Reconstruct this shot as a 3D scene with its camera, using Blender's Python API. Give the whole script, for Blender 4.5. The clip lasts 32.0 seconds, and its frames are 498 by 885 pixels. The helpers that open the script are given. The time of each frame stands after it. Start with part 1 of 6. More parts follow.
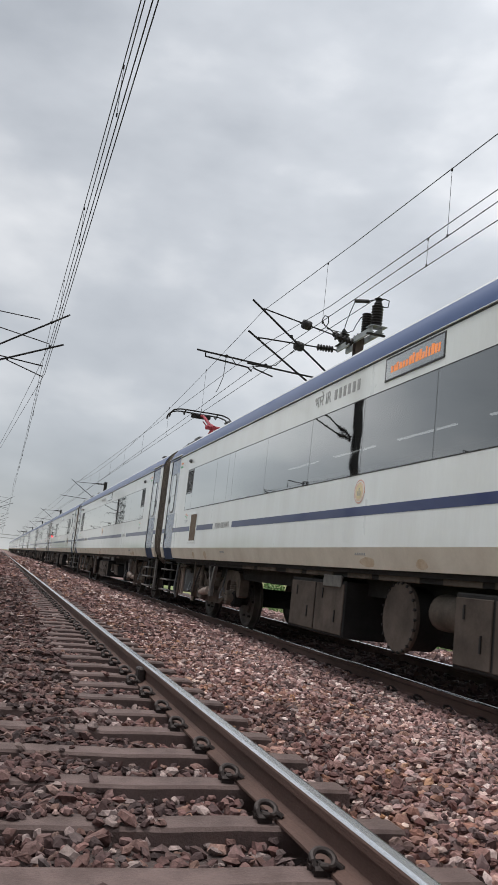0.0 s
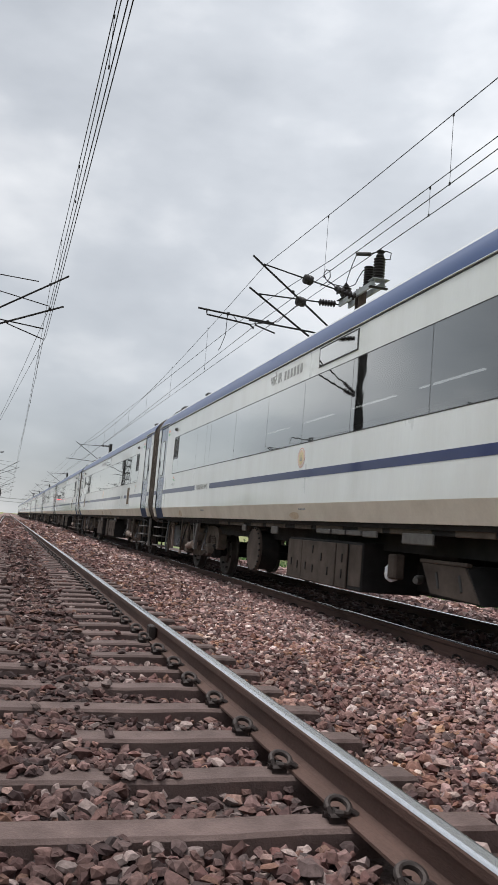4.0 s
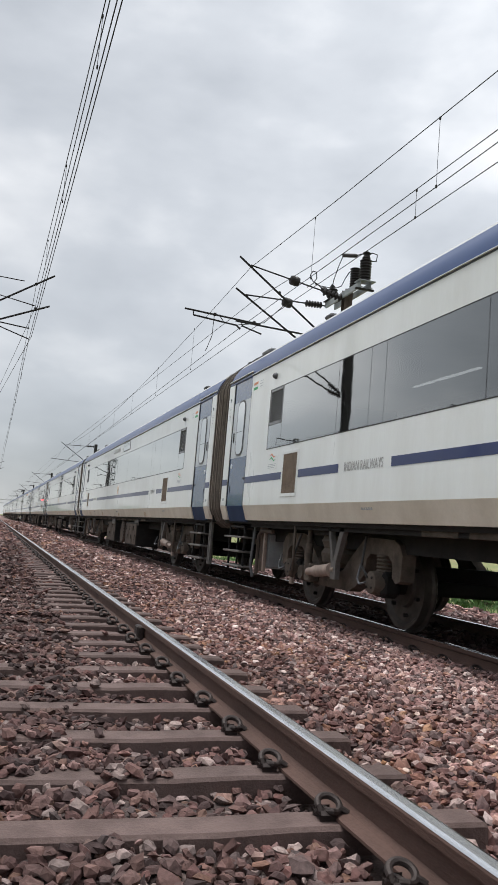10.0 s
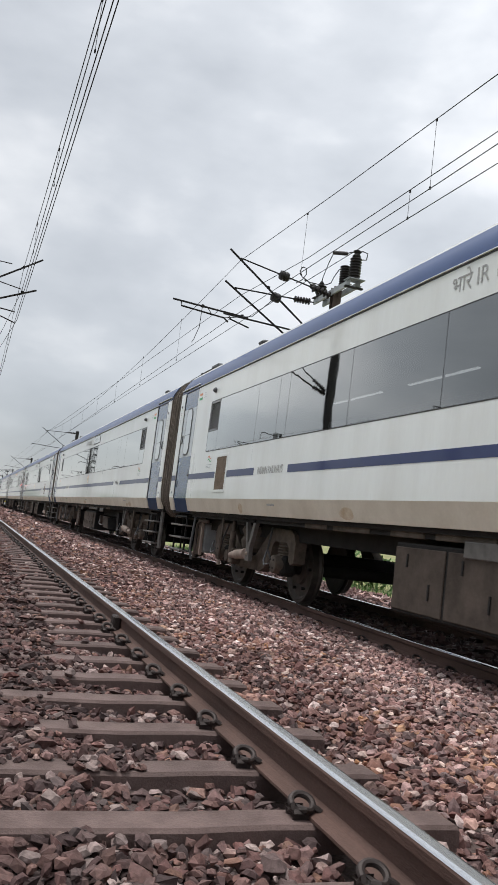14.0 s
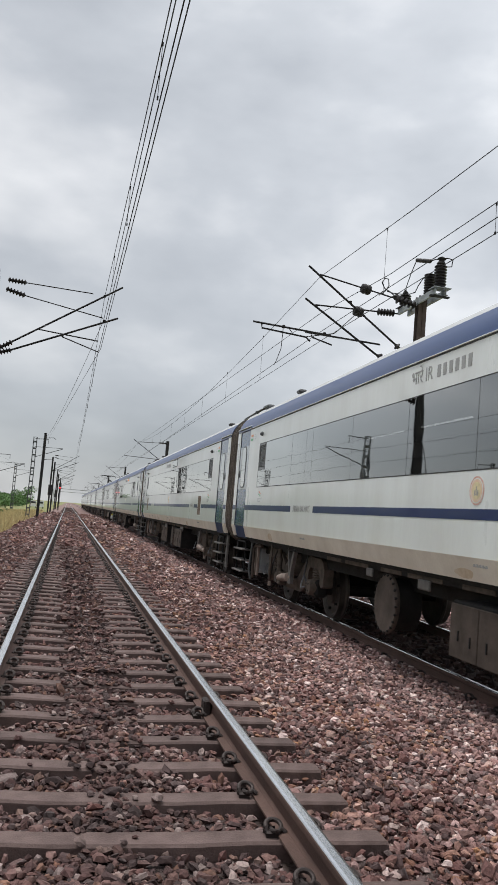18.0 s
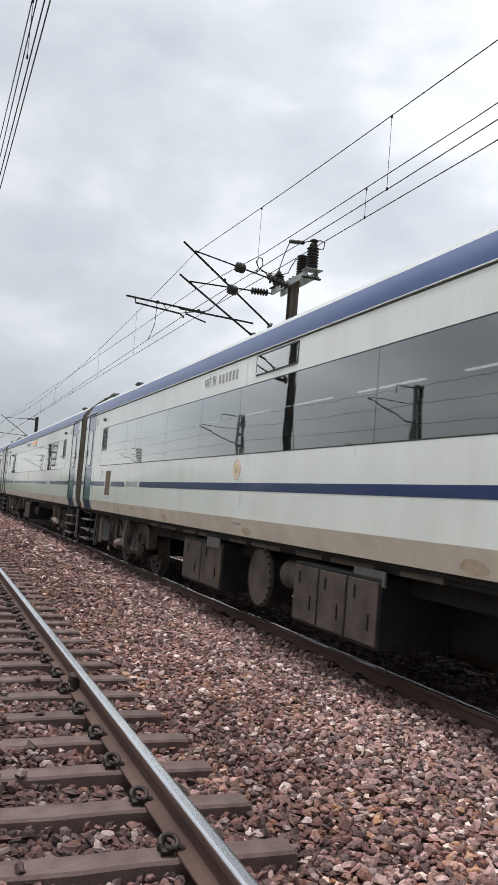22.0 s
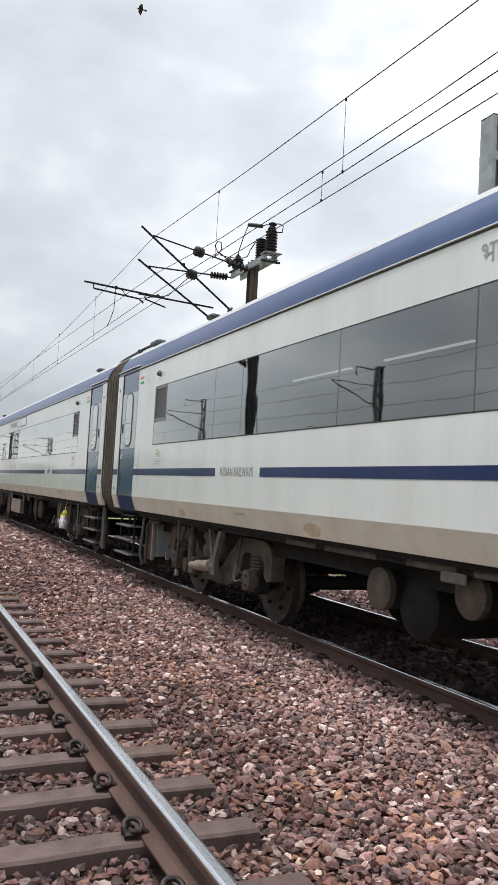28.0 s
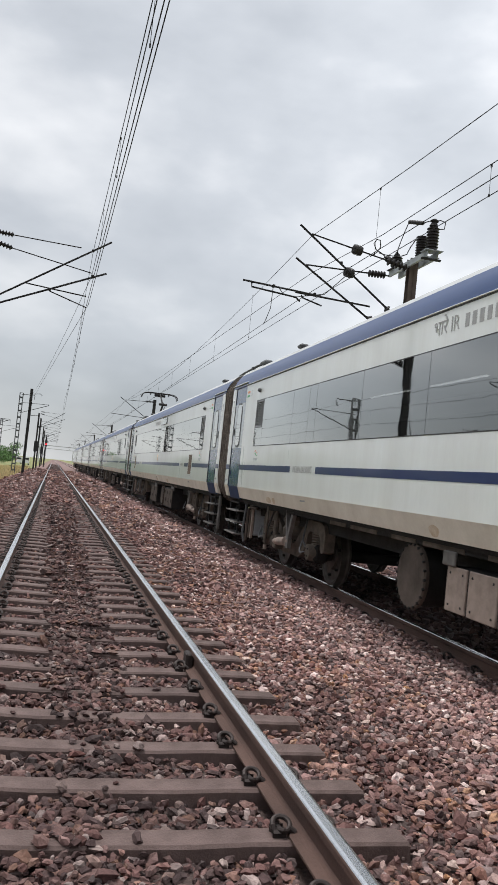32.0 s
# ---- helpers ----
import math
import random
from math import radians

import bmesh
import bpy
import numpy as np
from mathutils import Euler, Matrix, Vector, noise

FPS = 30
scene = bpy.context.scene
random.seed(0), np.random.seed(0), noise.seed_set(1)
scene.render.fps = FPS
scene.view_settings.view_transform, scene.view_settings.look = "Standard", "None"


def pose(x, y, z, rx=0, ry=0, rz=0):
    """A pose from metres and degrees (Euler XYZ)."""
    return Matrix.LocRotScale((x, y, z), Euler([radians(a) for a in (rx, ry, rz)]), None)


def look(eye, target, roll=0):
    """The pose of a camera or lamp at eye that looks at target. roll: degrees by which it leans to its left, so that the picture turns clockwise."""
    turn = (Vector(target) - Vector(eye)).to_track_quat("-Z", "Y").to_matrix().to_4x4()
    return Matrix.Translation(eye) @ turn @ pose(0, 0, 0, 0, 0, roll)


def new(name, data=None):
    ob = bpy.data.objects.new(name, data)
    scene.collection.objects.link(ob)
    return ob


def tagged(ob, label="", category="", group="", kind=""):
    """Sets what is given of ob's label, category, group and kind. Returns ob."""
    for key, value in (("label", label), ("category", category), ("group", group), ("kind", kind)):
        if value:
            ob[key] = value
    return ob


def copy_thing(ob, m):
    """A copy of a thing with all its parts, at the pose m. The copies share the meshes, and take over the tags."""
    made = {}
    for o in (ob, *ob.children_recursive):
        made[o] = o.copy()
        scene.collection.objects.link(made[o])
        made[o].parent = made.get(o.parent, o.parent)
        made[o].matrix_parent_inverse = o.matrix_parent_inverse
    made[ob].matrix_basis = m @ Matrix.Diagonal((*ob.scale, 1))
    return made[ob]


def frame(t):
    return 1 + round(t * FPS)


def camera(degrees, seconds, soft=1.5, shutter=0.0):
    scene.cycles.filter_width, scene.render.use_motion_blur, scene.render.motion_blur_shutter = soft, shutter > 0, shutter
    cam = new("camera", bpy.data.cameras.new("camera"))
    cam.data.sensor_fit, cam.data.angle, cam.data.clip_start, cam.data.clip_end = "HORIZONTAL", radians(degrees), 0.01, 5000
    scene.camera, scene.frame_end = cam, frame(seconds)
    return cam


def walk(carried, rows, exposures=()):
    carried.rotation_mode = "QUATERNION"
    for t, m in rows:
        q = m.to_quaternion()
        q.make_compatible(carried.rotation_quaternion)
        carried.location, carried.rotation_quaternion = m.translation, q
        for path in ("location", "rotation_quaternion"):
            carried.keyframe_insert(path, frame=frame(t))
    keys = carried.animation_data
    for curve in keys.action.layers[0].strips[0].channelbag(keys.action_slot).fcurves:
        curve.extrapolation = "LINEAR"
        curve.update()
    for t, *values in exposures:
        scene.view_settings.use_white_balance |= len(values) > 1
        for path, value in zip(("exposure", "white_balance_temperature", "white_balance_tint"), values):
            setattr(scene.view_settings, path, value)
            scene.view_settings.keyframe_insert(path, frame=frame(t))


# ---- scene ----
# ---------------------------------------------------------------- camera
LENS = 34.07
CAM_ROWS = (
    (0.0, -0.457, -3.952, 0.811, -17.11, 9.32, -6.23),
    (0.5, -0.459, -3.952, 0.812, -17.45, 8.57, -6.39),
    (1.0, -0.461, -3.945, 0.811, -17.50, 8.26, -6.56),
    (1.5, -0.445, -3.935, 0.806, -16.92, 7.85, -5.86),
    (2.0, -0.440, -3.932, 0.802, -16.71, 7.22, -5.18),
    (2.5, -0.445, -3.931, 0.799, -17.09, 6.60, -4.94),
    (3.0, -0.457, -3.927, 0.802, -17.13, 6.40, -4.97),
    (3.5, -0.452, -3.924, 0.801, -16.84, 6.38, -4.82),
    (4.0, -0.453, -3.921, 0.802, -16.61, 6.34, -4.79),
    (4.5, -0.460, -3.925, 0.803, -16.43, 6.34, -4.84),
    (6.5, -0.458, -3.932, 0.801, -16.18, 6.37, -4.22),
    (7.0, -0.460, -3.933, 0.800, -16.43, 6.46, -4.25),
    (7.5, -0.454, -3.935, 0.799, -16.77, 6.60, -4.10),
    (8.0, -0.453, -3.937, 0.798, -17.01, 6.73, -4.02),
    (8.5, -0.464, -3.929, 0.793, -17.31, 6.76, -4.27),
    (9.0, -0.464, -3.927, 0.792, -17.32, 6.77, -4.32),
    (9.5, -0.470, -3.926, 0.794, -17.40, 6.63, -4.52),
    (10.0, -0.480, -3.931, 0.797, -17.66, 6.48, -4.82),
    (10.5, -0.479, -3.932, 0.804, -17.77, 6.14, -5.20),
    (11.0, -0.492, -3.924, 0.805, -17.87, 6.03, -6.09),
    (11.5, -0.497, -3.922, 0.806, -17.98, 6.00, -6.72),
    (12.0, -0.492, -3.918, 0.803, -18.11, 6.08, -6.98),
    (12.5, -0.494, -3.922, 0.802, -18.37, 6.04, -6.98),
    (13.0, -0.500, -3.925, 0.805, -18.63, 6.08, -7.03),
    (13.5, -0.498, -3.916, 0.804, -19.21, 6.09, -7.03),
    (15.5, -0.442, -3.811, 0.807, -17.51, 7.61, -5.27),
    (16.0, -0.280, -3.726, 0.911, -11.02, 8.52, -3.71),
    (16.5, -0.298, -3.664, 1.248, -10.79, 7.77, -3.67),
    (17.0, -0.349, -3.660, 1.428, -11.12, 6.44, -3.42),
    (17.5, -0.382, -3.604, 1.440, -11.46, 5.61, -4.01),
    (18.0, -0.419, -3.585, 1.439, -12.59, 5.24, -4.72),
    (18.5, -0.430, -3.585, 1.421, -15.23, 5.09, -4.48),
    (19.0, -0.430, -3.592, 1.413, -18.81, 5.14, -4.75),
    (19.5, -0.415, -3.596, 1.421, -21.32, 5.44, -4.40),
    (20.0, -0.403, -3.601, 1.421, -23.64, 5.25, -4.34),
    (20.5, -0.396, -3.614, 1.421, -24.69, 5.16, -4.48),
    (21.0, -0.391, -3.615, 1.407, -24.45, 5.01, -4.22),
    (21.5, -0.402, -3.616, 1.409, -23.28, 4.79, -4.37),
    (22.0, -0.402, -3.606, 1.405, -21.54, 4.45, -4.63),
    (22.5, -0.405, -3.603, 1.406, -20.04, 4.09, -4.87),
    (23.0, -0.405, -3.607, 1.410, -19.81, 3.90, -5.14),
    (23.5, -0.394, -3.614, 1.406, -20.35, 3.76, -5.11),
    (24.0, -0.390, -3.609, 1.403, -20.48, 3.57, -5.10),
    (24.5, -0.390, -3.611, 1.400, -20.50, 3.34, -4.97),
    (26.5, -0.389, -3.620, 1.402, -21.57, 2.96, -5.63),
    (27.0, -0.385, -3.635, 1.415, -21.86, 3.72, -5.32),
    (27.5, -0.374, -3.643, 1.413, -22.91, 3.73, -4.20),
    (28.0, -0.372, -3.647, 1.416, -23.96, 3.49, -3.31),
    (28.5, -0.390, -3.622, 1.415, -20.82, 2.91, -4.03),
    (29.0, -0.410, -3.593, 1.413, -17.38, 2.40, -4.66),
    (29.5, -0.407, -3.581, 1.408, -15.90, 2.31, -4.80),
    (30.0, -0.406, -3.577, 1.404, -15.17, 2.39, -5.00),
    (30.5, -0.406, -3.582, 1.412, -14.58, 2.42, -5.21),
    (31.0, -0.408, -3.583, 1.412, -13.85, 2.676, -5.46),
    (31.5, -0.413, -3.582, 1.410, -13.40, 2.59, -5.82),
    (32.0, -0.414, -3.584, 1.413, -13.60, 2.58, -5.90),)

cam = camera(LENS, 32.0, soft=0.5, shutter=0.1)
EXPOSURE = ((0.0, -0.40, 6500, 10), (2.5, -0.31, 6500, 10), (9.0, -0.26, 6500, 10), (13.5, -0.22, 6500, 10), (15.5, -0.24, 6500, 10), (15.8, -0.69, 6500, 10), (16.3, -0.66, 6500, 10), (17.0, -0.38, 6500, 10), (18.0, -0.36, 6500, 10), (19.0, -0.24, 6500, 10), (21.0, -0.12, 6500, 10), (23.0, -0.19, 6500, 10), (26.5, -0.22, 6500, 10), (28.0, -0.06, 6500, 10), (29.0, -0.08, 6500, 10), (32.0, -0.22, 6500, 10))
walk(cam, [(t, pose(x, y, z, 90 + pitch, roll, yaw)) for t, x, y, z, yaw, pitch, roll in CAM_ROWS], EXPOSURE)

# ---------------------------------------------------------------- layout
RAIL = 0.872            # half the distance between the rail heads' centres
TRACK2_X = 4.838        # centre of the train's track
TRACK2_Z = -0.13        # height from which the coaches are measured
RAIL2_Z = -0.10         # rail top under the train; the near track's rail top is z = 0
SLEEPER = 0.586         # sleeper spacing
PITCH = 23.32           # coach length over the gangways
GANG0 = 15.9            # first gangway at t = 0
TRAIN_ROWS = ((0.0, -0.01), (0.5, -2.73), (1.0, -5.43), (1.5, -8.10), (2.0, -10.75), (2.5, -13.41), (3.0, -16.05), (3.5, -18.69), (4.0, -21.31), (4.5, -23.94),
              (6.5, -34.44), (7.0, -37.04), (7.5, -39.61), (8.0, -42.17), (8.5, -44.73), (9.0, -47.34), (9.5, -49.98), (10.0, -52.67), (10.5, -55.38), (11.0, -58.08),
              (11.5, -60.74), (12.0, -63.37), (12.5, -65.97), (13.0, -68.55), (13.5, -71.11), (15.5, -81.41), (16.0, -83.98), (16.5, -86.56), (17.0, -89.13), (17.5, -91.70),
              (18.0, -94.27), (18.5, -96.86), (19.0, -99.45), (19.5, -102.03), (20.0, -104.59), (20.5, -107.13), (21.0, -109.68), (21.5, -112.21), (22.0, -114.74), (22.5, -117.26),
              (23.0, -119.78), (23.5, -122.32), (24.0, -124.85), (24.5, -127.37), (26.5, -137.45), (27.0, -139.98), (27.5, -142.51), (28.0, -145.04), (28.5, -147.56), (29.0, -150.06),
              (29.5, -152.57), (30.0, -155.08), (30.5, -157.58), (31.0, -160.08), (31.5, -162.57), (32.0, -165.06))


def train_at(t):
    return float(np.interp(t, [r[0] for r in TRAIN_ROWS], [r[1] for r in TRAIN_ROWS]))


# ---------------------------------------------------------------- sky and sun
world = bpy.data.worlds.new("overcast_sky")
scene.world = world
world.use_nodes = True
wt = world.node_tree
wt.nodes.clear()


def wnode(kind, **values):
    n = wt.nodes.new(kind)
    for k, v in values.items():
        n.inputs[k].default_value = v
    return n


SUN_ELEV, SUN_AZ = radians(74), radians(303)
sky = wt.nodes.new("ShaderNodeTexSky")
sky.sky_type, sky.sun_disc, sky.sun_elevation, sky.sun_rotation = "NISHITA", False, SUN_ELEV, SUN_AZ
coord = wt.nodes.new("ShaderNodeTexCoord")
stretch = wnode("ShaderNodeMapping", Scale=(1.0, 1.0, 1.9))
wt.links.new(coord.outputs["Generated"], stretch.inputs["Vector"])
big = wnode("ShaderNodeTexNoise", Scale=2.0, Detail=5.0, Roughness=0.45, Distortion=0.2)
small = wnode("ShaderNodeTexNoise", Scale=6.5, Detail=6.0, Roughness=0.5)
for n in (big, small):
    wt.links.new(stretch.outputs["Vector"], n.inputs["Vector"])
blend = wnode("ShaderNodeMix")
blend.data_type = "FLOAT"
blend.inputs["Factor"].default_value = 0.2
wt.links.new(big.outputs["Fac"], blend.inputs["A"])
wt.links.new(small.outputs["Fac"], blend.inputs["B"])
ramp = wt.nodes.new("ShaderNodeValToRGB")
ramp.color_ramp.elements[0].position, ramp.color_ramp.elements[0].color = 0.38, (0.43, 0.455, 0.485, 1)
ramp.color_ramp.elements[1].position, ramp.color_ramp.elements[1].color = 0.63, (1.0, 1.005, 1.01, 1)
mid = ramp.color_ramp.elements.new(0.5)
mid.color = (0.615, 0.64, 0.67, 1)
wt.links.new(blend.outputs["Result"], ramp.inputs["Fac"])
# an overcast sky is brighter overhead than at the horizon
split = wt.nodes.new("ShaderNodeSeparateXYZ")
wt.links.new(coord.outputs["Generated"], split.inputs["Vector"])
clouds = wnode("ShaderNodeBackground")
wt.links.new(ramp.outputs["Color"], clouds.inputs["Color"])
height = wnode("ShaderNodeMapRange")
height.inputs["From Min"].default_value, height.inputs["From Max"].default_value = 0.0, 0.7
height.inputs["To Min"].default_value, height.inputs["To Max"].default_value = 0.97, 1.34
zenith = wnode("ShaderNodeMapRange")
zenith.interpolation_type = "SMOOTHSTEP"
zenith.inputs["From Min"].default_value, zenith.inputs["From Max"].default_value = 0.55, 1.0
zenith.inputs["To Min"].default_value, zenith.inputs["To Max"].default_value = 0.0, 1.5
bright = wt.nodes.new("ShaderNodeMath")
bright.operation = "ADD"
for n, k in ((height, 0), (zenith, 1)):
    wt.links.new(split.outputs["Z"], n.inputs["Value"])
    wt.links.new(n.outputs["Result"], bright.inputs[k])
# the cloud is thinner, and so brighter, on the far side of the train
across = wnode("ShaderNodeMapRange")
across.inputs["From Min"].default_value, across.inputs["From Max"].default_value = -0.25, 0.7
across.inputs["To Min"].default_value, across.inputs["To Max"].default_value = 0.83, 1.30
wt.links.new(split.outputs["X"], across.inputs["Value"])
glow = wt.nodes.new("ShaderNodeMath")
glow.operation = "MULTIPLY"
wt.links.new(bright.outputs[0], glow.inputs[0])
wt.links.new(across.outputs["Result"], glow.inputs[1])
wt.links.new(glow.outputs[0], clouds.inputs["Strength"])
clear = wnode("ShaderNodeBackground", Strength=0.02)
wt.links.new(sky.outputs["Color"], clear.inputs["Color"])
both = wt.nodes.new("ShaderNodeAddShader")
wt.links.new(clouds.outputs[0], both.inputs[0])
wt.links.new(clear.outputs[0], both.inputs[1])
wout = wt.nodes.new("ShaderNodeOutputWorld")
wt.links.new(both.outputs[0], wout.inputs["Surface"])

sun = new("sun", bpy.data.lights.new("sun", "SUN"))
sun.data.energy, sun.data.angle, sun.data.color = 2.9, radians(12), (1.0, 0.97, 0.93)
sun.matrix_basis = look((-17, 11, 72), (0, 0, 0))

# ---------------------------------------------------------------- materials


def mat(name, colour, rough=0.6, metal=0.0, vary=0.12, scale=6.0, bump=0.0, fine=60.0, second=None, spec=0.5, obj_vary=0.0, stretch=(1, 1, 1),
        island=0.0, emit=None, coat=0.0, coat_rough=0.06):
    """A procedural surface: base colour broken up at two scales, grain as relief."""
    m = bpy.data.materials.new(name)
    m.use_nodes = True
    nt = m.node_tree
    b = nt.nodes["Principled BSDF"]
    b.inputs["Roughness"].default_value, b.inputs["Metallic"].default_value = rough, metal
    b.inputs["Specular IOR Level"].default_value = spec
    b.inputs["Coat Weight"].default_value, b.inputs["Coat Roughness"].default_value = coat, coat_rough
    tc = nt.nodes.new("ShaderNodeTexCoord")
    mp = nt.nodes.new("ShaderNodeMapping")
    mp.inputs["Scale"].default_value = stretch
    nt.links.new(tc.outputs["Object"], mp.inputs["Vector"])

    def noise_node(s, d=5.0, r=0.6):
        n = nt.nodes.new("ShaderNodeTexNoise")
        n.inputs["Scale"].default_value, n.inputs["Detail"].default_value, n.inputs["Roughness"].default_value = s, d, r
        nt.links.new(mp.outputs["Vector"], n.inputs["Vector"])
        return n.outputs["Fac"]

    large, grain = noise_node(scale), noise_node(fine, 3.0)
    second = second or tuple(c * (1 - 2.2 * vary) for c in colour)
    mix = nt.nodes.new("ShaderNodeMix")
    mix.data_type = "RGBA"
    mix.inputs["A"].default_value, mix.inputs["B"].default_value = (*colour, 1), (*second, 1)
    rr = nt.nodes.new("ShaderNodeMapRange")
    rr.inputs["From Min"].default_value, rr.inputs["From Max"].default_value = 0.36, 0.68
    nt.links.new(large, rr.inputs["Value"])
    nt.links.new(rr.outputs["Result"], mix.inputs["Factor"])
    hsv = nt.nodes.new("ShaderNodeHueSaturation")
    nt.links.new(mix.outputs["Result"], hsv.inputs["Color"])
    val = nt.nodes.new("ShaderNodeMath")
    val.operation = "MULTIPLY_ADD"
    val.inputs[1].default_value, val.inputs[2].default_value = vary * 2, 1 - vary
    nt.links.new(grain, val.inputs[0])
    out = val.outputs[0]
    if obj_vary or island:
        src = nt.nodes.new("ShaderNodeObjectInfo").outputs["Random"] if obj_vary else nt.nodes.new("ShaderNodeNewGeometry").outputs["Random Per Island"]
        a = obj_vary or island
        v2 = nt.nodes.new("ShaderNodeMath")
        v2.operation = "MULTIPLY_ADD"
        v2.inputs[1].default_value, v2.inputs[2].default_value = 2 * a, 1 - a
        nt.links.new(src, v2.inputs[0])
        v3 = nt.nodes.new("ShaderNodeMath")
        v3.operation = "MULTIPLY"
        nt.links.new(out, v3.inputs[0])
        nt.links.new(v2.outputs[0], v3.inputs[1])
        out = v3.outputs[0]
    nt.links.new(out, hsv.inputs["Value"])
    nt.links.new(hsv.outputs["Color"], b.inputs["Base Color"])
    if bump:
        bp = nt.nodes.new("ShaderNodeBump")
        bp.inputs["Strength"].default_value, bp.inputs["Distance"].default_value = bump, 0.02
        nt.links.new(grain, bp.inputs["Height"])
        nt.links.new(bp.outputs["Normal"], b.inputs["Normal"])
    rv = nt.nodes.new("ShaderNodeMapRange")
    rv.inputs["To Min"].default_value, rv.inputs["To Max"].default_value = max(0.02, rough - 0.5 * vary), min(1, rough + 0.5 * vary)
    nt.links.new(large, rv.inputs["Value"])
    nt.links.new(rv.outputs["Result"], b.inputs["Roughness"])
    if emit:
        b.inputs["Emission Color"].default_value, b.inputs["Emission Strength"].default_value = (*emit[0], 1), emit[1]
    return m


def stone_material(name, tone, saturation=1.15, hue=0.5):
    """Crushed stone: each piece takes its own tone from pinkish brown, grey and tan."""
    m = bpy.data.materials.new(name)
    m.use_nodes = True
    nt = m.node_tree
    b = nt.nodes["Principled BSDF"]
    b.inputs["Roughness"].default_value = 0.85
    b.inputs["Specular IOR Level"].default_value = 0.3
    geo = nt.nodes.new("ShaderNodeNewGeometry")
    rmp = nt.nodes.new("ShaderNodeValToRGB")
    e = rmp.color_ramp.elements
    e[0].position, e[0].color = 0.0, (0.085, 0.060, 0.058, 1)
    e[1].position, e[1].color = 1.0, (0.50, 0.40, 0.37, 1)
    for p, c in ((0.14, (0.110, 0.072, 0.070, 1)), (0.30, (0.215, 0.122, 0.112, 1)), (0.42, (0.125, 0.098, 0.095, 1)), (0.54, (0.245, 0.152, 0.140, 1)), (0.66, (0.175, 0.108, 0.096, 1)), (0.76, (0.315, 0.210, 0.198, 1)), (0.84, (0.270, 0.160, 0.124, 1)), (0.92, (0.38, 0.30, 0.285, 1))):
        e.new(p).color = c
    nt.links.new(geo.outputs["Random Per Island"], rmp.inputs["Fac"])
    tc = nt.nodes.new("ShaderNodeTexCoord")
    n1 = nt.nodes.new("ShaderNodeTexNoise")
    n1.inputs["Scale"].default_value, n1.inputs["Detail"].default_value = 55, 4
    n2 = nt.nodes.new("ShaderNodeTexNoise")
    n2.inputs["Scale"].default_value, n2.inputs["Detail"].default_value = 0.7, 4
    for n in (n1, n2):
        nt.links.new(tc.outputs["Object"], n.inputs["Vector"])
    r1 = nt.nodes.new("ShaderNodeMapRange")
    r1.inputs["From Min"].default_value, r1.inputs["From Max"].default_value = 0.3, 0.7
    r1.inputs["To Min"].default_value, r1.inputs["To Max"].default_value = 0.7, 1.25
    nt.links.new(n1.outputs["Fac"], r1.inputs["Value"])
    r2 = nt.nodes.new("ShaderNodeMapRange")
    r2.inputs["From Min"].default_value, r2.inputs["From Max"].default_value = 0.35, 0.65
    r2.inputs["To Min"].default_value, r2.inputs["To Max"].default_value = 0.82 * tone, 1.15 * tone
    nt.links.new(n2.outputs["Fac"], r2.inputs["Value"])
    mul = nt.nodes.new("ShaderNodeMath")
    mul.operation = "MULTIPLY"
    nt.links.new(r1.outputs["Result"], mul.inputs[0])
    nt.links.new(r2.outputs["Result"], mul.inputs[1])
    hsv = nt.nodes.new("ShaderNodeHueSaturation")
    hsv.inputs["Hue"].default_value = hue
    hsv.inputs["Saturation"].default_value = saturation
    nt.links.new(rmp.outputs["Color"], hsv.inputs["Color"])
    nt.links.new(mul.outputs[0], hsv.inputs["Value"])
    nt.links.new(hsv.outputs["Color"], b.inputs["Base Color"])
    bp = nt.nodes.new("ShaderNodeBump")
    bp.inputs["Strength"].default_value, bp.inputs["Distance"].default_value = 0.5, 0.01
    nt.links.new(n1.outputs["Fac"], bp.inputs["Height"])
    nt.links.new(bp.outputs["Normal"], b.inputs["Normal"])
    return m


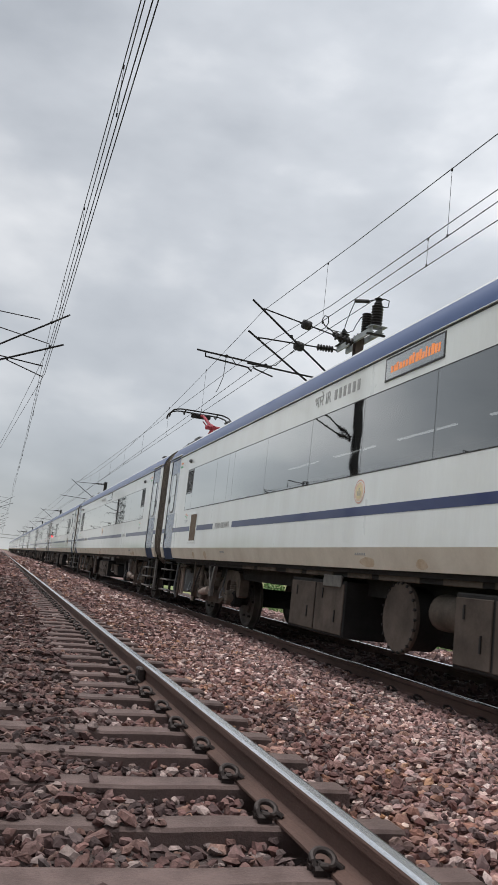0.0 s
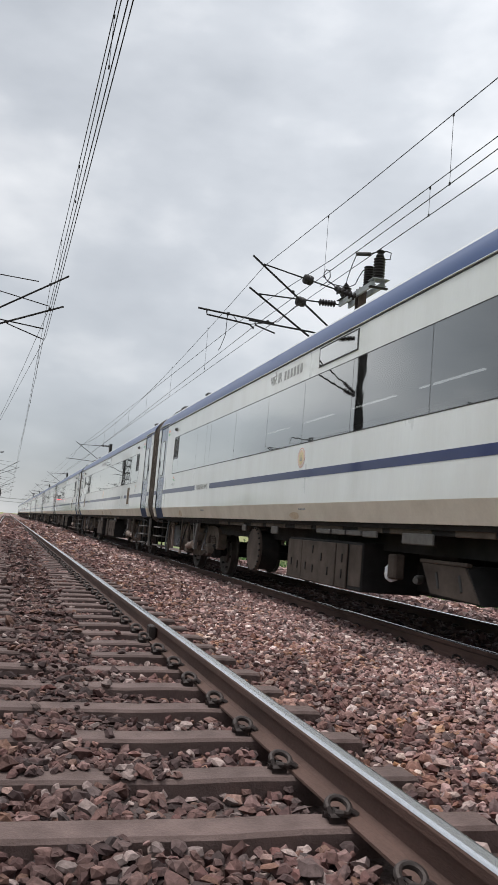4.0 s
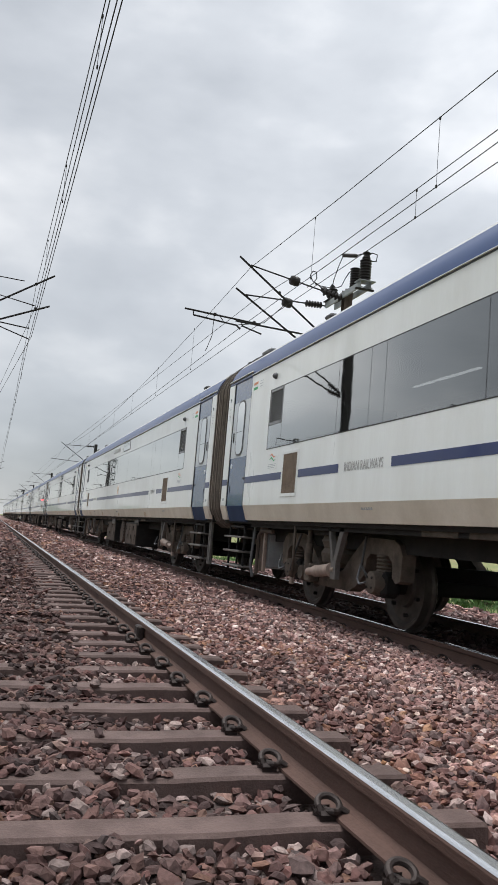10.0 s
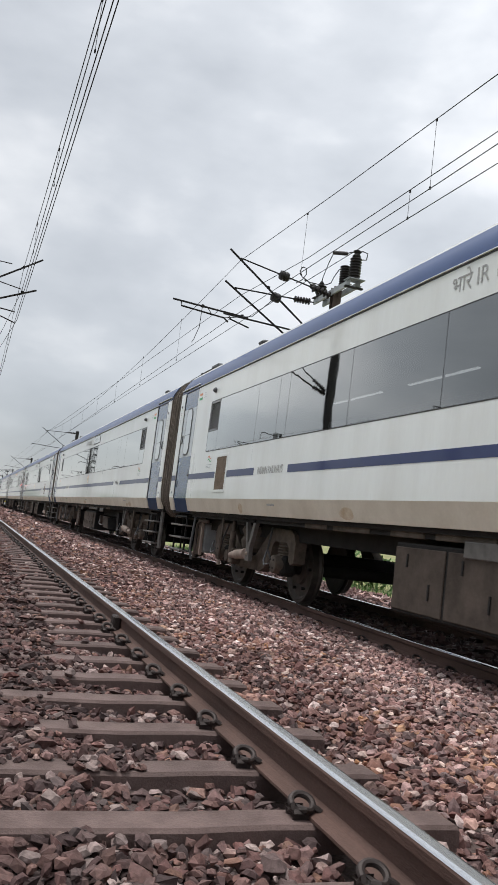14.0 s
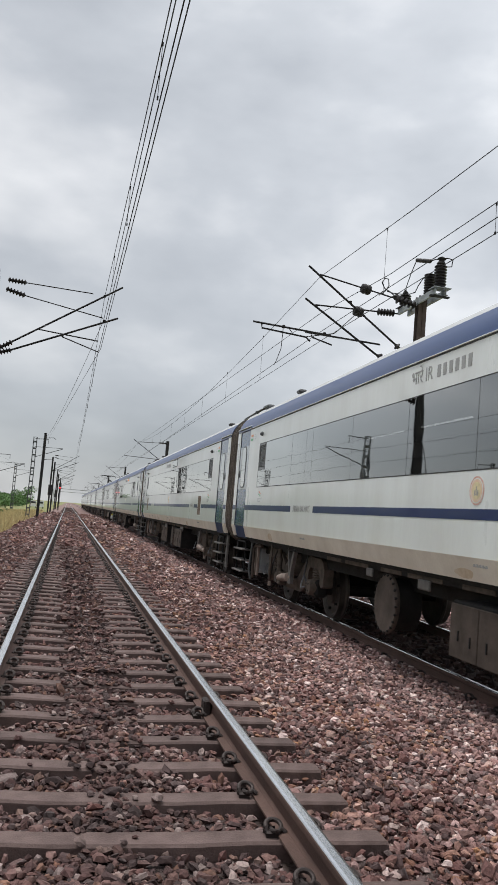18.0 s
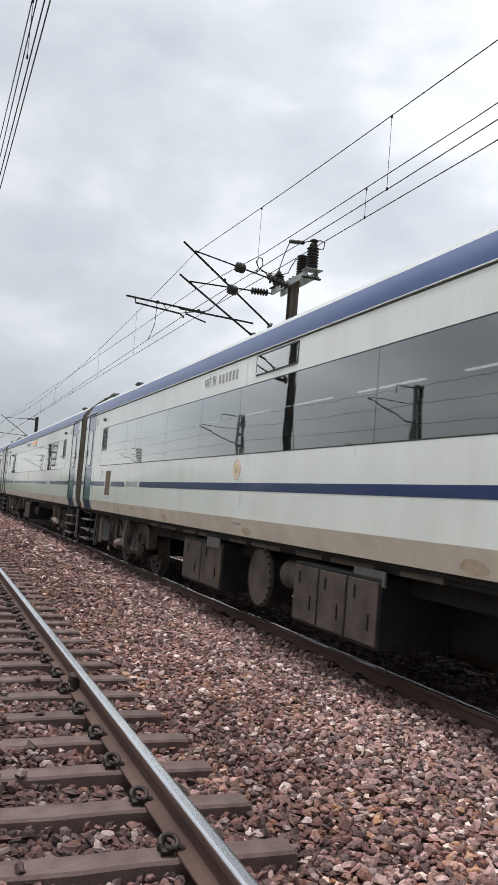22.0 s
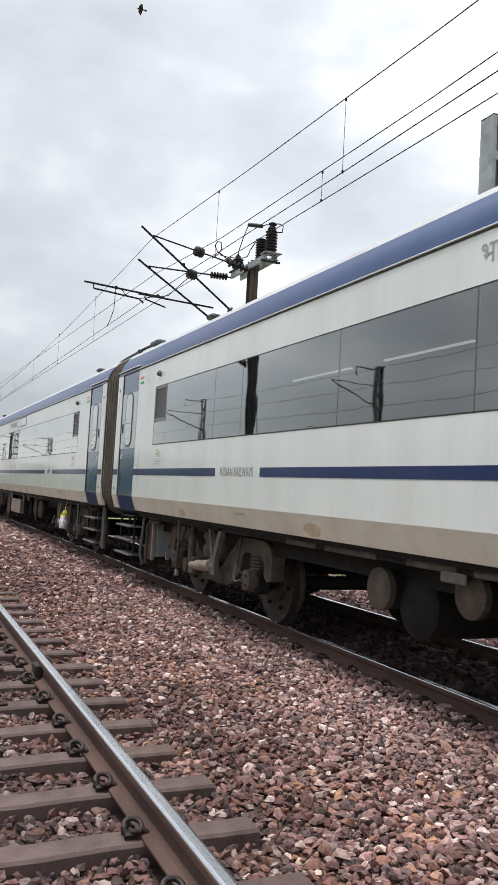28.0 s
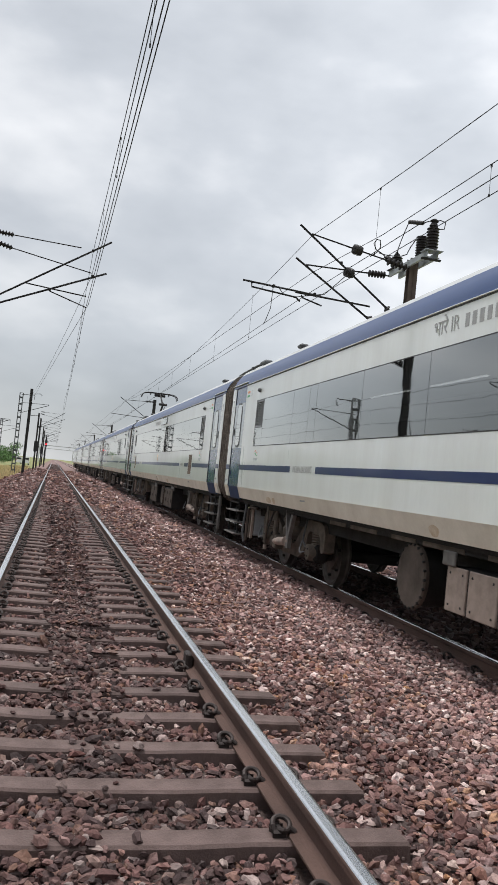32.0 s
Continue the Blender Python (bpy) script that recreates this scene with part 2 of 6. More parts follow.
def glass_material(name, tint, rough=0.02, gloss=3.6):
    """Tinted train glass: a mirror at grazing angles over a dark see-through pane."""
    m = bpy.data.materials.new(name)
    m.use_nodes = True
    nt = m.node_tree
    nt.nodes.clear()
    out = nt.nodes.new("ShaderNodeOutputMaterial")
    mix = nt.nodes.new("ShaderNodeMixShader")
    tr = nt.nodes.new("ShaderNodeBsdfTransparent")
    tr.inputs["Color"].default_value = (*tint, 1)
    gl = nt.nodes.new("ShaderNodeBsdfGlossy")
    gl.inputs["Roughness"].default_value = rough
    gl.inputs["Color"].default_value = (0.86, 0.87, 0.855, 1)
    fr = nt.nodes.new("ShaderNodeFresnel")
    fr.inputs["IOR"].default_value = 1.62
    gain = nt.nodes.new("ShaderNodeMath")
    gain.operation, gain.use_clamp = "MULTIPLY", True
    gain.inputs[1].default_value = gloss
    nt.links.new(fr.outputs[0], gain.inputs[0])
    tc = nt.nodes.new("ShaderNodeTexCoord")
    n = nt.nodes.new("ShaderNodeTexNoise")
    n.inputs["Scale"].default_value, n.inputs["Detail"].default_value = 1.6, 2
    nt.links.new(tc.outputs["Object"], n.inputs["Vector"])
    bp = nt.nodes.new("ShaderNodeBump")
    bp.inputs["Strength"].default_value, bp.inputs["Distance"].default_value = 0.06, 0.02
    nt.links.new(n.outputs["Fac"], bp.inputs["Height"])
    nt.links.new(bp.outputs["Normal"], gl.inputs["Normal"])
    nt.links.new(gain.outputs[0], mix.inputs[0])
    nt.links.new(tr.outputs[0], mix.inputs[1])
    nt.links.new(gl.outputs[0], mix.inputs[2])
    nt.links.new(mix.outputs[0], out.inputs["Surface"])
    return m


M_STONE = stone_material("crushed_stone", 1.52, 1.0)
M_STONE_DIRTY = stone_material("dirty_crushed_stone", 0.68)
M_STONE_OCHRE = stone_material("rust_stained_crushed_stone", 1.25, 1.35, 0.516)
M_STONE_MID = stone_material("weathered_crushed_stone", 0.82, 1.22)
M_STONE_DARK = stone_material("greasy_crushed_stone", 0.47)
M_BEDFAR = mat("distant_ballast", (0.19, 0.118, 0.104), 0.95, vary=0.4, scale=0.5, fine=7, bump=1.0, second=(0.17, 0.11, 0.10))
# oily stone, darkened further to paint in the shade below the coaches
M_STONE_OILSHADE = stone_material("oily_shaded_crushed_stone", 0.25)
# bed below the near stones: the shade of their gaps is in this colour
M_BED_GAPSHADE = mat("ballast_bed", (0.045, 0.030, 0.027), 0.95, vary=0.45, scale=1.2, fine=32, bump=1.0, second=(0.085, 0.055, 0.048))
M_SLEEPER = mat("sleeper_concrete", (0.118, 0.079, 0.071), 0.85, vary=0.25, scale=7, fine=90, bump=0.3, second=(0.072, 0.047, 0.042), obj_vary=0.12)
M_RUST = mat("rail_rust", (0.098, 0.053, 0.041), 0.8, vary=0.25, scale=5, fine=120, bump=0.2, second=(0.066, 0.036, 0.028), stretch=(1, 0.3, 1))
M_STEEL = mat("worn_rail_steel", (0.82, 0.83, 0.85), 0.22, metal=1.0, vary=0.08, scale=14, fine=160, stretch=(1, 0.06, 1))
M_CLIP = mat("clip_iron", (0.046, 0.034, 0.031), 0.6, metal=0.4, vary=0.2, scale=30, fine=200, bump=0.2)
M_GRASS = mat("verge_grass", (0.13, 0.17, 0.05), 0.95, vary=0.3, scale=0.12, fine=4, bump=0.8, second=(0.24, 0.20, 0.09))
M_DRY = mat("dry_grass", (0.60, 0.48, 0.26), 0.95, vary=0.25, scale=0.4, fine=25, second=(0.42, 0.34, 0.16), island=0.3)
M_LEAF = mat("shrub_leaves", (0.105, 0.195, 0.058), 0.8, vary=0.25, scale=0.3, fine=12, second=(0.06, 0.125, 0.04), island=0.35)
M_WHITE = mat("white_coach_paint", (0.775, 0.81, 0.815), 0.28, vary=0.04, scale=1.1, fine=26, second=(0.69, 0.71, 0.705), coat=0.8, stretch=(1, 1.6, 0.35))
M_SKIRT = mat("dusty_skirt_paint", (0.76, 0.71, 0.625), 0.5, vary=0.08, scale=1.6, fine=30, second=(0.62, 0.565, 0.48))
M_BLUE = mat("blue_coach_paint", (0.015, 0.027, 0.110), 0.38, vary=0.10, scale=2.0, fine=30, second=(0.022, 0.036, 0.125), spec=0.25, coat=0.55)
M_COVE = mat("blue_roof_edge_paint", (0.026, 0.055, 0.155), 0.45, vary=0.12, scale=1.2, fine=30, second=(0.040, 0.070, 0.175), spec=0.25, coat=0.32, coat_rough=0.1)
M_DOOR = mat("blue_door_paint", (0.015, 0.058, 0.155), 0.2, vary=0.06, scale=2.0, fine=30, coat=0.75)
M_DOORHEM = mat("blue_door_hem_paint", (0.016, 0.045, 0.12), 0.5, vary=0.1, scale=2.0, fine=30, spec=0.25)
M_DOORL = mat("pale_door_paint", (0.48, 0.52, 0.56), 0.22, vary=0.05, scale=2.0, fine=30, coat=0.5)
M_ROOF = mat("grey_roof_paint", (0.46, 0.47, 0.475), 0.5, vary=0.06, scale=1.4, fine=24, second=(0.38, 0.385, 0.385))
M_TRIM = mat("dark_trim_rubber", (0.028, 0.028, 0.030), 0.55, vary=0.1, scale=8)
M_BELLOWS = mat("brown_bellows_rubber", (0.125, 0.100, 0.084), 0.75, vary=0.2, scale=3, fine=40, second=(0.060, 0.050, 0.042), stretch=(1, 4, 0.5))
M_RIDGE = mat("dusty_bellows_ridge", (0.255, 0.212, 0.180), 0.75, vary=0.2, scale=3, fine=40, second=(0.11, 0.09, 0.076), stretch=(1, 4, 0.5))
# grime taken almost to black, which paints in the shade under the coaches
M_UNDER = mat("grimy_shaded_underframe", (0.010, 0.009, 0.009), 0.9, vary=0.3, scale=5, fine=60, bump=0.3)
M_BROWNBOX = mat("dust_brown_equipment", (0.092, 0.073, 0.062), 0.85, vary=0.2, scale=3, fine=40, second=(0.050, 0.040, 0.034), spec=0.2)
M_BOGIE = mat("dusty_bogie_steel", (0.125, 0.102, 0.085), 0.85, spec=0.2, vary=0.3, scale=5, fine=60, bump=0.2, second=(0.066, 0.055, 0.047))
M_WHEEL = mat("wheel_steel", (0.066, 0.057, 0.050), 0.55, metal=0.5, vary=0.2, scale=7, fine=60)
M_STEP = mat("grey_step_alloy", (0.135, 0.128, 0.122), 0.6, metal=0.1, vary=0.15, scale=12, fine=90)
M_LOUVER = mat("dark_grey_louvre", (0.105, 0.11, 0.118), 0.5, vary=0.1, scale=6)
M_MESH = mat("brown_filter_mesh", (0.16, 0.118, 0.085), 0.85, vary=0.15, scale=12, fine=220, bump=0.6)
M_GLASS = glass_material("tinted_window_glass", (0.16, 0.17, 0.175))
M_DGLASS = glass_material("door_window_glass", (0.20, 0.21, 0.22), gloss=4.5)
M_LINING = mat("coach_lining", (0.16, 0.165, 0.17), 0.8, vary=0.1, scale=3)
M_STRIP = mat("coach_lamp", (0.9, 0.9, 0.9), 0.5, emit=((1.0, 1.0, 0.98), 1.8))
M_LED = mat("display_led_orange", (0.6, 0.2, 0.05), 0.5, emit=((1.0, 0.30, 0.09), 0.6))
M_DISPLAY = mat("display_panel", (0.14, 0.135, 0.125), 0.4, vary=0.05, scale=3)
M_DISPLAYGLASS = glass_material("display_glass", (0.80, 0.80, 0.78), 0.02, 4.2)
M_SLAT = mat("grey_louvre_slat", (0.21, 0.215, 0.22), 0.22, vary=0.1, scale=6)
M_LETTER = mat("grey_lettering", (0.36, 0.365, 0.37), 0.5, vary=0.1, scale=20)
M_ORANGE = mat("emblem_orange", (0.72, 0.30, 0.16), 0.5, vary=0.1, scale=20)
M_FADERED = mat("faded_emblem_red", (0.58, 0.30, 0.25), 0.5, vary=0.2, scale=20, second=(0.68, 0.52, 0.46))
M_FADEORANGE = mat("faded_emblem_orange", (0.72, 0.50, 0.36), 0.5, vary=0.2, scale=20, second=(0.74, 0.62, 0.50))
# galvanised steel darkened to paint the masts as silhouettes against the sky
M_LATTICE = mat("silhouette_lattice_steel", (0.085, 0.09, 0.095), 0.7, vary=0.15, scale=4, fine=50)
M_YELLOW = mat("emblem_yellow", (0.74, 0.64, 0.40), 0.5, vary=0.1, scale=20)
M_GREEN = mat("sign_green", (0.05, 0.36, 0.14), 0.5, vary=0.1, scale=20)
M_RUSTSTAIN = mat("rust_stain", (0.52, 0.40, 0.27), 0.6, vary=0.2, scale=9, fine=60, second=(0.66, 0.58, 0.47))
M_RED = mat("red_pantograph_paint", (0.30, 0.016, 0.032), 0.45, vary=0.12, scale=10)
M_MAST = mat("dark_mast_steel", (0.035, 0.034, 0.034), 0.75, spec=0.25, vary=0.2, scale=4, fine=50)
M_BROWNMAST = mat("rusty_mast_steel", (0.105, 0.080, 0.070), 0.8, vary=0.2, scale=4, fine=50, spec=0.25)
M_GALV = mat("galvanised_steel", (0.33, 0.355, 0.37), 0.6, metal=0.1, vary=0.15, scale=4, fine=50)
M_TUBE = mat("cantilever_tube", (0.018, 0.017, 0.017), 0.7, spec=0.2, vary=0.15, scale=10)
M_INSUL = mat("brown_porcelain", (0.014, 0.011, 0.011), 0.5, vary=0.1, scale=10, spec=0.3)
M_WIRE = mat("oxidised_wire", (0.018, 0.017, 0.017), 0.7, spec=0.2, vary=0.1, scale=10)
M_BAGWHITE = mat("white_sack_plastic", (0.72, 0.74, 0.76), 0.5, vary=0.12, scale=14, fine=60, bump=0.3)
M_BAGYELLOW = mat("yellow_sack_plastic", (0.72, 0.66, 0.06), 0.5, vary=0.1, scale=14)
M_BIRD = mat("dark_feathers", (0.035, 0.032, 0.030), 0.85, vary=0.2, scale=30)
M_HAZE = mat("hazy_concrete", (0.50, 0.52, 0.54), 0.9, vary=0.08, scale=1.0)
M_REDLAMP = mat("red_signal_lamp", (0.6, 0.02, 0.02), 0.4, emit=((1.0, 0.03, 0.04), 6.0))
M_CAR = mat("white_van_paint", (0.75, 0.76, 0.77), 0.3, vary=0.04, scale=3)
M_BARK = mat("tree_bark", (0.10, 0.075, 0.055), 0.9, vary=0.2, scale=6, fine=40, bump=0.5)
M_DAMPER = mat("dusty_damper_paint", (0.30, 0.235, 0.20), 0.7, vary=0.15, scale=6, fine=50)

# ---------------------------------------------------------------- mesh tools


class Build:
    """Collects boxes, tubes, turned and extruded forms into one mesh."""

    def __init__(self):
        self.v, self.f, self.m, self.mats, self.s = [], [], [], [], []

    def slot(self, material):
        if material not in self.mats:
            self.mats.append(material)
        return self.mats.index(material)

    def add(self, verts, faces, material, smooth=False):
        n, k = len(self.v), self.slot(material)
        self.v += [tuple(p) for p in verts]
        self.f += [tuple(n + i for i in f) for f in faces]
        self.m += [k] * len(faces)
        self.s += [smooth] * len(faces)
        return self

    def box(self, x0, x1, y0, y1, z0, z1, material, bevel=0.0, m=None):
        b = min(bevel, 0.45 * abs(x1 - x0), 0.45 * abs(y1 - y0), 0.45 * abs(z1 - z0))
        if b <= 0:
            vs = [(x, y, z) for x in (x0, x1) for y in (y0, y1) for z in (z0, z1)]
            fs = [(0, 1, 3, 2), (4, 6, 7, 5), (0, 4, 5, 1), (2, 3, 7, 6), (0, 2, 6, 4), (1, 5, 7, 3)]
        else:
            bm = bmesh.new()
            bmesh.ops.create_cube(bm, size=1.0)
            for q in bm.verts:
                q.co = Vector(((x0 + x1) / 2 + q.co.x * (x1 - x0), (y0 + y1) / 2 + q.co.y * (y1 - y0), (z0 + z1) / 2 + q.co.z * (z1 - z0)))
            bmesh.ops.bevel(bm, geom=list(bm.edges), offset=b, segments=1, affect="EDGES")
            bm.verts.index_update()
            vs, fs = [q.co[:] for q in bm.verts], [[q.index for q in f.verts] for f in bm.faces]
            bm.free()
        if m is not None:
            vs = [m @ Vector(p) for p in vs]
        return self.add(vs, fs, material)

    def prism(self, outline, axis, a, b, material, smooth=False, caps=True, m=None):
        """outline in the two other axes (in order), swept along axis from a to b."""
        def at(p, w):
            return (w, p[0], p[1]) if axis == "x" else (p[0], w, p[1]) if axis == "y" else (p[0], p[1], w)
        n = len(outline)
        vs = [at(p, a) for p in outline] + [at(p, b) for p in outline]
        fs = [(i, (i + 1) % n, n + (i + 1) % n, n + i) for i in range(n)]
        if m is not None:
            vs = [m @ Vector(p) for p in vs]
        self.add(vs, fs, material, smooth)
        if caps:
            k = len(self.v) - 2 * n
            self.f += [tuple(k + i for i in range(n))[::-1], tuple(k + n + i for i in range(n))]
            self.m += [self.slot(material)] * 2
            self.s += [False] * 2
        return self

    def tube(self, points, radius, material, n=6, closed=False):
        """A round bar along points; radius may be a list."""
        pts = [Vector(p) for p in points]
        rad = radius if isinstance(radius, (list, tuple)) else [radius] * len(pts)
        vs, fs = [], []
        side = None
        for i, p in enumerate(pts):
            a = pts[i - 1] if (i or closed) else p
            b = pts[(i + 1) % len(pts)] if (i < len(pts) - 1 or closed) else p
            t = (b - a).normalized()
            if side is None:
                side = t.cross(Vector((0, 0, 1)) if abs(t.z) < 0.9 else Vector((1, 0, 0))).normalized()
            side = (side - t * side.dot(t)).normalized()
            up = t.cross(side)
            vs += [p + (side * math.cos(2 * math.pi * k / n) + up * math.sin(2 * math.pi * k / n)) * rad[i] for k in range(n)]
        rings = len(pts)
        for i in range(rings if closed else rings - 1):
            j = (i + 1) % rings
            fs += [(i * n + k, i * n + (k + 1) % n, j * n + (k + 1) % n, j * n + k) for k in range(n)]
        if not closed:
            fs += [tuple(range(n))[::-1], tuple((rings - 1) * n + k for k in range(n))]
        return self.add(vs, fs, material, True)

    def turned(self, profile, p0, p1, material, n=16, flat=False):
        """profile: (fraction along p0-p1, radius) pairs, turned about that axis."""
        a, d = Vector(p0), Vector(p1) - Vector(p0)
        t = d.normalized()
        side = t.cross(Vector((0, 0, 1)) if abs(t.z) < 0.9 else Vector((1, 0, 0))).normalized()
        up = t.cross(side)
        vs, fs = [], []
        for w, r in profile:
            vs += [a + d * w + (side * math.cos(2 * math.pi * k / n) + up * math.sin(2 * math.pi * k / n)) * r for k in range(n)]
        for i in range(len(profile) - 1):
            fs += [(i * n + k, i * n + (k + 1) % n, (i + 1) * n + (k + 1) % n, (i + 1) * n + k) for k in range(n)]
        fs += [tuple(range(n))[::-1], tuple((len(profile) - 1) * n + k for k in range(n))]
        return self.add(vs, fs, material, n > 8 and not flat)

    keep = False

    def mesh(self, name):
        me = bpy.data.meshes.new(name)
        me.from_pydata(self.v, [], self.f)
        for q in self.mats:
            me.materials.append(q)
        me.polygons.foreach_set("material_index", self.m)
        me.polygons.foreach_set("use_smooth", self.s)
        if not self.keep:
            bm = bmesh.new()
            bm.from_mesh(me)
            bmesh.ops.recalc_face_normals(bm, faces=bm.faces)
            for e in bm.edges:
                if len(e.link_faces) == 2 and e.calc_face_angle(0.0) > 0.6:
                    e.smooth = False
            bm.to_mesh(me)
            bm.free()
        me.update()
        return me


def part(name, b, parent=None, label="", m=None, category="", group="", kind=""):
    """Links what was built as one mesh object, under its thing where it has one."""
    ob = new(name, b.mesh(name) if isinstance(b, Build) else b)
    if parent is not None:
        ob.parent = parent
    if m is not None:
        ob.matrix_basis = m
    return tagged(ob, label, category, group, kind)


def thing(name, label, category, m=None, group=""):
    ob = new(name)
    ob.empty_display_size = 0.1
    if m is not None:
        ob.matrix_basis = m
    return tagged(ob, label, category, group)


def fast_mesh(name, verts, faces, materials, index=None, smooth=False):
    """A large mesh from number arrays of triangles."""
    me = bpy.data.meshes.new(name)
    verts, faces = np.asarray(verts, dtype=np.float32), np.asarray(faces, dtype=np.int32)
    k = faces.shape[1]
    me.vertices.add(len(verts))
    me.vertices.foreach_set("co", verts.ravel())
    me.loops.add(faces.size)
    me.loops.foreach_set("vertex_index", faces.ravel())
    me.polygons.add(len(faces))
    me.polygons.foreach_set("loop_start", np.arange(0, faces.size, k, dtype=np.int32))
    for q in materials:
        me.materials.append(q)
    if index is not None:
        me.polygons.foreach_set("material_index", np.asarray(index, dtype=np.int32))
    me.polygons.foreach_set("use_smooth", [smooth] * len(faces))
    me.update(calc_edges=True)
    return me


# ---------------------------------------------------------------- ground
def bed_height(x):
    """Height of the ballast across both tracks."""
    return float(np.interp(x, (-3.9, -3.2, -2.4, -1.6, -1.3, -0.9, -0.3, 0.0, 0.3, 0.9, 1.3, 1.6, 2.5, 3.4, 4.0, 5.8, 6.6, 8.6, 9.6),
                           (-0.62, -0.42, -0.27, -0.245, -0.25, -0.260, -0.245, -0.212, -0.245, -0.260, -0.25, -0.245, -0.235, -0.250, -0.275, -0.275, -0.28, -0.34, -0.85)))


def ground_height(x, y):
    return float(np.interp(x, (-60, -9, -4, -3.4, 8.6, 9.6, 12, 60), (-1.3, -0.8, -0.55, -0.62, -0.75, -0.72, -0.6, -0.8))) + 0.05 * noise.noise((x * 0.4, y * 0.4, 0))


def make_sheet(name, xs, ys, fn, material, label, category):
    vs = [(x, y, fn(x, y)) for y in ys for x in xs]
    w = len(xs)
    fs = [(j * w + i, j * w + i + 1, (j + 1) * w + i + 1, (j + 1) * w + i) for j in range(len(ys) - 1) for i in range(w - 1)]
    ob = new(name, fast_mesh(name, vs, fs, [material], smooth=True))
    return tagged(ob, label, category, kind="structure")


XS = [-2500, -600, -200, -90, -60, -40, -30, -22, -16, -12, -9, -7.5, -6, -5, -4.4, -3.9, -3.4, -2, 0, 3, 6, 7.5, 8.0, 8.6, 9.5, 11, 14, 20, 30, 45, 70, 150, 500, 2500]
YS = [-400, -120, -60, -30] + [-20 + 2.5 * i for i in range(57)] + [125, 140, 160, 190, 240, 320, 450, 700, 1200, 2600, 4500]
make_sheet("ground", XS, YS, ground_height, M_GRASS, "green and yellow grassy ground beside the railway", "ground")
XB = [-3.9, -3.6, -3.2, -2.8, -2.4, -2.0, -1.6, -1.2, -0.9, -0.6, -0.3, 0, 0.3, 0.6, 0.9, 1.2, 1.6, 2, 2.5, 3, 3.4, 3.7, 4.0, 4.5, 5, 5.8, 6.2, 6.6, 7.2, 8.0, 8.6, 9.1, 9.6]
YB = [-60, -30, -20] + [-12 + 0.4 * i for i in range(151)]
YF = [48.0, 50, 52, 54, 57, 60, 65, 70, 77, 85, 95, 110, 130, 150, 180, 220, 280, 350, 500, 700, 1500]
make_sheet("ballast_bed", XB, YB, lambda x, y: bed_height(x) - 0.02 + 0.02 * noise.noise((x * 2, y * 2, 3)), M_BED_GAPSHADE, "crushed stone bed under both railway tracks, darkened as gap shade", "ballast")

make_sheet("ballast_bed_beyond", XB, YF, lambda x, y: bed_height(x) + 0.01 + 0.02 * noise.noise((x * 2, y * 2, 3)), M_BEDFAR, "reddish-brown crushed stone bed running to the horizon", "ballast")

# ---------------------------------------------------------------- rails, sleepers, clips
RAIL_OUTLINE = [(-0.075, -0.172), (0.075, -0.172), (0.075, -0.161), (0.028, -0.146), (0.010, -0.128), (0.009, -0.058), (0.034, -0.044), (0.036, -0.014),
                (0.030, -0.003), (0.018, 0.0), (-0.018, 0.0), (-0.030, -0.003), (-0.036, -0.014), (-0.034, -0.044), (-0.009, -0.058), (-0.010, -0.128), (-0.028, -0.146), (-0.075, -0.161)]


def make_rail(x, z, group, label):
    rail = thing("rail", label, "rail", pose(x, 0, z), group)
    part("rail_body", Build().prism(RAIL_OUTLINE, "y", -60, 1200, M_RUST), rail)
    top = [(-0.0335, -0.0065), (-0.030, -0.0015), (-0.018, 0.0015), (0.018, 0.0015), (0.030, -0.0015), (0.0335, -0.0065), (0.029, -0.008), (-0.029, -0.008)]
    part("running_surface", Build().prism(top, "y", -60, 1200, M_STEEL), rail, "polished bright steel running surface")
    return rail


for sx in (-1, 1):
    make_rail(sx * RAIL, 0, "rails of the empty track", "rusty brown steel rail with a polished top")
for sx in (-1, 1):
    make_rail(TRACK2_X + sx * RAIL, RAIL2_Z, "rails under the train", "rusty brown steel rail carrying the train")

# the rail joint's dark block beside the clip at the tenth sleeper
part("rail_anchor", Build().box(0.795, 0.86, 2.92, 3.06, -0.165, -0.035, M_CLIP, 0.012), label="dark iron anchor block against the rail web", category="rail anchor")


def clip_shape(b, x, side):
    """A round spring bar bent into an open ring: one end under the shoulder, the toe on the rail's foot."""
    ring = [(0.044, 0.036, -0.166), (0.068, 0.026, -0.160)]
    for k in range(15):
        a = -0.55 + 4.9 * k / 14
        up = 0.5 + 0.5 * math.sin(a)
        ring.append((0.038 + 0.041 * math.cos(a), 0.003 + 0.035 * math.sin(a), -0.148 + 0.040 * up))
    ring += [(0.040, -0.041, -0.140), (0.052, -0.026, -0.140), (0.048, 0.0, -0.146), (0.043, 0.030, -0.152)]
    b.tube([(x + side * u, v, w) for u, v, w in ring], 0.0125, M_CLIP, 8)
    b.tube([(x + side * 0.004, -0.014, -0.136), (x - side * 0.014, -0.024, -0.143), (x - side * 0.024, -0.030, -0.150)], 0.0125, M_CLIP, 8)
    b.box(x + side * 0.030, x + side * 0.070, -0.030, 0.036, -0.190, -0.152, M_CLIP, 0.012)
    return b


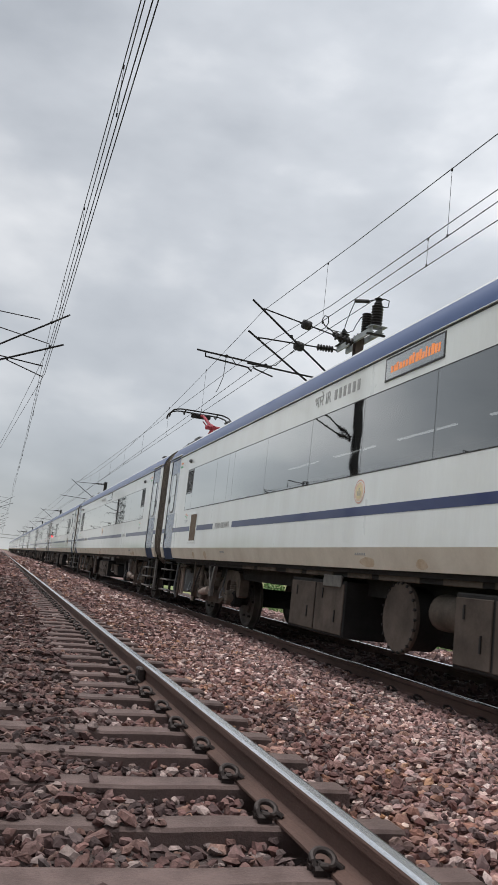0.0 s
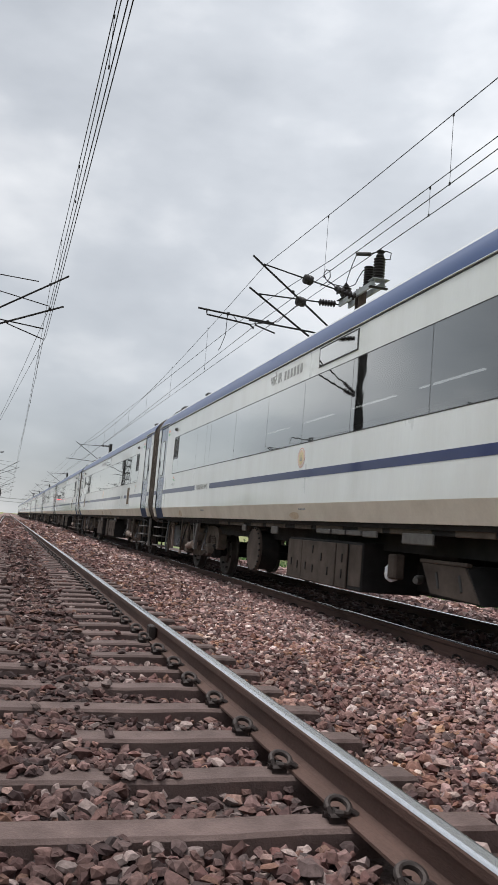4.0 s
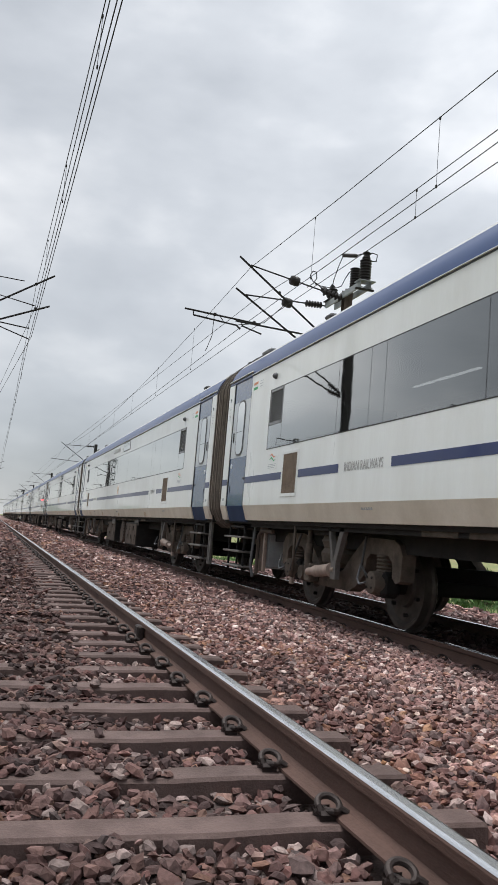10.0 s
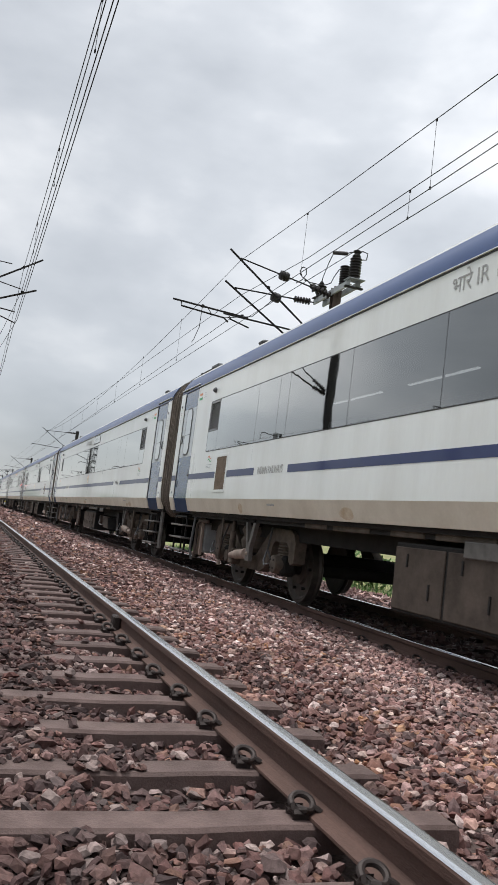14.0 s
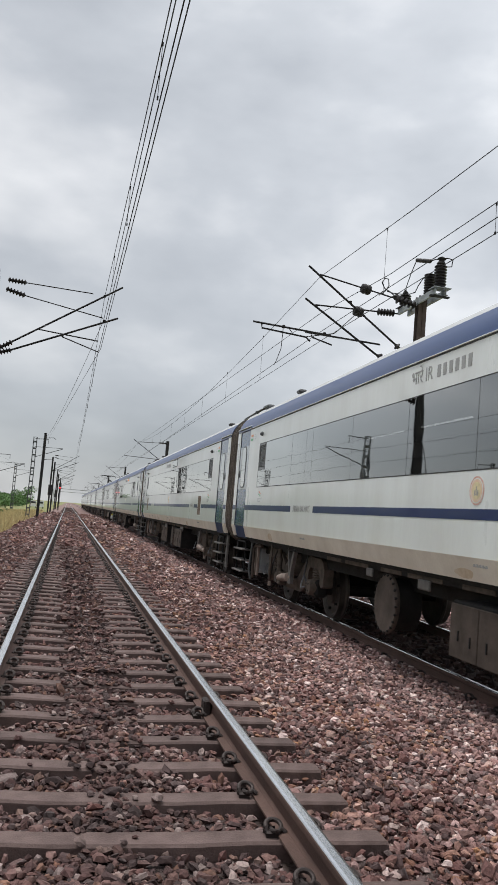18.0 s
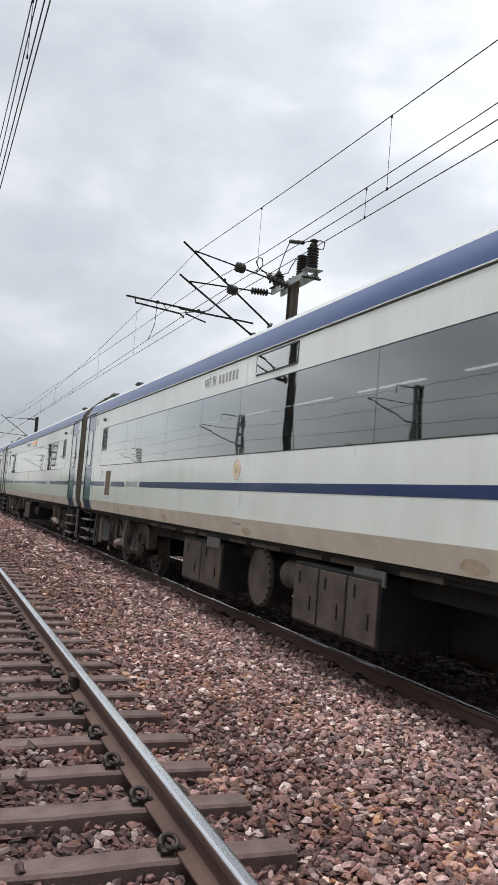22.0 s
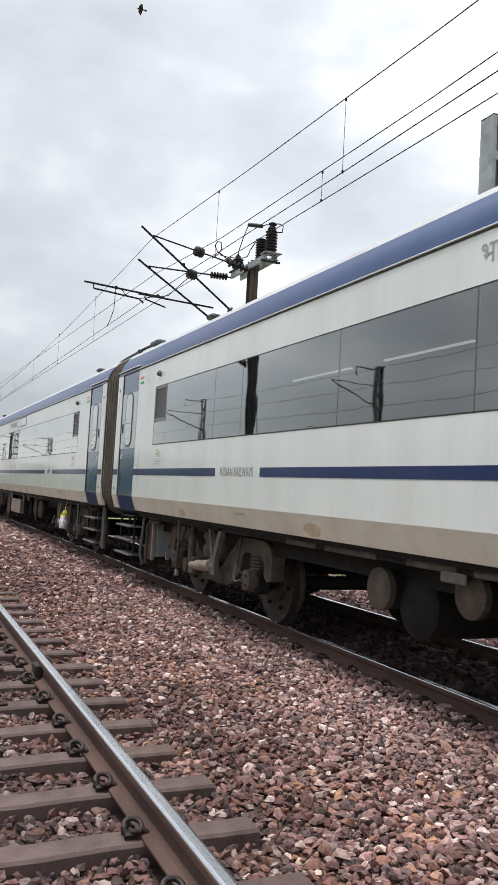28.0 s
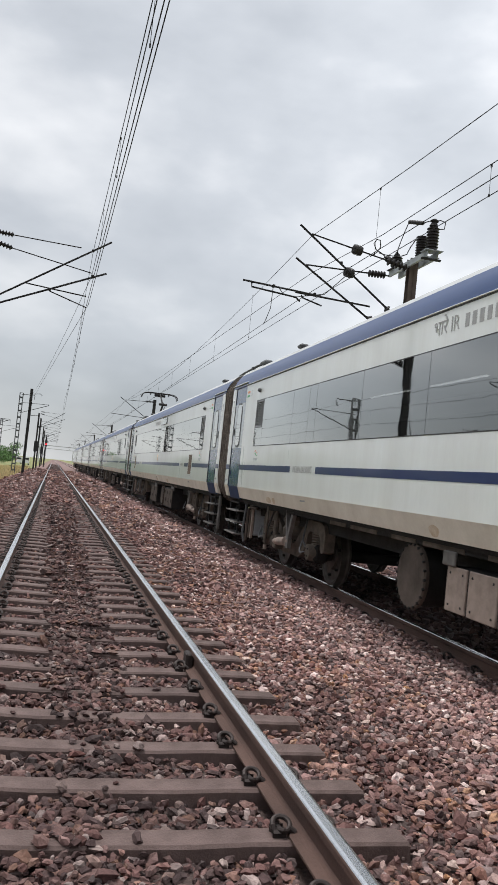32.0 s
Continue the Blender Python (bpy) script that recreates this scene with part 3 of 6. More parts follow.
def sleeper_mesh():
    b = Build()
    rows = []
    for x, top, w in ((-1.375, -0.183, 0.075), (-1.36, -0.176, 0.078), (-0.62, -0.176, 0.078), (-0.35, -0.186, 0.082), (0.35, -0.186, 0.082), (0.62, -0.176, 0.078), (1.36, -0.176, 0.078), (1.375, -0.183, 0.075)):
        rows.append([(x, -0.090, -0.42), (x, -w - 0.006, top - 0.014), (x, -w + 0.008, top), (x, w - 0.008, top), (x, w + 0.006, top - 0.014), (x, 0.090, -0.42)])
    vs = [p for r in rows for p in r]
    fs = [(i * 6 + k, i * 6 + (k + 1) % 6, (i + 1) * 6 + (k + 1) % 6, (i + 1) * 6 + k) for i in range(len(rows) - 1) for k in range(6)]
    fs += [tuple(range(6))[::-1], tuple((len(rows) - 1) * 6 + k for k in range(6))]
    return b.add(vs, fs, M_SLEEPER)


sleeper = thing("sleeper", "grey-brown concrete sleeper bedded in crushed stone", "sleeper", None, "sleepers of the empty track")
part("concrete_beam", sleeper_mesh(), sleeper)
for rx in (-RAIL, RAIL):
    for sd in (-1, 1):
        part("rail_clip", clip_shape(Build(), rx + sd * 0.066, sd), sleeper, "dark bent spring clip")
sleeper.matrix_basis = pose(0, -5 * SLEEPER, 0)
for i in range(-22, 90):
    copy_thing(sleeper, pose(0.012 * math.sin(i * 2.3), i * SLEEPER + 0.012 * math.sin(i * 1.7), 0, 0, 0, 0.35 * math.sin(i * 3.1)))
first2 = copy_thing(sleeper, pose(TRACK2_X, -2 * SLEEPER, RAIL2_Z))
for o in (first2, *first2.children):
    if o is first2:
        tagged(o, "grey-brown concrete sleeper under the train, mostly buried in stone", "sleeper", "sleepers under the train")
for i in range(-18, 62):
    copy_thing(first2, pose(TRACK2_X, i * SLEEPER + 0.25, RAIL2_Z))
far = Build()
for i in range(90, 420):
    far.box(-1.375, 1.375, i * SLEEPER - 0.08, i * SLEEPER + 0.08, -0.3, -0.18, M_SLEEPER)
part("far_sleepers", far, None, "distant concrete sleepers of the empty track", None, "sleepers", "", "stuff")

# ---------------------------------------------------------------- crushed stone
def stone_base(corners):
    """A split stone: thirteen corners for a broken cap over an uneven waist, or a wedge of six."""
    if corners == 6:
        ring = ((-1.1, -0.9), (1.1, -0.8), (0.0, 1.1))
        v = np.array([(x, y, z) for z in (-1.0, 1.0) for x, y in ring])
        return v, np.array([(0, 2, 1), (3, 4, 5)] + [t for k in range(3) for t in ((k, (k + 1) % 3, (k + 1) % 3 + 3), (k, (k + 1) % 3 + 3, k + 3))])
    v, f = [], []
    for r, z, turn in ((0.66, 0.85, 0.3), (1.08, -0.05, 0.0)):
        v += [(r * math.cos(turn + k * math.pi / 3), r * math.sin(turn + k * math.pi / 3), z) for k in range(6)]
    v.append((0.0, 0.0, -1.0))
    f += [(0, 1, 2), (0, 2, 3), (0, 3, 4), (0, 4, 5)]
    for k in range(6):
        q = (k + 1) % 6
        f += [(k, 6 + k, 6 + q), (k, 6 + q, q), (6 + k, 12, 6 + q)]
    return np.array(v), np.array(f)


def scatter_stones(name, label, places, sizes, rng, materials, choice, corners):
    """Angular stones, one island each, most of them lying on their flat side."""
    v0, f0 = stone_base(corners)
    n, k = len(places), len(v0)
    shape = v0[None] * rng.uniform(0.72, 1.12, (n, k, 1)) + rng.normal(size=(n, k, 3)) * 0.13
    shape *= np.stack([rng.uniform(0.85, 1.40, n), rng.uniform(0.65, 1.05, n), rng.uniform(0.42, 0.80, n)], 1)[:, None, :] * sizes[:, None, None]
    yaw, way = rng.uniform(0, 2 * math.pi, n), rng.uniform(0, 2 * math.pi, n)
    tilt = np.where(rng.uniform(0, 1, n) < 0.16, rng.uniform(0.6, 1.6, n), np.abs(rng.normal(0, 0.36, n)))
    a, c, sn = np.stack([np.cos(way), np.sin(way), np.zeros(n)], 1), np.cos(tilt), np.sin(tilt)
    flat = np.stack([shape[..., 0] * np.cos(yaw)[:, None] - shape[..., 1] * np.sin(yaw)[:, None], shape[..., 0] * np.sin(yaw)[:, None] + shape[..., 1] * np.cos(yaw)[:, None], shape[..., 2]], 2)
    axis = np.broadcast_to(a[:, None, :], flat.shape)
    vs = flat * c[:, None, None] + np.cross(axis, flat) * sn[:, None, None] + axis * np.sum(axis * flat, 2, keepdims=True) * (1 - c)[:, None, None] + places[:, None, :]
    fs = (f0[None] + (np.arange(n) * k)[:, None, None]).reshape(-1, 3)
    ob = new(name, fast_mesh(name, vs.reshape(-1, 3), fs, materials, np.repeat(choice, len(f0))))
    return tagged(ob, label, "ballast", kind="stuff")


def stone_field(name, label, y0, y1, x0, x1, size, seed, materials=None, corners=13):
    """Two loose layers of stones over the bed: a full one and a broken one on top."""
    rng = np.random.default_rng(seed)
    xs, ys, layer = [], [], []
    for level, cell in ((0.0, 1.70 * size), (1.0, 2.10 * size)):
        gx, gy = np.meshgrid(np.arange(x0 + level * size, x1, cell), np.arange(y0 + level * size, y1, cell))
        gx[1::2] += cell / 2
        k = gx.size
        xs.append(gx.ravel() + rng.uniform(-0.36, 0.36, k) * cell)
        ys.append(gy.ravel() + rng.uniform(-0.36, 0.36, k) * cell)
        layer.append(np.full(k, level))
    x, y, layer = np.concatenate(xs), np.concatenate(ys), np.concatenate(layer)
    n = len(x)
    s = size * rng.lognormal(0, 0.24, n)
    h = np.interp(x, (-3.9, -3.2, -2.4, -1.6, -1.3, -0.9, -0.3, 0.0, 0.3, 0.9, 1.3, 1.6, 2.5, 3.4, 4.0, 5.8, 6.6, 8.6, 9.6),
                  (-0.62, -0.42, -0.27, -0.245, -0.25, -0.260, -0.245, -0.212, -0.245, -0.260, -0.25, -0.245, -0.235, -0.250, -0.275, -0.275, -0.28, -0.34, -0.85))
    bumps = np.array([noise.noise((a * 1.7, b * 1.7, 9)) for a, b in zip(x, y)])
    heaps = np.array([noise.noise((a * 2.6, b * 1.3, 31)) for a, b in zip(x, y)])
    h = h + 0.035 * bumps
    z = h - 0.45 * size + (1.15 * layer + rng.uniform(-0.45, 0.55, n)) * size
    keep = np.ones(n, bool)
    for rx in (-RAIL, RAIL):
        keep &= ~((np.abs(x - rx) < 0.085 + 0.35 * s))
    for rx in (TRACK2_X - RAIL, TRACK2_X + RAIL):
        keep &= ~((np.abs(x - rx) < 0.05 + 0.4 * s))
    # sleepers of the empty track stay mostly bare, save near the middle
    along = np.abs((y / SLEEPER + 0.5) % 1.0 - 0.5) * SLEEPER
    on = (np.abs(x) < 1.40) & (along < 0.078 + 0.55 * s)
    spill = (np.abs(x + 0.02 + 0.16 * bumps) < 0.30) & (rng.uniform(0, 1, n) < np.maximum(np.clip((y - 0.4) / 4.0, 0.0, 1.0), np.clip(4.0 * heaps - 0.6, 0.0, 1.0)) * 0.85)
    stray = rng.uniform(0, 1, n) < 0.003
    z = np.where(on & (spill | stray), np.maximum(z, -0.19 + 0.5 * s), z)
    keep &= ~on | spill | stray
    clip = (np.abs(np.abs(x) - RAIL) < 0.2) & (along < 0.10)
    keep &= ~clip
    P = np.stack([x, y, z], 1)[keep]
    # fresh pale stone was tipped along the far side, older stone lies by the empty track
    fresh = np.clip((x - 1.4 + 0.7 * bumps) / 1.7, 0.12, 0.95)
    choice = (rng.uniform(0, 1, n) > fresh).astype(int)[keep]
    # drippings have darkened the stone between the rails
    choice = np.where((np.abs(x + 0.05 + 0.25 * bumps) < 0.45)[keep] & (rng.uniform(0, 1, n) < 0.75)[keep], 2, choice)
    # rust-stained clumps lie beside the sleepers' ends
    stained = ((heaps > 0.12) & (x > 1.15) & (x < 3.0) & (rng.uniform(0, 1, n) < 0.55))[keep]
    if materials is None:
        materials, choice = [M_STONE, M_STONE_MID, M_STONE_MID, M_STONE_OCHRE], np.where(stained, 3, choice)
    return scatter_stones(name, label, P, s[keep], rng, materials, choice if len(materials) > 1 else choice * 0, corners)


OLD = [M_STONE_MID, M_STONE_DIRTY, M_STONE_DARK]
OILY_SHADED = [M_STONE_OILSHADE]
stone_field("near_stones", "reddish-brown and grey crushed stones between the tracks", -2.5, 3.0, 1.1, 3.98, 0.0255, 11)
stone_field("crib_stones", "dusty brown crushed stones between the sleepers", -2.5, 3.0, -1.5, 1.1, 0.0255, 16, OLD)
stone_field("middle_stones", "reddish-brown and grey crushed stones between the tracks", 3.0, 8.0, 1.1, 3.98, 0.0265, 12)
stone_field("middle_crib_stones", "dusty brown crushed stones between the sleepers", 3.0, 8.0, -2.3, 1.1, 0.0255, 17, OLD)
stone_field("farther_stones", "reddish-brown and grey crushed stones between the tracks", 8.0, 15.0, 1.1, 3.98, 0.030, 22, None, 6)
stone_field("farther_crib_stones", "dusty brown crushed stones between the sleepers", 8.0, 15.0, -2.8, 1.1, 0.029, 27, OLD, 6)
stone_field("edge_stones", "reddish-brown crushed stones on the far side of the empty track", 9.0, 27.0, -3.8, -2.8, 0.036, 18, None, 6)
stone_field("distant_stones", "reddish-brown crushed stones further along the line", 15.0, 27.0, 1.1, 3.98, 0.040, 13, None, 6)
stone_field("distant_crib_stones", "dusty crushed stones between distant sleepers", 15.0, 27.0, -2.8, 1.1, 0.040, 19, OLD, 6)
stone_field("remote_stones", "reddish-brown crushed stones far along the line", 27.0, 50.0, -3.7, 3.98, 0.060, 23, None, 6)
stone_field("outermost_stones", "reddish-brown crushed stones running into the distance", 50.0, 110.0, -3.7, 3.98, 0.11, 24, None, 6)
stone_field("stones_under_train", "oily crushed stones under the train, its shade in their colour", -1.0, 34.0, 3.98, 6.0, 0.040, 15, OILY_SHADED, 6)
stone_field("far_edge_stones", "crushed stones on the far edge of the bed", -2.0, 26.0, 6.0, 9.3, 0.050, 20, None, 6)
stone_field("stones_behind", "reddish-brown crushed stones around the standing point", -9.0, -2.5, -3.7, 3.98, 0.048, 31, None, 6)
stone_field("stones_beside", "reddish-brown crushed stones beside the empty track", -2.5, 9.0, -3.8, -2.3, 0.036, 32, None, 6)
stone_field("stones_at_sleeper_ends", "reddish-brown crushed stones at the sleeper ends", -2.5, 3.0, -2.3, -1.5, 0.030, 33, None, 6)

# ---------------------------------------------------------------- the train
SIDE = -1.62            # the coach's side that faces the empty track
WZ0, WZ1 = 2.168, 3.048   # window band
CANT = 3.43             # top of the side
BREAK, HEM = 1.37, 1.150  # where the side bends in, and its lower edge
BOGIE_V = 4.5


def letters(body, size, material):
    """Writing as a thin mesh, in the built-in font."""
    cu = bpy.data.curves.new("writing", "FONT")
    cu.body, cu.size, cu.extrude, cu.align_x, cu.align_y = body, size, 0.0008, "CENTER", "CENTER"
    ob = bpy.data.objects.new("writing", cu)
    scene.collection.objects.link(ob)
    me = bpy.data.meshes.new_from_object(ob.evaluated_get(bpy.context.evaluated_depsgraph_get()))
    bpy.data.objects.remove(ob)
    me.materials.clear()
    me.materials.append(material)
    return me


def on_side(y, z, x=SIDE - 0.003, sx=1.0):
    """A pose for flat writing on the side, read from outside."""
    return Matrix(((0, 0, -1, x), (-sx, 0, 0, y), (0, 1, 0, z), (0, 0, 0, 1)))


def roof_line():
    pts = [(0, 3.43), (0.015, 3.50), (0.045, 3.585), (0.09, 3.66), (0.15, 3.745), (0.225, 3.82), (0.32, 3.885), (0.44, 3.945), (0.6, 3.995), (0.8, 4.035), (1.05, 4.065), (1.3, 4.085), (1.62, 4.095)]
    return [(SIDE + dx, z) for dx, z in pts]


ROOF = roof_line()


def shell(b, line, y0, y1, material, thick=0.03):
    inner = [(x + thick * 0.6, z - thick) for x, z in line]
    return b.prism(line + inner[::-1], "y", y0, y1, material, smooth=True)


def bellows_ring(scale):
    """Outline of the gangway, square below and round at the shoulders."""
    w, z0 = 1.60, 1.02
    crown = [(x * 0.99, z - 0.02) for x, z in ROOF]
    tuck = [(0.30, 0.0), (0.14, 0.10), (0.04, 0.30)]
    out = [(-w + 0.30 + 2 * (w - 0.30) * k / 6, z0) for k in range(7)] + [(w - d, z0 + h) for d, h in tuck[1:]] + [(w, z0 + 0.55 + (2.75 - z0) * k / 4) for k in range(5)]
    out += [(-x, z) for x, z in crown[:-1]] + crown[::-1]
    out += [(-w, z0 + 0.55 + (2.75 - z0) * k / 4) for k in range(4, -1, -1)] + [(-w + d, z0 + h) for d, h in tuck[1:][::-1]]
    return [(x * scale, 2.55 + (z - 2.55) * scale) for x, z in out]


def bellows_mesh():
    b = Build()
    rings, n = [], len(bellows_ring(1.0))
    ribs = 15
    ys, depth = [-0.435, -0.412, -0.405], [0.006, 0.006, -0.018]
    for k in range(ribs):
        y = -0.40 + 0.80 * (k + 0.5) / ribs
        lean = 0.006 * math.sin(k * 2.1)
        ys += [y - 0.017, y - 0.008 + lean * 0.5, y + 0.008 + lean * 0.5, y + 0.017]
        depth += [-0.020, 0.006 * math.sin(k * 1.7), 0.006 * math.sin(k * 1.7), -0.020]
    ys += [0.405, 0.412, 0.435]
    depth += [-0.018, 0.006, 0.006]
    for y, d in zip(ys, depth):
        rings.append([(x, y, z) for x, z in bellows_ring(1.0 + d)])
    b.add([p for r in rings for p in r], [(i * n + k, i * n + (k + 1) % n, (i + 1) * n + (k + 1) % n, (i + 1) * n + k) for i in range(len(rings) - 1) for k in range(n)], M_BELLOWS)
    dusty = b.slot(M_RIDGE)
    for i in range(len(rings) - 1):
        if abs(depth[i] - depth[i + 1]) < 0.004 and depth[i] > -0.02:
            b.m[i * n:(i + 1) * n] = [dusty] * n
    return b


def wheelset_mesh():
    b = Build()
    for s in (-1, 1):
        prof = [(0, 0.10), (0, 0.20), (0.22, 0.22), (0.25, 0.37), (0.0, 0.41), (0.0, 0.452), (0.55, 0.458), (0.7, 0.484), (0.85, 0.482), (1.0, 0.45), (0.75, 0.38), (0.7, 0.12)]
        b.turned(prof, (s * 0.955, 0, 0), (s * 0.80, 0, 0), M_WHEEL, 32)
        for k in range(6):
            a = math.pi * k / 3
            b.turned([(0, 0.022), (1, 0.022)], (s * 0.962, 0.30 * math.cos(a), 0.30 * math.sin(a)), (s * 0.92, 0.30 * math.cos(a), 0.30 * math.sin(a)), M_UNDER, 6)
    return b.turned([(0, 0.085), (1, 0.085)], (-1.2, 0, 0), (1.2, 0, 0), M_UNDER, 12)


HALF_FRAME = [(0.25, 0.57), (0.36, 0.62), (0.50, 0.74), (0.86, 0.985), (1.00, 1.01), (1.58, 1.0), (1.70, 0.95), (1.78, 0.84), (1.76, 0.58), (1.66, 0.55), (1.58, 0.60), (1.56, 0.76), (1.46, 0.83),
              (1.04, 0.83), (0.96, 0.77), (0.90, 0.58), (0.70, 0.44), (0.52, 0.375)]
FRAME_LINE = [(-y, z) for y, z in HALF_FRAME[:9][::-1]] + HALF_FRAME + [(-y, z) for y, z in HALF_FRAME[9:][::-1]]


def add_bogie(car, y, s):
    """s is +1 where the coach's middle lies towards +y."""
    b = Build()
    for x0, x1 in ((-1.26, -1.10), (1.10, 1.26)):
        b.prism(FRAME_LINE, "x", x0, x1, M_BOGIE)
    b.box(-1.1, 1.1, -0.25, 0.25, 0.50, 0.72, M_UNDER, 0.03)
    bogie = part("bogie_frame", b, car, "dust-brown arched steel bogie frame", pose(0, y, 0))
    for dy in (-1.28, 1.28):
        part("wheelset", MESH["wheelset"], bogie, "dark steel wheelset", pose(0, dy, 0.506))
    for name in ("axle_box", "coil_spring"):
        for dy in (-1.28, 1.28):
            part(name, MESH[name], bogie, "", pose(0, dy, 0))
    part("air_spring", MESH["air_spring"], bogie, "dusty rubber air spring")
    k = "" if s > 0 else "_b"
    part("yaw_damper", MESH["yaw_damper" + k], bogie, "dusty brown damper cylinder")
    part("damper_bracket", MESH["damper_bracket"], bogie, "triangular steel damper bracket", pose(0, 0.50 * s, 0))
    for dy in (-0.48,):
        part("vertical_damper", MESH["vertical_damper"], bogie, "", pose(0, dy * s, 0))
    part("drain_rod", MESH["drain_rod"], bogie, "thin grey rod with a pale tip", pose(0, -0.82 * s, 0))
    part("brake_unit", MESH["brake_unit"], bogie, "", pose(0, -0.80 * s, 0))
    part("brake_hose", MESH["brake_hose"], bogie, "black curved hose")
    part("brake_hose", MESH["short_hose"], bogie, "black curved hose")
    return bogie


MESH = {}


def make_shared():
    MESH["wheelset"] = wheelset_mesh().mesh("wheelset")
    b = Build()
    b.box(-1.28, -1.05, -0.15, 0.15, 0.38, 0.66, M_UNDER, 0.05)
    b.turned([(0, 0.08), (0.1, 0.12), (1, 0.135)], (-1.37, 0, 0.53), (-1.24, 0, 0.53), M_BOGIE, 20)
    for k in range(4):
        a = math.pi / 4 + k * math.pi / 2
        b.turned([(0, 0.016), (1, 0.016)], (-1.378, 0.075 * math.cos(a), 0.53 + 0.075 * math.sin(a)), (-1.36, 0.075 * math.cos(a), 0.53 + 0.075 * math.sin(a)), M_UNDER, 6)
    b.tube([(-1.40, 0.02, 0.53), (-1.44, 0.10, 0.50), (-1.40, 0.24, 0.55), (-1.34, 0.30, 0.70)], 0.012, M_LOUVER, 6)
    MESH["axle_box"] = b.mesh("axle_box")
    b = Build()
    prof = []
    for k in range(13):
        prof.append((k / 12, 0.105 if k % 2 else 0.085))
    b.turned(prof, (-1.19, 0.0, 0.60), (-1.19, 0.0, 0.83), M_BOGIE, 14)
    MESH["coil_spring"] = b.mesh("coil_spring")
    b = Build()
    b.turned([(0, 0.22), (0.15, 0.29), (0.4, 0.31), (0.55, 0.27), (0.75, 0.31), (1, 0.26)], (-1.08, 0, 0.62), (-1.08, 0, 1.04), M_BOGIE, 18)
    b.box(-1.4, -0.8, -0.30, 0.30, 1.0, 1.06, M_UNDER, 0.01)
    MESH["air_spring"] = b.mesh("air_spring")
    b = Build()
    for s, k in ((1, ""), (-1, "_b")):
        b = Build()
        b.turned([(0, 0.04), (0.1, 0.04), (0.11, 0.085), (0.16, 0.085), (0.17, 0.072), (0.72, 0.072), (0.73, 0.05), (1, 0.05)], (-1.43, 0.50 * s, 0.61), (-1.40, -0.40 * s, 0.53), M_DAMPER, 14)
        b.box(-1.40, -1.26, min(-0.56 * s, -0.36 * s), max(-0.56 * s, -0.36 * s), 0.40, 0.64, M_BOGIE, 0.02)
        MESH["yaw_damper" + k] = b.mesh("yaw_damper")
    b = Build()
    b.tube([(-1.46, 0, 1.16), (-1.46, 0, 0.40)], 0.020, M_BOGIE, 8)
    b.turned([(0, 0.03), (1, 0.035)], (-1.46, 0, 0.42), (-1.46, 0, 0.34), M_DAMPER, 8)
    MESH["drain_rod"] = b.mesh("drain_rod")
    b = Build()
    b.prism([(-0.26, 1.12), (-0.15, 1.12), (0.02, 0.72), (0.17, 1.12), (0.22, 1.12), (0.08, 0.68), (0.08, 0.50), (-0.06, 0.50), (-0.06, 0.70)], "x", -1.46, -1.40, M_STEP)
    b.box(-1.46, -1.36, -0.26, 0.24, 1.09, 1.13, M_STEP, 0.01)
    MESH["damper_bracket"] = b.mesh("damper_bracket")
    b = Build()
    b.turned([(0, 0.03), (0.4, 0.03), (0.42, 0.05), (1, 0.05)], (-1.38, 0, 1.12), (-1.38, 0, 0.55), M_BOGIE, 12)
    MESH["vertical_damper"] = b.mesh("vertical_damper")
    b = Build()
    b.box(-1.3, -1.02, -0.2, 0.12, 0.38, 0.66, M_UNDER, 0.04)
    b.turned([(0, 0.09), (1, 0.11)], (-1.36, 0.0, 0.5), (-1.2, 0.0, 0.5), M_BOGIE, 12)
    MESH["brake_unit"] = b.mesh("brake_unit")
    b = Build()
    b.tube([(-1.33, 0.9, 1.0), (-1.38, 1.0, 0.72), (-1.37, 1.12, 0.52), (-1.33, 1.3, 0.45), (-1.30, 1.45, 0.62)], 0.016, M_TRIM, 6)
    MESH["short_hose"] = Build().tube([(-1.30, -1.0, 1.02), (-1.36, -1.04, 0.7), (-1.34, -1.2, 0.55)], 0.014, M_TRIM, 6).mesh("short_hose")
    MESH["brake_hose"] = b.mesh("brake_hose")
    MESH["bolt"] = Build().turned([(0, 0.012), (1, 0.016)], (0, 0, 0), (0.012, 0, 0), M_UNDER, 6).mesh("bolt")
    MESH["bellows"] = bellows_mesh().mesh("gangway_bellows")
    b = Build()
    b.turned([(0, 0.33), (0.3, 0.35), (1, 0.35)], (SIDE + 0.16, 0, 0.70), (SIDE + 0.21, 0, 0.70), M_BROWNBOX, 40)
    b.turned([(0, 0.31), (1, 0.31)], (SIDE + 0.2, 0, 0.70), (SIDE + 0.5, 0, 0.70), M_UNDER, 24)
    for k in range(22):
        a = 2 * math.pi * k / 22
        b.turned([(0, 0.016), (1, 0.016)], (SIDE + 0.150, 0.335 * math.cos(a), 0.70 + 0.335 * math.sin(a)), (SIDE + 0.18, 0.335 * math.cos(a), 0.70 + 0.335 * math.sin(a)), M_UNDER, 6)
    MESH["disc_housing"] = b.mesh("disc_housing")
    b = Build()
    b.box(SIDE + 0.02, SIDE + 0.25, 0.0, 0.90, -0.015, 0.015, M_STEP, 0.006)
    MESH["tread"] = b.mesh("tread")


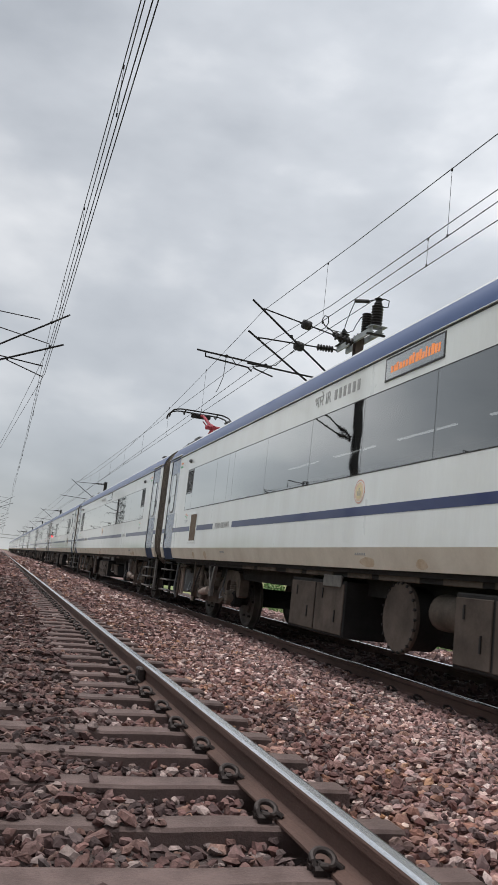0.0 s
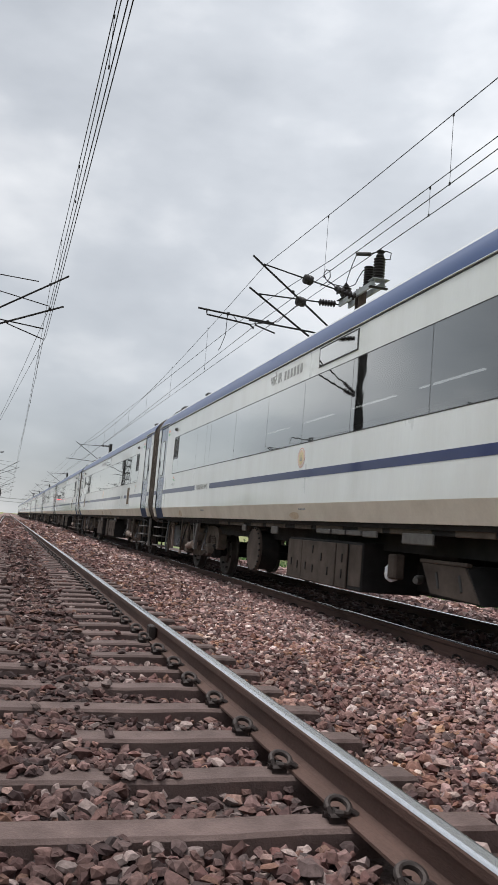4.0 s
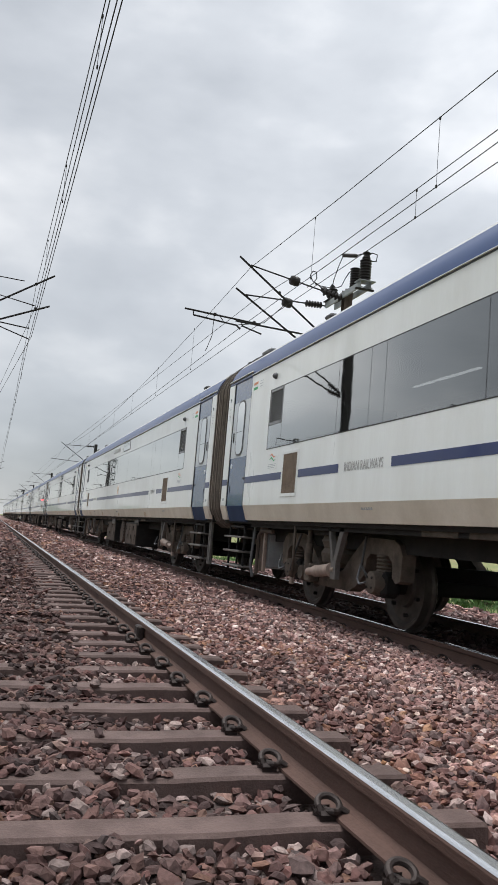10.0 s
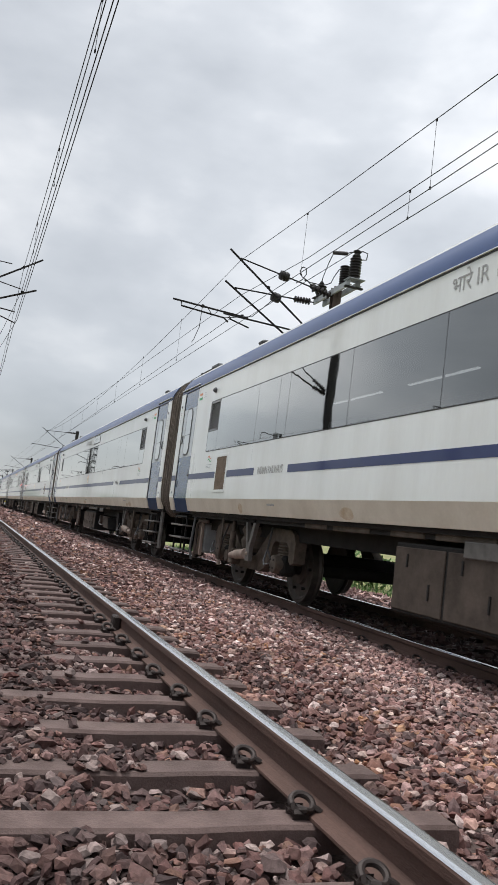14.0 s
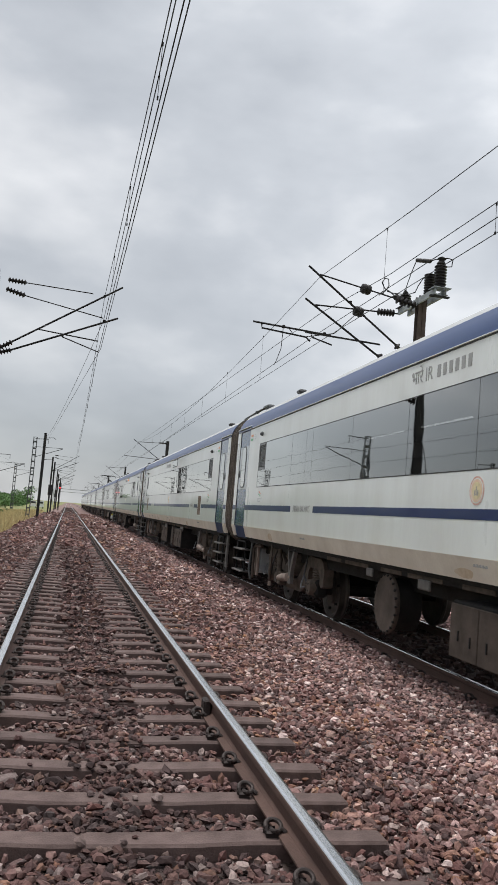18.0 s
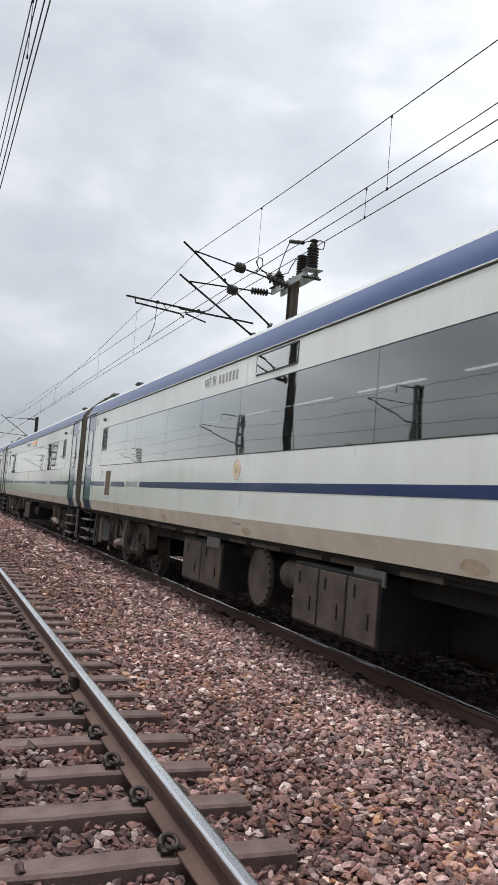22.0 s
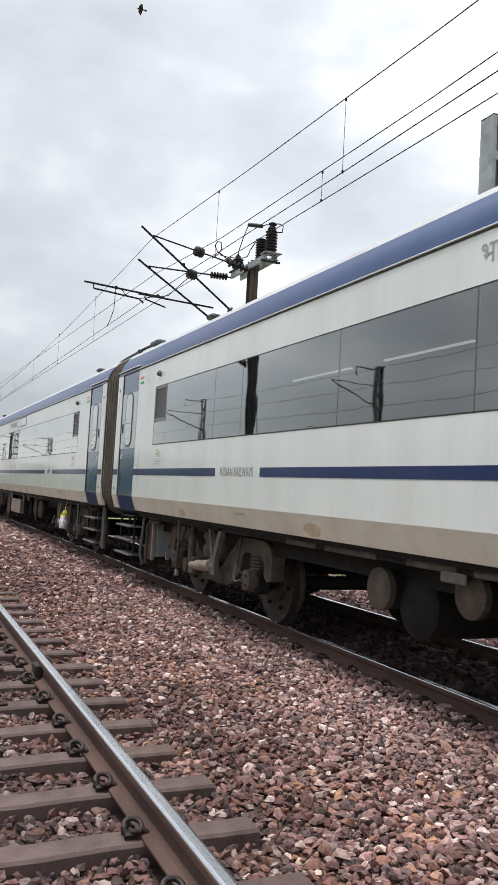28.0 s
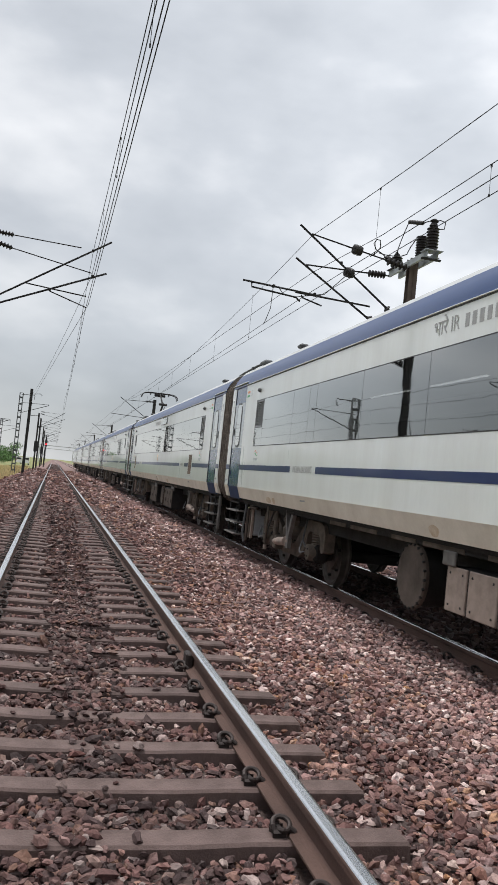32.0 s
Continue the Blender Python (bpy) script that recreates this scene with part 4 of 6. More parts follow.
def add_door(car, y0, y1):
    """A sliding door leaf, set 12 mm into the side, with its window."""
    b = Build().prism([(SIDE + 0.014, 2.148), (SIDE + 0.014, BREAK), (SIDE + 0.06, BREAK), (SIDE + 0.06, 2.148)], "y", y0 + 0.015, y1 - 0.015, M_DOOR)
    door = part("door", b, car, "glossy dark blue door with a pale upper half")
    part("door_hem", Build().prism([(SIDE + 0.014, BREAK - 0.002), (SIDE + 0.088, HEM - 0.022), (SIDE + 0.12, HEM - 0.022), (SIDE + 0.06, BREAK - 0.002)], "y", y0 + 0.015, y1 - 0.015, M_DOORHEM), door, "dark blue hem")
    part("pale_panel", Build().box(SIDE + 0.012, SIDE + 0.06, y0 + 0.015, y1 - 0.015, 2.15, 3.08, M_DOORL), door, "pale grey upper panel")
    part("top_panel", Build().box(SIDE + 0.014, SIDE + 0.06, y0 + 0.015, y1 - 0.015, 3.082, CANT + 0.02, M_DOOR), door)
    # a pane with round corners
    mid, hw, z0, z1 = (y0 + y1) / 2, 0.18, 2.21, 3.06
    def rounded(w, a, c, r):
        pts = []
        for cy, cz, s in ((w - r, c - r, 0), (-w + r, c - r, 90), (-w + r, a + r, 180), (w - r, a + r, 270)):
            pts += [(mid + cy + r * math.cos(radians(s + k * 18)), cz + r * math.sin(radians(s + k * 18))) for k in range(6)]
        return pts
    part("door_window_seal", Build().prism(rounded(hw + 0.03, z0 - 0.03, z1 + 0.03, 0.15), "x", SIDE + 0.004, SIDE + 0.02, M_LOUVER), door, "grey rubber window seal")
    part("door_window", Build().prism(rounded(hw, z0, z1, 0.125), "x", SIDE + 0.001, SIDE + 0.010, M_PANE), door, "tinted door pane")
    part("pane_bar", Build().box(SIDE - 0.001, SIDE + 0.006, mid - hw + 0.01, mid + hw - 0.01, 2.568, 2.575, M_TRIM), door)
    side = y0 + 0.10 if y0 > PITCH / 2 else y1 - 0.10
    other = y1 - 0.12 if y0 > PITCH / 2 else y0 + 0.12
    part("door_handle", Build().box(SIDE - 0.002, SIDE + 0.02, other - 0.012, other + 0.012, 2.42, 2.58, M_TRIM, 0.004), door, "recessed black handle slot")
    part("lock", Build().turned([(0, 0.038), (0.3, 0.042), (1, 0.042)], (SIDE + 0.006, other, 2.02), (SIDE + 0.02, other, 2.02), M_DOORL, 12), door, "round steel lock")
    part("door_button", Build().turned([(0, 0.02), (1, 0.024)], (SIDE + 0.002, side, 1.80), (SIDE + 0.02, side, 1.80), M_STEP, 10), door)
    part("handle_slot", Build().box(SIDE + 0.006, SIDE + 0.02, other - 0.010, other + 0.010, 1.58, 1.70, M_TRIM, 0.004), door)
    b = Build()
    b.box(SIDE + 0.006, SIDE + 0.075, y0 - 0.022, y0 + 0.013, BREAK, CANT + 0.04, M_TRIM).box(SIDE + 0.006, SIDE + 0.075, y1 - 0.013, y1 + 0.022, BREAK, CANT + 0.04, M_TRIM)
    b.box(SIDE + 0.006, SIDE + 0.075, y0 - 0.02, y1 + 0.02, CANT + 0.015, CANT + 0.05, M_TRIM)
    part("door_surround", b, car, "black rubber door surround")


def add_steps(car, y0):
    b = Build()
    for dy in (0.05, 0.84):
        b.box(SIDE + 0.10, SIDE + 0.13, y0 + dy, y0 + dy + 0.035, 0.36, 1.06, M_UNDER)
        b.box(SIDE + 0.24, SIDE + 0.27, y0 + dy, y0 + dy + 0.035, 0.36, 1.06, M_UNDER)
    b.box(SIDE + 0.10, SIDE + 0.13, y0 + 0.05, y0 + 0.875, 1.03, 1.06, M_UNDER).box(SIDE + 0.24, SIDE + 0.27, y0 + 0.05, y0 + 0.875, 1.03, 1.06, M_UNDER)
    for dy in (0.05, 0.84):
        b.box(SIDE + 0.10, SIDE + 0.27, y0 + dy, y0 + dy + 0.035, 1.03, 1.06, M_UNDER)
    frame_ob = part("step_frame", b, car, "dark step frame hanging below the door")
    for z in (0.88, 0.655, 0.425):
        part("tread", MESH["tread"], frame_ob, "worn grey step tread", pose(0, y0, z))


def add_louvre(car, y0, y1):
    b = Build()
    z0, z1 = 2.52, 3.03
    b.box(SIDE - 0.002, SIDE + 0.03, y0, y1, z1 - 0.03, z1 + 0.014, M_SLAT).box(SIDE - 0.002, SIDE + 0.03, y0, y1, z0, z0 + 0.03, M_SLAT)
    b.box(SIDE - 0.002, SIDE + 0.03, y0, y0 + 0.03, z0, z1, M_SLAT).box(SIDE - 0.002, SIDE + 0.03, y1 - 0.03, y1, z0, z1, M_SLAT)
    b.box(SIDE + 0.035, SIDE + 0.05, y0, y1, z0, z1, M_TRIM)
    lo = part("louvre_frame", b, car, "grey ventilation louvre with dark gaps")
    for k in range(15):
        z = z0 + 0.045 + k * (z1 - z0 - 0.08) / 14.5
        part("slat", Build().prism([(SIDE + 0.000, z - 0.010), (SIDE + 0.004, z - 0.011), (SIDE + 0.018, z + 0.011), (SIDE + 0.014, z + 0.012)], "y", y0 + 0.03, y1 - 0.03, M_SLAT), lo)


def add_hatch(car, y0, y1):
    b = Build()
    z0, z1, w = 1.515, 2.045, 0.045
    for a in ((y0 - w, y1 + w, z1, z1 + w), (y0 - w, y1 + w, z0 - w, z0), (y0 - w, y0, z0, z1), (y1, y1 + w, z0, z1)):
        b.box(SIDE - 0.006, SIDE + 0.02, *a, M_WHITE, 0.003)
    h = part("vent_hatch", b, car, "white-framed square ventilation hatch")
    part("filter_mesh", Build().box(SIDE - 0.003, SIDE + 0.01, y0, y1, z0, z1, M_MESH), h, "dusty brown filter mesh")


def make_coach(hatches, lit, label, gear="filters", shift=0.0):
    """One coach: local y runs away from its end nearest the first gangway, z from the rail top."""
    car = thing("train_coach", label, "train coach", None, "coaches of the train")
    P = PITCH
    w = Build()
    for z0, z1, a, c in ((BREAK, WZ0, 1.722, P - 1.722), (WZ1, CANT, 1.722, P - 1.722), (WZ0, WZ1, 1.722, 2.676), (WZ0, WZ1, P - 2.676, P - 1.722)):
        w.box(SIDE, SIDE + 0.05, a, c, z0, z1, M_WHITE)
    part("side_wall", w, car, "white painted side with a window band")
    part("skirt", Build().prism([(SIDE, BREAK), (SIDE + 0.07, HEM), (SIDE + 0.12, HEM), (SIDE + 0.05, BREAK)], "y", 1.722, P - 1.722, M_SKIRT), car, "dusty beige lower edge")
    for a, c in ((0.43, 0.738), (P - 0.738, P - 0.43)):
        b = Build().box(SIDE, SIDE + 0.05, a, c, BREAK, CANT, M_WHITE, 0.012)
        b.prism([(SIDE, BREAK), (SIDE + 0.07, HEM), (SIDE + 0.12, HEM), (SIDE + 0.05, BREAK)], "y", a, c, M_SKIRT)
        part("end_panel", b, car)
        part("end_stripe", Build().box(SIDE - 0.003, SIDE + 0.01, a + 0.01, c - 0.01, 1.712, 1.812, M_BLUE), car)
        m = (a + c) / 2
        plate = part("data_plate", Build().box(SIDE - 0.002, SIDE + 0.01, m - 0.085, m + 0.085, 2.83, 3.05, M_WHITE), car, "pale data plate")
        for z, w, h in ((3.045, 0.08, 0.005), (3.01, 0.045, 0.012), (2.955, 0.05, 0.008), (2.90, 0.045, 0.010), (2.875, 0.055, 0.006), (2.835, 0.08, 0.005)):
            part("writing_bar", Build().box(SIDE - 0.0035, SIDE, m - w, m + w, z - h / 2, z + h / 2, M_LETTER), plate)
        part("data_plate", Build().box(SIDE - 0.002, SIDE + 0.01, m - 0.05, m + 0.05, 1.46, 1.50, M_DOORL), car)
        part("tail_lamp", Build().turned([(0, 0.012), (1, 0.022)], (SIDE - 0.012, m, 3.17), (SIDE + 0.005, m, 3.17), M_TRIM, 10), car, "small dark red end lamp")
        part("lamp_rim", Build().turned([(0, 0.034), (1, 0.038)], (SIDE - 0.006, m, 3.17), (SIDE + 0.003, m, 3.17), M_DOORL, 14), car)
    b = Build()
    b.box(1.57, 1.62, 0.45, P - 0.45, BREAK, WZ0, M_WHITE).box(1.57, 1.62, 0.45, P - 0.45, WZ1, CANT, M_WHITE)
    b.box(1.585, 1.60, 0.45, P - 0.45, WZ0, WZ1, M_LOUVER)
    b.prism([(1.62, BREAK), (1.55, HEM), (1.50, HEM), (1.57, BREAK)], "y", 0.45, P - 0.45, M_SKIRT)
    part("far_wall", b, car)
    # roof: blue coves, grey crown
    part("blue_cove", shell(Build(), ROOF[:5], 0.45, P - 0.45, M_COVE), car, "blue painted roof edge")
    part("blue_cove", shell(Build(), [(-x, z) for x, z in ROOF[:5]], 0.45, P - 0.45, M_COVE), car)
    crown = ROOF[4:] + [(-x, z) for x, z in ROOF[4:-1][::-1]]
    part("roof", Build().prism(crown + [(x, z - 0.04) for x, z in crown[::-1]], "y", 0.45, P - 0.45, M_ROOF, True), car, "pale grey roof")
    part("gutter", Build().box(SIDE - 0.016, SIDE + 0.01, 1.70, P - 1.70, CANT - 0.004, CANT + 0.010, M_WHITE, 0.004), car, "thin white gutter strip")
    for a, c in ((0.45, 1.72), (P - 1.72, P - 0.45)):
        part("gutter", Build().box(SIDE - 0.012, SIDE + 0.04, a, c, CANT + 0.052, CANT + 0.070, M_WHITE, 0.004), car, "thin white gutter strip")
    # a dark strip drawn as the shadow that the gutter casts
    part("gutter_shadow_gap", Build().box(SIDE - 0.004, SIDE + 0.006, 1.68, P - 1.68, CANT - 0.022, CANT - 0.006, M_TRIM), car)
    for y in (0.45, P - 0.49):
        ring = [(x, z) for x, z in ROOF] + [(-x, z) for x, z in ROOF[:-1][::-1]]
        part("end_wall", Build().prism([(x * 0.985, z - 0.012) for x, z in ring] + [(1.5, 1.1), (-1.5, 1.1)], "y", y, y + 0.04, M_TRIM), car)
    part("floor", Build().box(-1.5, 1.5, 0.4, P - 0.4, 1.10, 1.22, M_UNDER), car)
    part("ceiling_lining", Build().box(-1.5, 1.5, 0.5, P - 0.5, 3.36, 3.40, M_LINING), car)
    y = 3.0
    while y < P - 4.2:
        part("lamp_strip", Build().box(0.52, 0.57, y, y + 1.75, 3.335, 3.352, M_STRIP), car, "white ceiling lamp strip")
        y += 2.6
    # window band
    part("band_rim", band_rim(P), car, "black window band rim")
    joints = [3.25, 5.15, 6.0, 6.35, 8.25, 10.1, 11.7, 13.3, 15.15, P - 6.35, P - 6.0, P - 5.15, P - 3.25]
    joints = sorted(joints)
    for a, c in zip(joints[:-1], joints[1:]):
        part("window_pane", pane(a + 0.004, c - 0.004, WZ0 + 0.012, WZ1 - 0.012), car, "", None)
    for a, c in ((2.688, 3.246), (P - 3.246, P - 2.688)):
        part("window_pane", pane(a, c, WZ0 + 0.012, 2.512), car)
        add_louvre(car, a + 0.004, c - 0.004)
        part("louvre_mullion", Build().box(SIDE + 0.0, SIDE + 0.02, a, c, 2.51, 2.525, M_TRIM), car)
    # stripe, with gaps for the writing and hatches
    cuts = [(5.38, 6.36), (P - 6.60, P - 5.31)]
    if hatches:
        cuts += [(4.06, 4.72), (P - 4.04, P - 3.38)]
        add_hatch(car, 4.13, 4.65)
        add_hatch(car, P - 3.97, P - 3.45)
    a = 1.73
    for c0, c1 in sorted(cuts) + [(P - 1.73, P)]:
        part("blue_stripe", Build().box(SIDE - 0.003, SIDE + 0.01, a, c0, 1.712, 1.812, M_BLUE), car, "blue waist stripe")
        a = c1
    part("writing", letters("INDIAN RAILWAYS", 0.15, M_LETTER), car, "grey lettering", on_side(P - 5.95, 1.762, sx=0.75))
    part("writing", letters("भारतीय रेल", 0.15, M_LETTER), car, "grey lettering", on_side(5.84, 1.762, sx=0.80))
    part("writing", letters("भारे IR", 0.22, M_LETTER), car, "grey lettering", on_side(P - 10.30, 3.25))
    for k in range(6):
        y = P - 10.72 - k * 0.135
        part("number_bar", Build().box(SIDE - 0.003, SIDE + 0.006, y - 0.038, y + 0.038, 3.185, 3.315, M_LETTER), car, "grey number bar")
    b = Build()
    for r, mt, k in ((0.135, M_FADERED, 0), (0.118, M_WHITE, 1), (0.108, M_FADEORANGE, 2), (0.082, M_YELLOW, 3)):
        b.turned([(0, r), (1, r)], (SIDE - 0.003 - 0.0012 * k, P - 11.67, 1.98), (SIDE + 0.006, P - 11.67, 1.98), mt, 28, True)
    for dy, h in ((-0.028, 0.05), (0.0, 0.085), (0.028, 0.05)):
        b.box(SIDE - 0.008, SIDE, P - 11.67 + dy - 0.008, P - 11.67 + dy + 0.008, 1.935, 1.935 + h, M_LETTER)
    part("round_emblem", b, car, "faded round emblem, red ring and yellow centre")
    b = Build()
    for a in ((P - 13.315, P - 12.085, 3.372, 3.390), (P - 13.315, P - 12.085, 3.130, 3.148), (P - 13.315, P - 13.297, 3.148, 3.372), (P - 12.103, P - 12.085, 3.148, 3.372)):
        b.box(SIDE - 0.008, SIDE + 0.02, *a, M_TRIM)
    disp = part("destination_display", b, car, "glazed destination display in a thin dark frame")
    part("display_face", Build().box(SIDE - 0.0005, SIDE + 0.02, P - 13.297, P - 12.103, 3.148, 3.372, M_DISPLAY), disp)
    part("display_glass", Build().box(SIDE - 0.0075, SIDE - 0.0055, P - 13.296, P - 12.104, 3.149, 3.371, M_DISPLAYGLASS), disp)
    if lit:
        b = Build()
        rnd = random.Random(4)
        y = P - 12.22
        while y > P - 13.2:
            s = rnd.uniform(0.03, 0.06)
            b.box(SIDE - 0.0095, SIDE - 0.0077, y - s, y, 3.21, 3.21 + rnd.choice((0.07, 0.09, 0.11)), M_LED)
            y -= s + rnd.uniform(0.012, 0.03)
        part("led_bars", b, disp, "glowing orange bars of writing")
    for y in (1.92, P - 1.92):
        b = Build()
        b.box(SIDE - 0.0025, SIDE + 0.004, y - 0.10, y + 0.10, 3.245, 3.285, M_ORANGE)
        b.box(SIDE - 0.0025, SIDE + 0.004, y - 0.10, y + 0.10, 3.165, 3.205, M_GREEN)
        part("flag_sign", b, car, "small orange, white and green sign")
        part("sticker", Build().box(SIDE - 0.0025, SIDE + 0.004, (y + 0.18 if y < 9 else y - 0.38), (y + 0.38 if y < 9 else y - 0.18), 3.16, 3.30, M_WHITE), car)
        for k in range(3):
            part("writing_bar", Build().box(SIDE - 0.0035, SIDE, (y + 0.21 if y < 9 else y - 0.35), (y + 0.35 if y < 9 else y - 0.21), 3.185 + 0.04 * k, 3.192 + 0.04 * k, M_DOORL), car)
    for y in (2.98, P - 2.98):
        st = part("sticker", Build().box(SIDE - 0.0022, SIDE + 0.004, y - 0.21, y + 0.21, 1.87, 2.11, M_WHITE), car, "pale sticker with an orange and green sweep")
        for dz, mt in ((0.05, M_ORANGE), (0.0, M_GREEN)):
            ring = [(SIDE - 0.0035, y + 0.13 - 0.27 * w, 2.01 + dz + 0.028 * math.sin(w * 6) + q) for w, q in ((0, 0), (0.35, 0.017), (0.7, 0.014), (1, 0), (0.7, -0.008), (0.35, -0.011))]
            part("sweep", Build().add(ring, [tuple(range(6))], mt), st)
        for k in range(3):
            part("writing_bar", Build().box(SIDE - 0.0032, SIDE, y - 0.17 + 0.04 * k, y + 0.17, 1.935 - 0.024 * k, 1.943 - 0.024 * k, M_DOORL), st)
    for y in (2.87, P - 2.87):
        b = Build().turned([(0, 0.046), (0.35, 0.046), (0.7, 0.034), (0.9, 0.018), (1, 0.006)], (SIDE + 0.002, y, 3.235), (SIDE - 0.062, y, 3.215), M_LOUVER, 16)
        part("side_camera", b, car, "small dark camera housing")
    for y in (4.3, P - 11.9, P - 6.2):
        for k in range(5):
            z = 1.30
            part("writing_bar", Build().box(SIDE + (BREAK - z) * 0.318 - 0.004, SIDE + (BREAK - z) * 0.318 + 0.006, y + 0.055 * k, y + 0.055 * k + 0.035, z - 0.014, z + 0.014, M_LETTER), car)
    rnd = random.Random(len(label))
    for k in range(4):
        y, s, top = rnd.uniform(3.5, P - 3.5), rnd.uniform(0.09, 0.19), rnd.uniform(1.24, 1.31)
        fall = 0.07 / (BREAK - HEM)
        def at(yy, zz):
            return (SIDE - 0.0025 + (BREAK - zz) * fall, yy, zz)
        ring = [at(y + s * math.cos(q) * (1 + 0.12 * math.sin(3 * q + k)), (top + 1.165) / 2 + (top - 1.165) / 2 * math.sin(q)) for q in [2 * math.pi * n / 14 for n in range(14)]]
        part("rust_stain", Build().add(ring, [tuple(range(14))], M_RUSTSTAIN), car, "brown rust stain")
    for a, c in ((0.76, 1.70), (P - 1.70, P - 0.76)):
        add_door(car, a, c)
    for y0 in (0.79, P - 1.68):
        add_steps(car, y0)
    # below the floor; the near-black parts have the shade there in their colour
    part("side_sill", Build().box(SIDE + 0.16, SIDE + 0.22, 1.75, P - 1.75, 1.05, 1.16, M_UNDER), car, "grimy sill, under-floor shade in its colour")
    part("underframe", Build().box(-1.2, 1.2, 2.0, P - 2.0, 0.86, 1.10, M_UNDER), car, "grimy underframe, under-floor shade in its colour")
    part("side_sill", Build().box(1.3, 1.36, 1.75, P - 1.75, 0.98, 1.09, M_UNDER), car, "grimy sill, under-floor shade in its colour")
    # plain boxes added behind the cases to stop light from the far side
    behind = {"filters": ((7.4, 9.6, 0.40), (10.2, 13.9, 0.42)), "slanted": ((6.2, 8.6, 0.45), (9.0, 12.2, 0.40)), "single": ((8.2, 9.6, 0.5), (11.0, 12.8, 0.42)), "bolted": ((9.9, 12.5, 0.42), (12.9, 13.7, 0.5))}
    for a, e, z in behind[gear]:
        part("centre_gear", Build().box(-0.75, 0.9, a, e, z, 0.95, M_UNDER, 0.04), car, "dark box added under the floor to block light")
    for k in range(9):
        y = 7.3 + k * 1.05
        part("cable_duct", Build().box(SIDE + 0.15, SIDE + 0.2, y, y + 0.62 + 0.25 * (k % 2), 1.045, 1.12, M_BOGIE, 0.006), car)
    for s, y in ((1, 0.0), (-1, P)):
        b = Build()
        b.tube([(SIDE + 0.2, y + s * 1.86, 1.06), (SIDE + 0.16, y + s * 1.86, 0.5), (SIDE + 0.2, y + s * 1.88, 0.30)], 0.022, M_LOUVER, 8)
        part("drain_pipe", b, car, "grey drain pipe beside the steps")
        if s < 0:
            b = Build()
            b.tube([(SIDE + 0.25, y + s * 2.55, 1.0), (SIDE + 0.22, y + s * 2.12, 1.0), (SIDE + 0.2, y + s * 2.05, 0.92), (SIDE + 0.2, y + s * 2.05, 0.34)], 0.030, M_BROWNBOX, 8)
            part("drain_pipe", b, car, "grey-brown bent pipe beside the steps")
            part("sand_box", Build().box(SIDE + 0.3, SIDE + 0.62, min(y + s * 1.75, y + s * 2.2), max(y + s * 1.75, y + s * 2.2), 0.45, 0.98, M_GALV, 0.03), car, "pale grey equipment box")
            for d in (1.98, 2.16):
                part("box_post", Build().box(SIDE + 0.24, SIDE + 0.29, min(y + s * d, y + s * (d + 0.05)), max(y + s * d, y + s * (d + 0.05)), 0.40, 1.08, M_DAMPER, 0.006), car, "worn pale upright")
        for d in (0.56, 0.66) if s > 0 else ():
            part("coupler_post", Build().box(SIDE + 0.14, SIDE + 0.19, y + s * d - 0.028, y + s * d + 0.028, 0.34, 1.13, M_STEP, 0.008), car, "grimy upright tube beside the gangway")
    part("coupler", Build().turned([(0, 0.12), (1, 0.12)], (0, -0.5, 0.95), (0, 0.5, 0.95), M_UNDER, 10).box(-0.6, 0.6, -0.36, 0.36, 0.5, 0.8, M_UNDER, 0.05), car)
    before = set(car.children)
    if gear == "filters":
        for a, c, x, z0, n in ((P - 11.45, P - 9.70, 0.14, 0.36, 2), (P - 15.62, P - 13.86, 0.10, 0.37, 3)):
            add_case(car, a, c, x, z0, n)
        part("disc_housing", MESH["disc_housing"], car, "round bolted brown housing", pose(0, P - 12.72, 0))
        part("air_cylinder", Build().turned([(0, 0.1), (0.05, 0.17), (0.95, 0.17), (1, 0.1)], (-1.25, P - 13.9, 0.8), (-1.25, P - 13.2, 0.8), M_BOGIE, 16), car)
        plates = ((P - 11.36, P - 10.83, 0.92), (P - 15.66, P - 15.1, 0.92))
    elif gear == "slanted":
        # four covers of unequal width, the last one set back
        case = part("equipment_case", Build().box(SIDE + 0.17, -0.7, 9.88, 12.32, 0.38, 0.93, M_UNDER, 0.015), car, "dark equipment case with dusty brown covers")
        for a, c, x, latches in ((11.76, 12.31, 0.145, ((11.88, 0.52), (12.12, 0.55))), (10.60, 11.74, 0.14, ((10.80, 0.50), (11.02, 0.66), (11.30, 0.50), (11.56, 0.52), (11.32, 0.74))),
                                 (10.26, 10.58, 0.145, ((10.38, 0.50), (10.38, 0.68))), (9.90, 10.24, 0.165, ())):
            lid = part("case_lid", Build().box(SIDE + x, SIDE + x + 0.02, a, c, 0.385 + 0.04 * (x > 0.15), 0.90, M_BROWNBOX, 0.008), case)
            for y, z in latches:
                part("latch", Build().box(SIDE + x - 0.012, SIDE + x + 0.001, y, y + 0.018, z, z + 0.10, M_UNDER), lid)
        part("disc_housing", MESH["disc_housing"], car, "round bolted brown housing", pose(0, 14.05, -0.02))
        tray = part("slanted_case", Build().prism([(7.80, 0.80), (8.60, 0.80), (8.42, 0.50), (7.56, 0.48)], "x", SIDE + 0.22, -0.8, M_UNDER), car, "slanted brown equipment case")
        part("front_plate", Build().prism([(7.82, 0.785), (8.585, 0.785), (8.405, 0.515), (7.58, 0.495)], "x", SIDE + 0.205, SIDE + 0.222, M_BROWNBOX), tray, "dusty brown front plate")
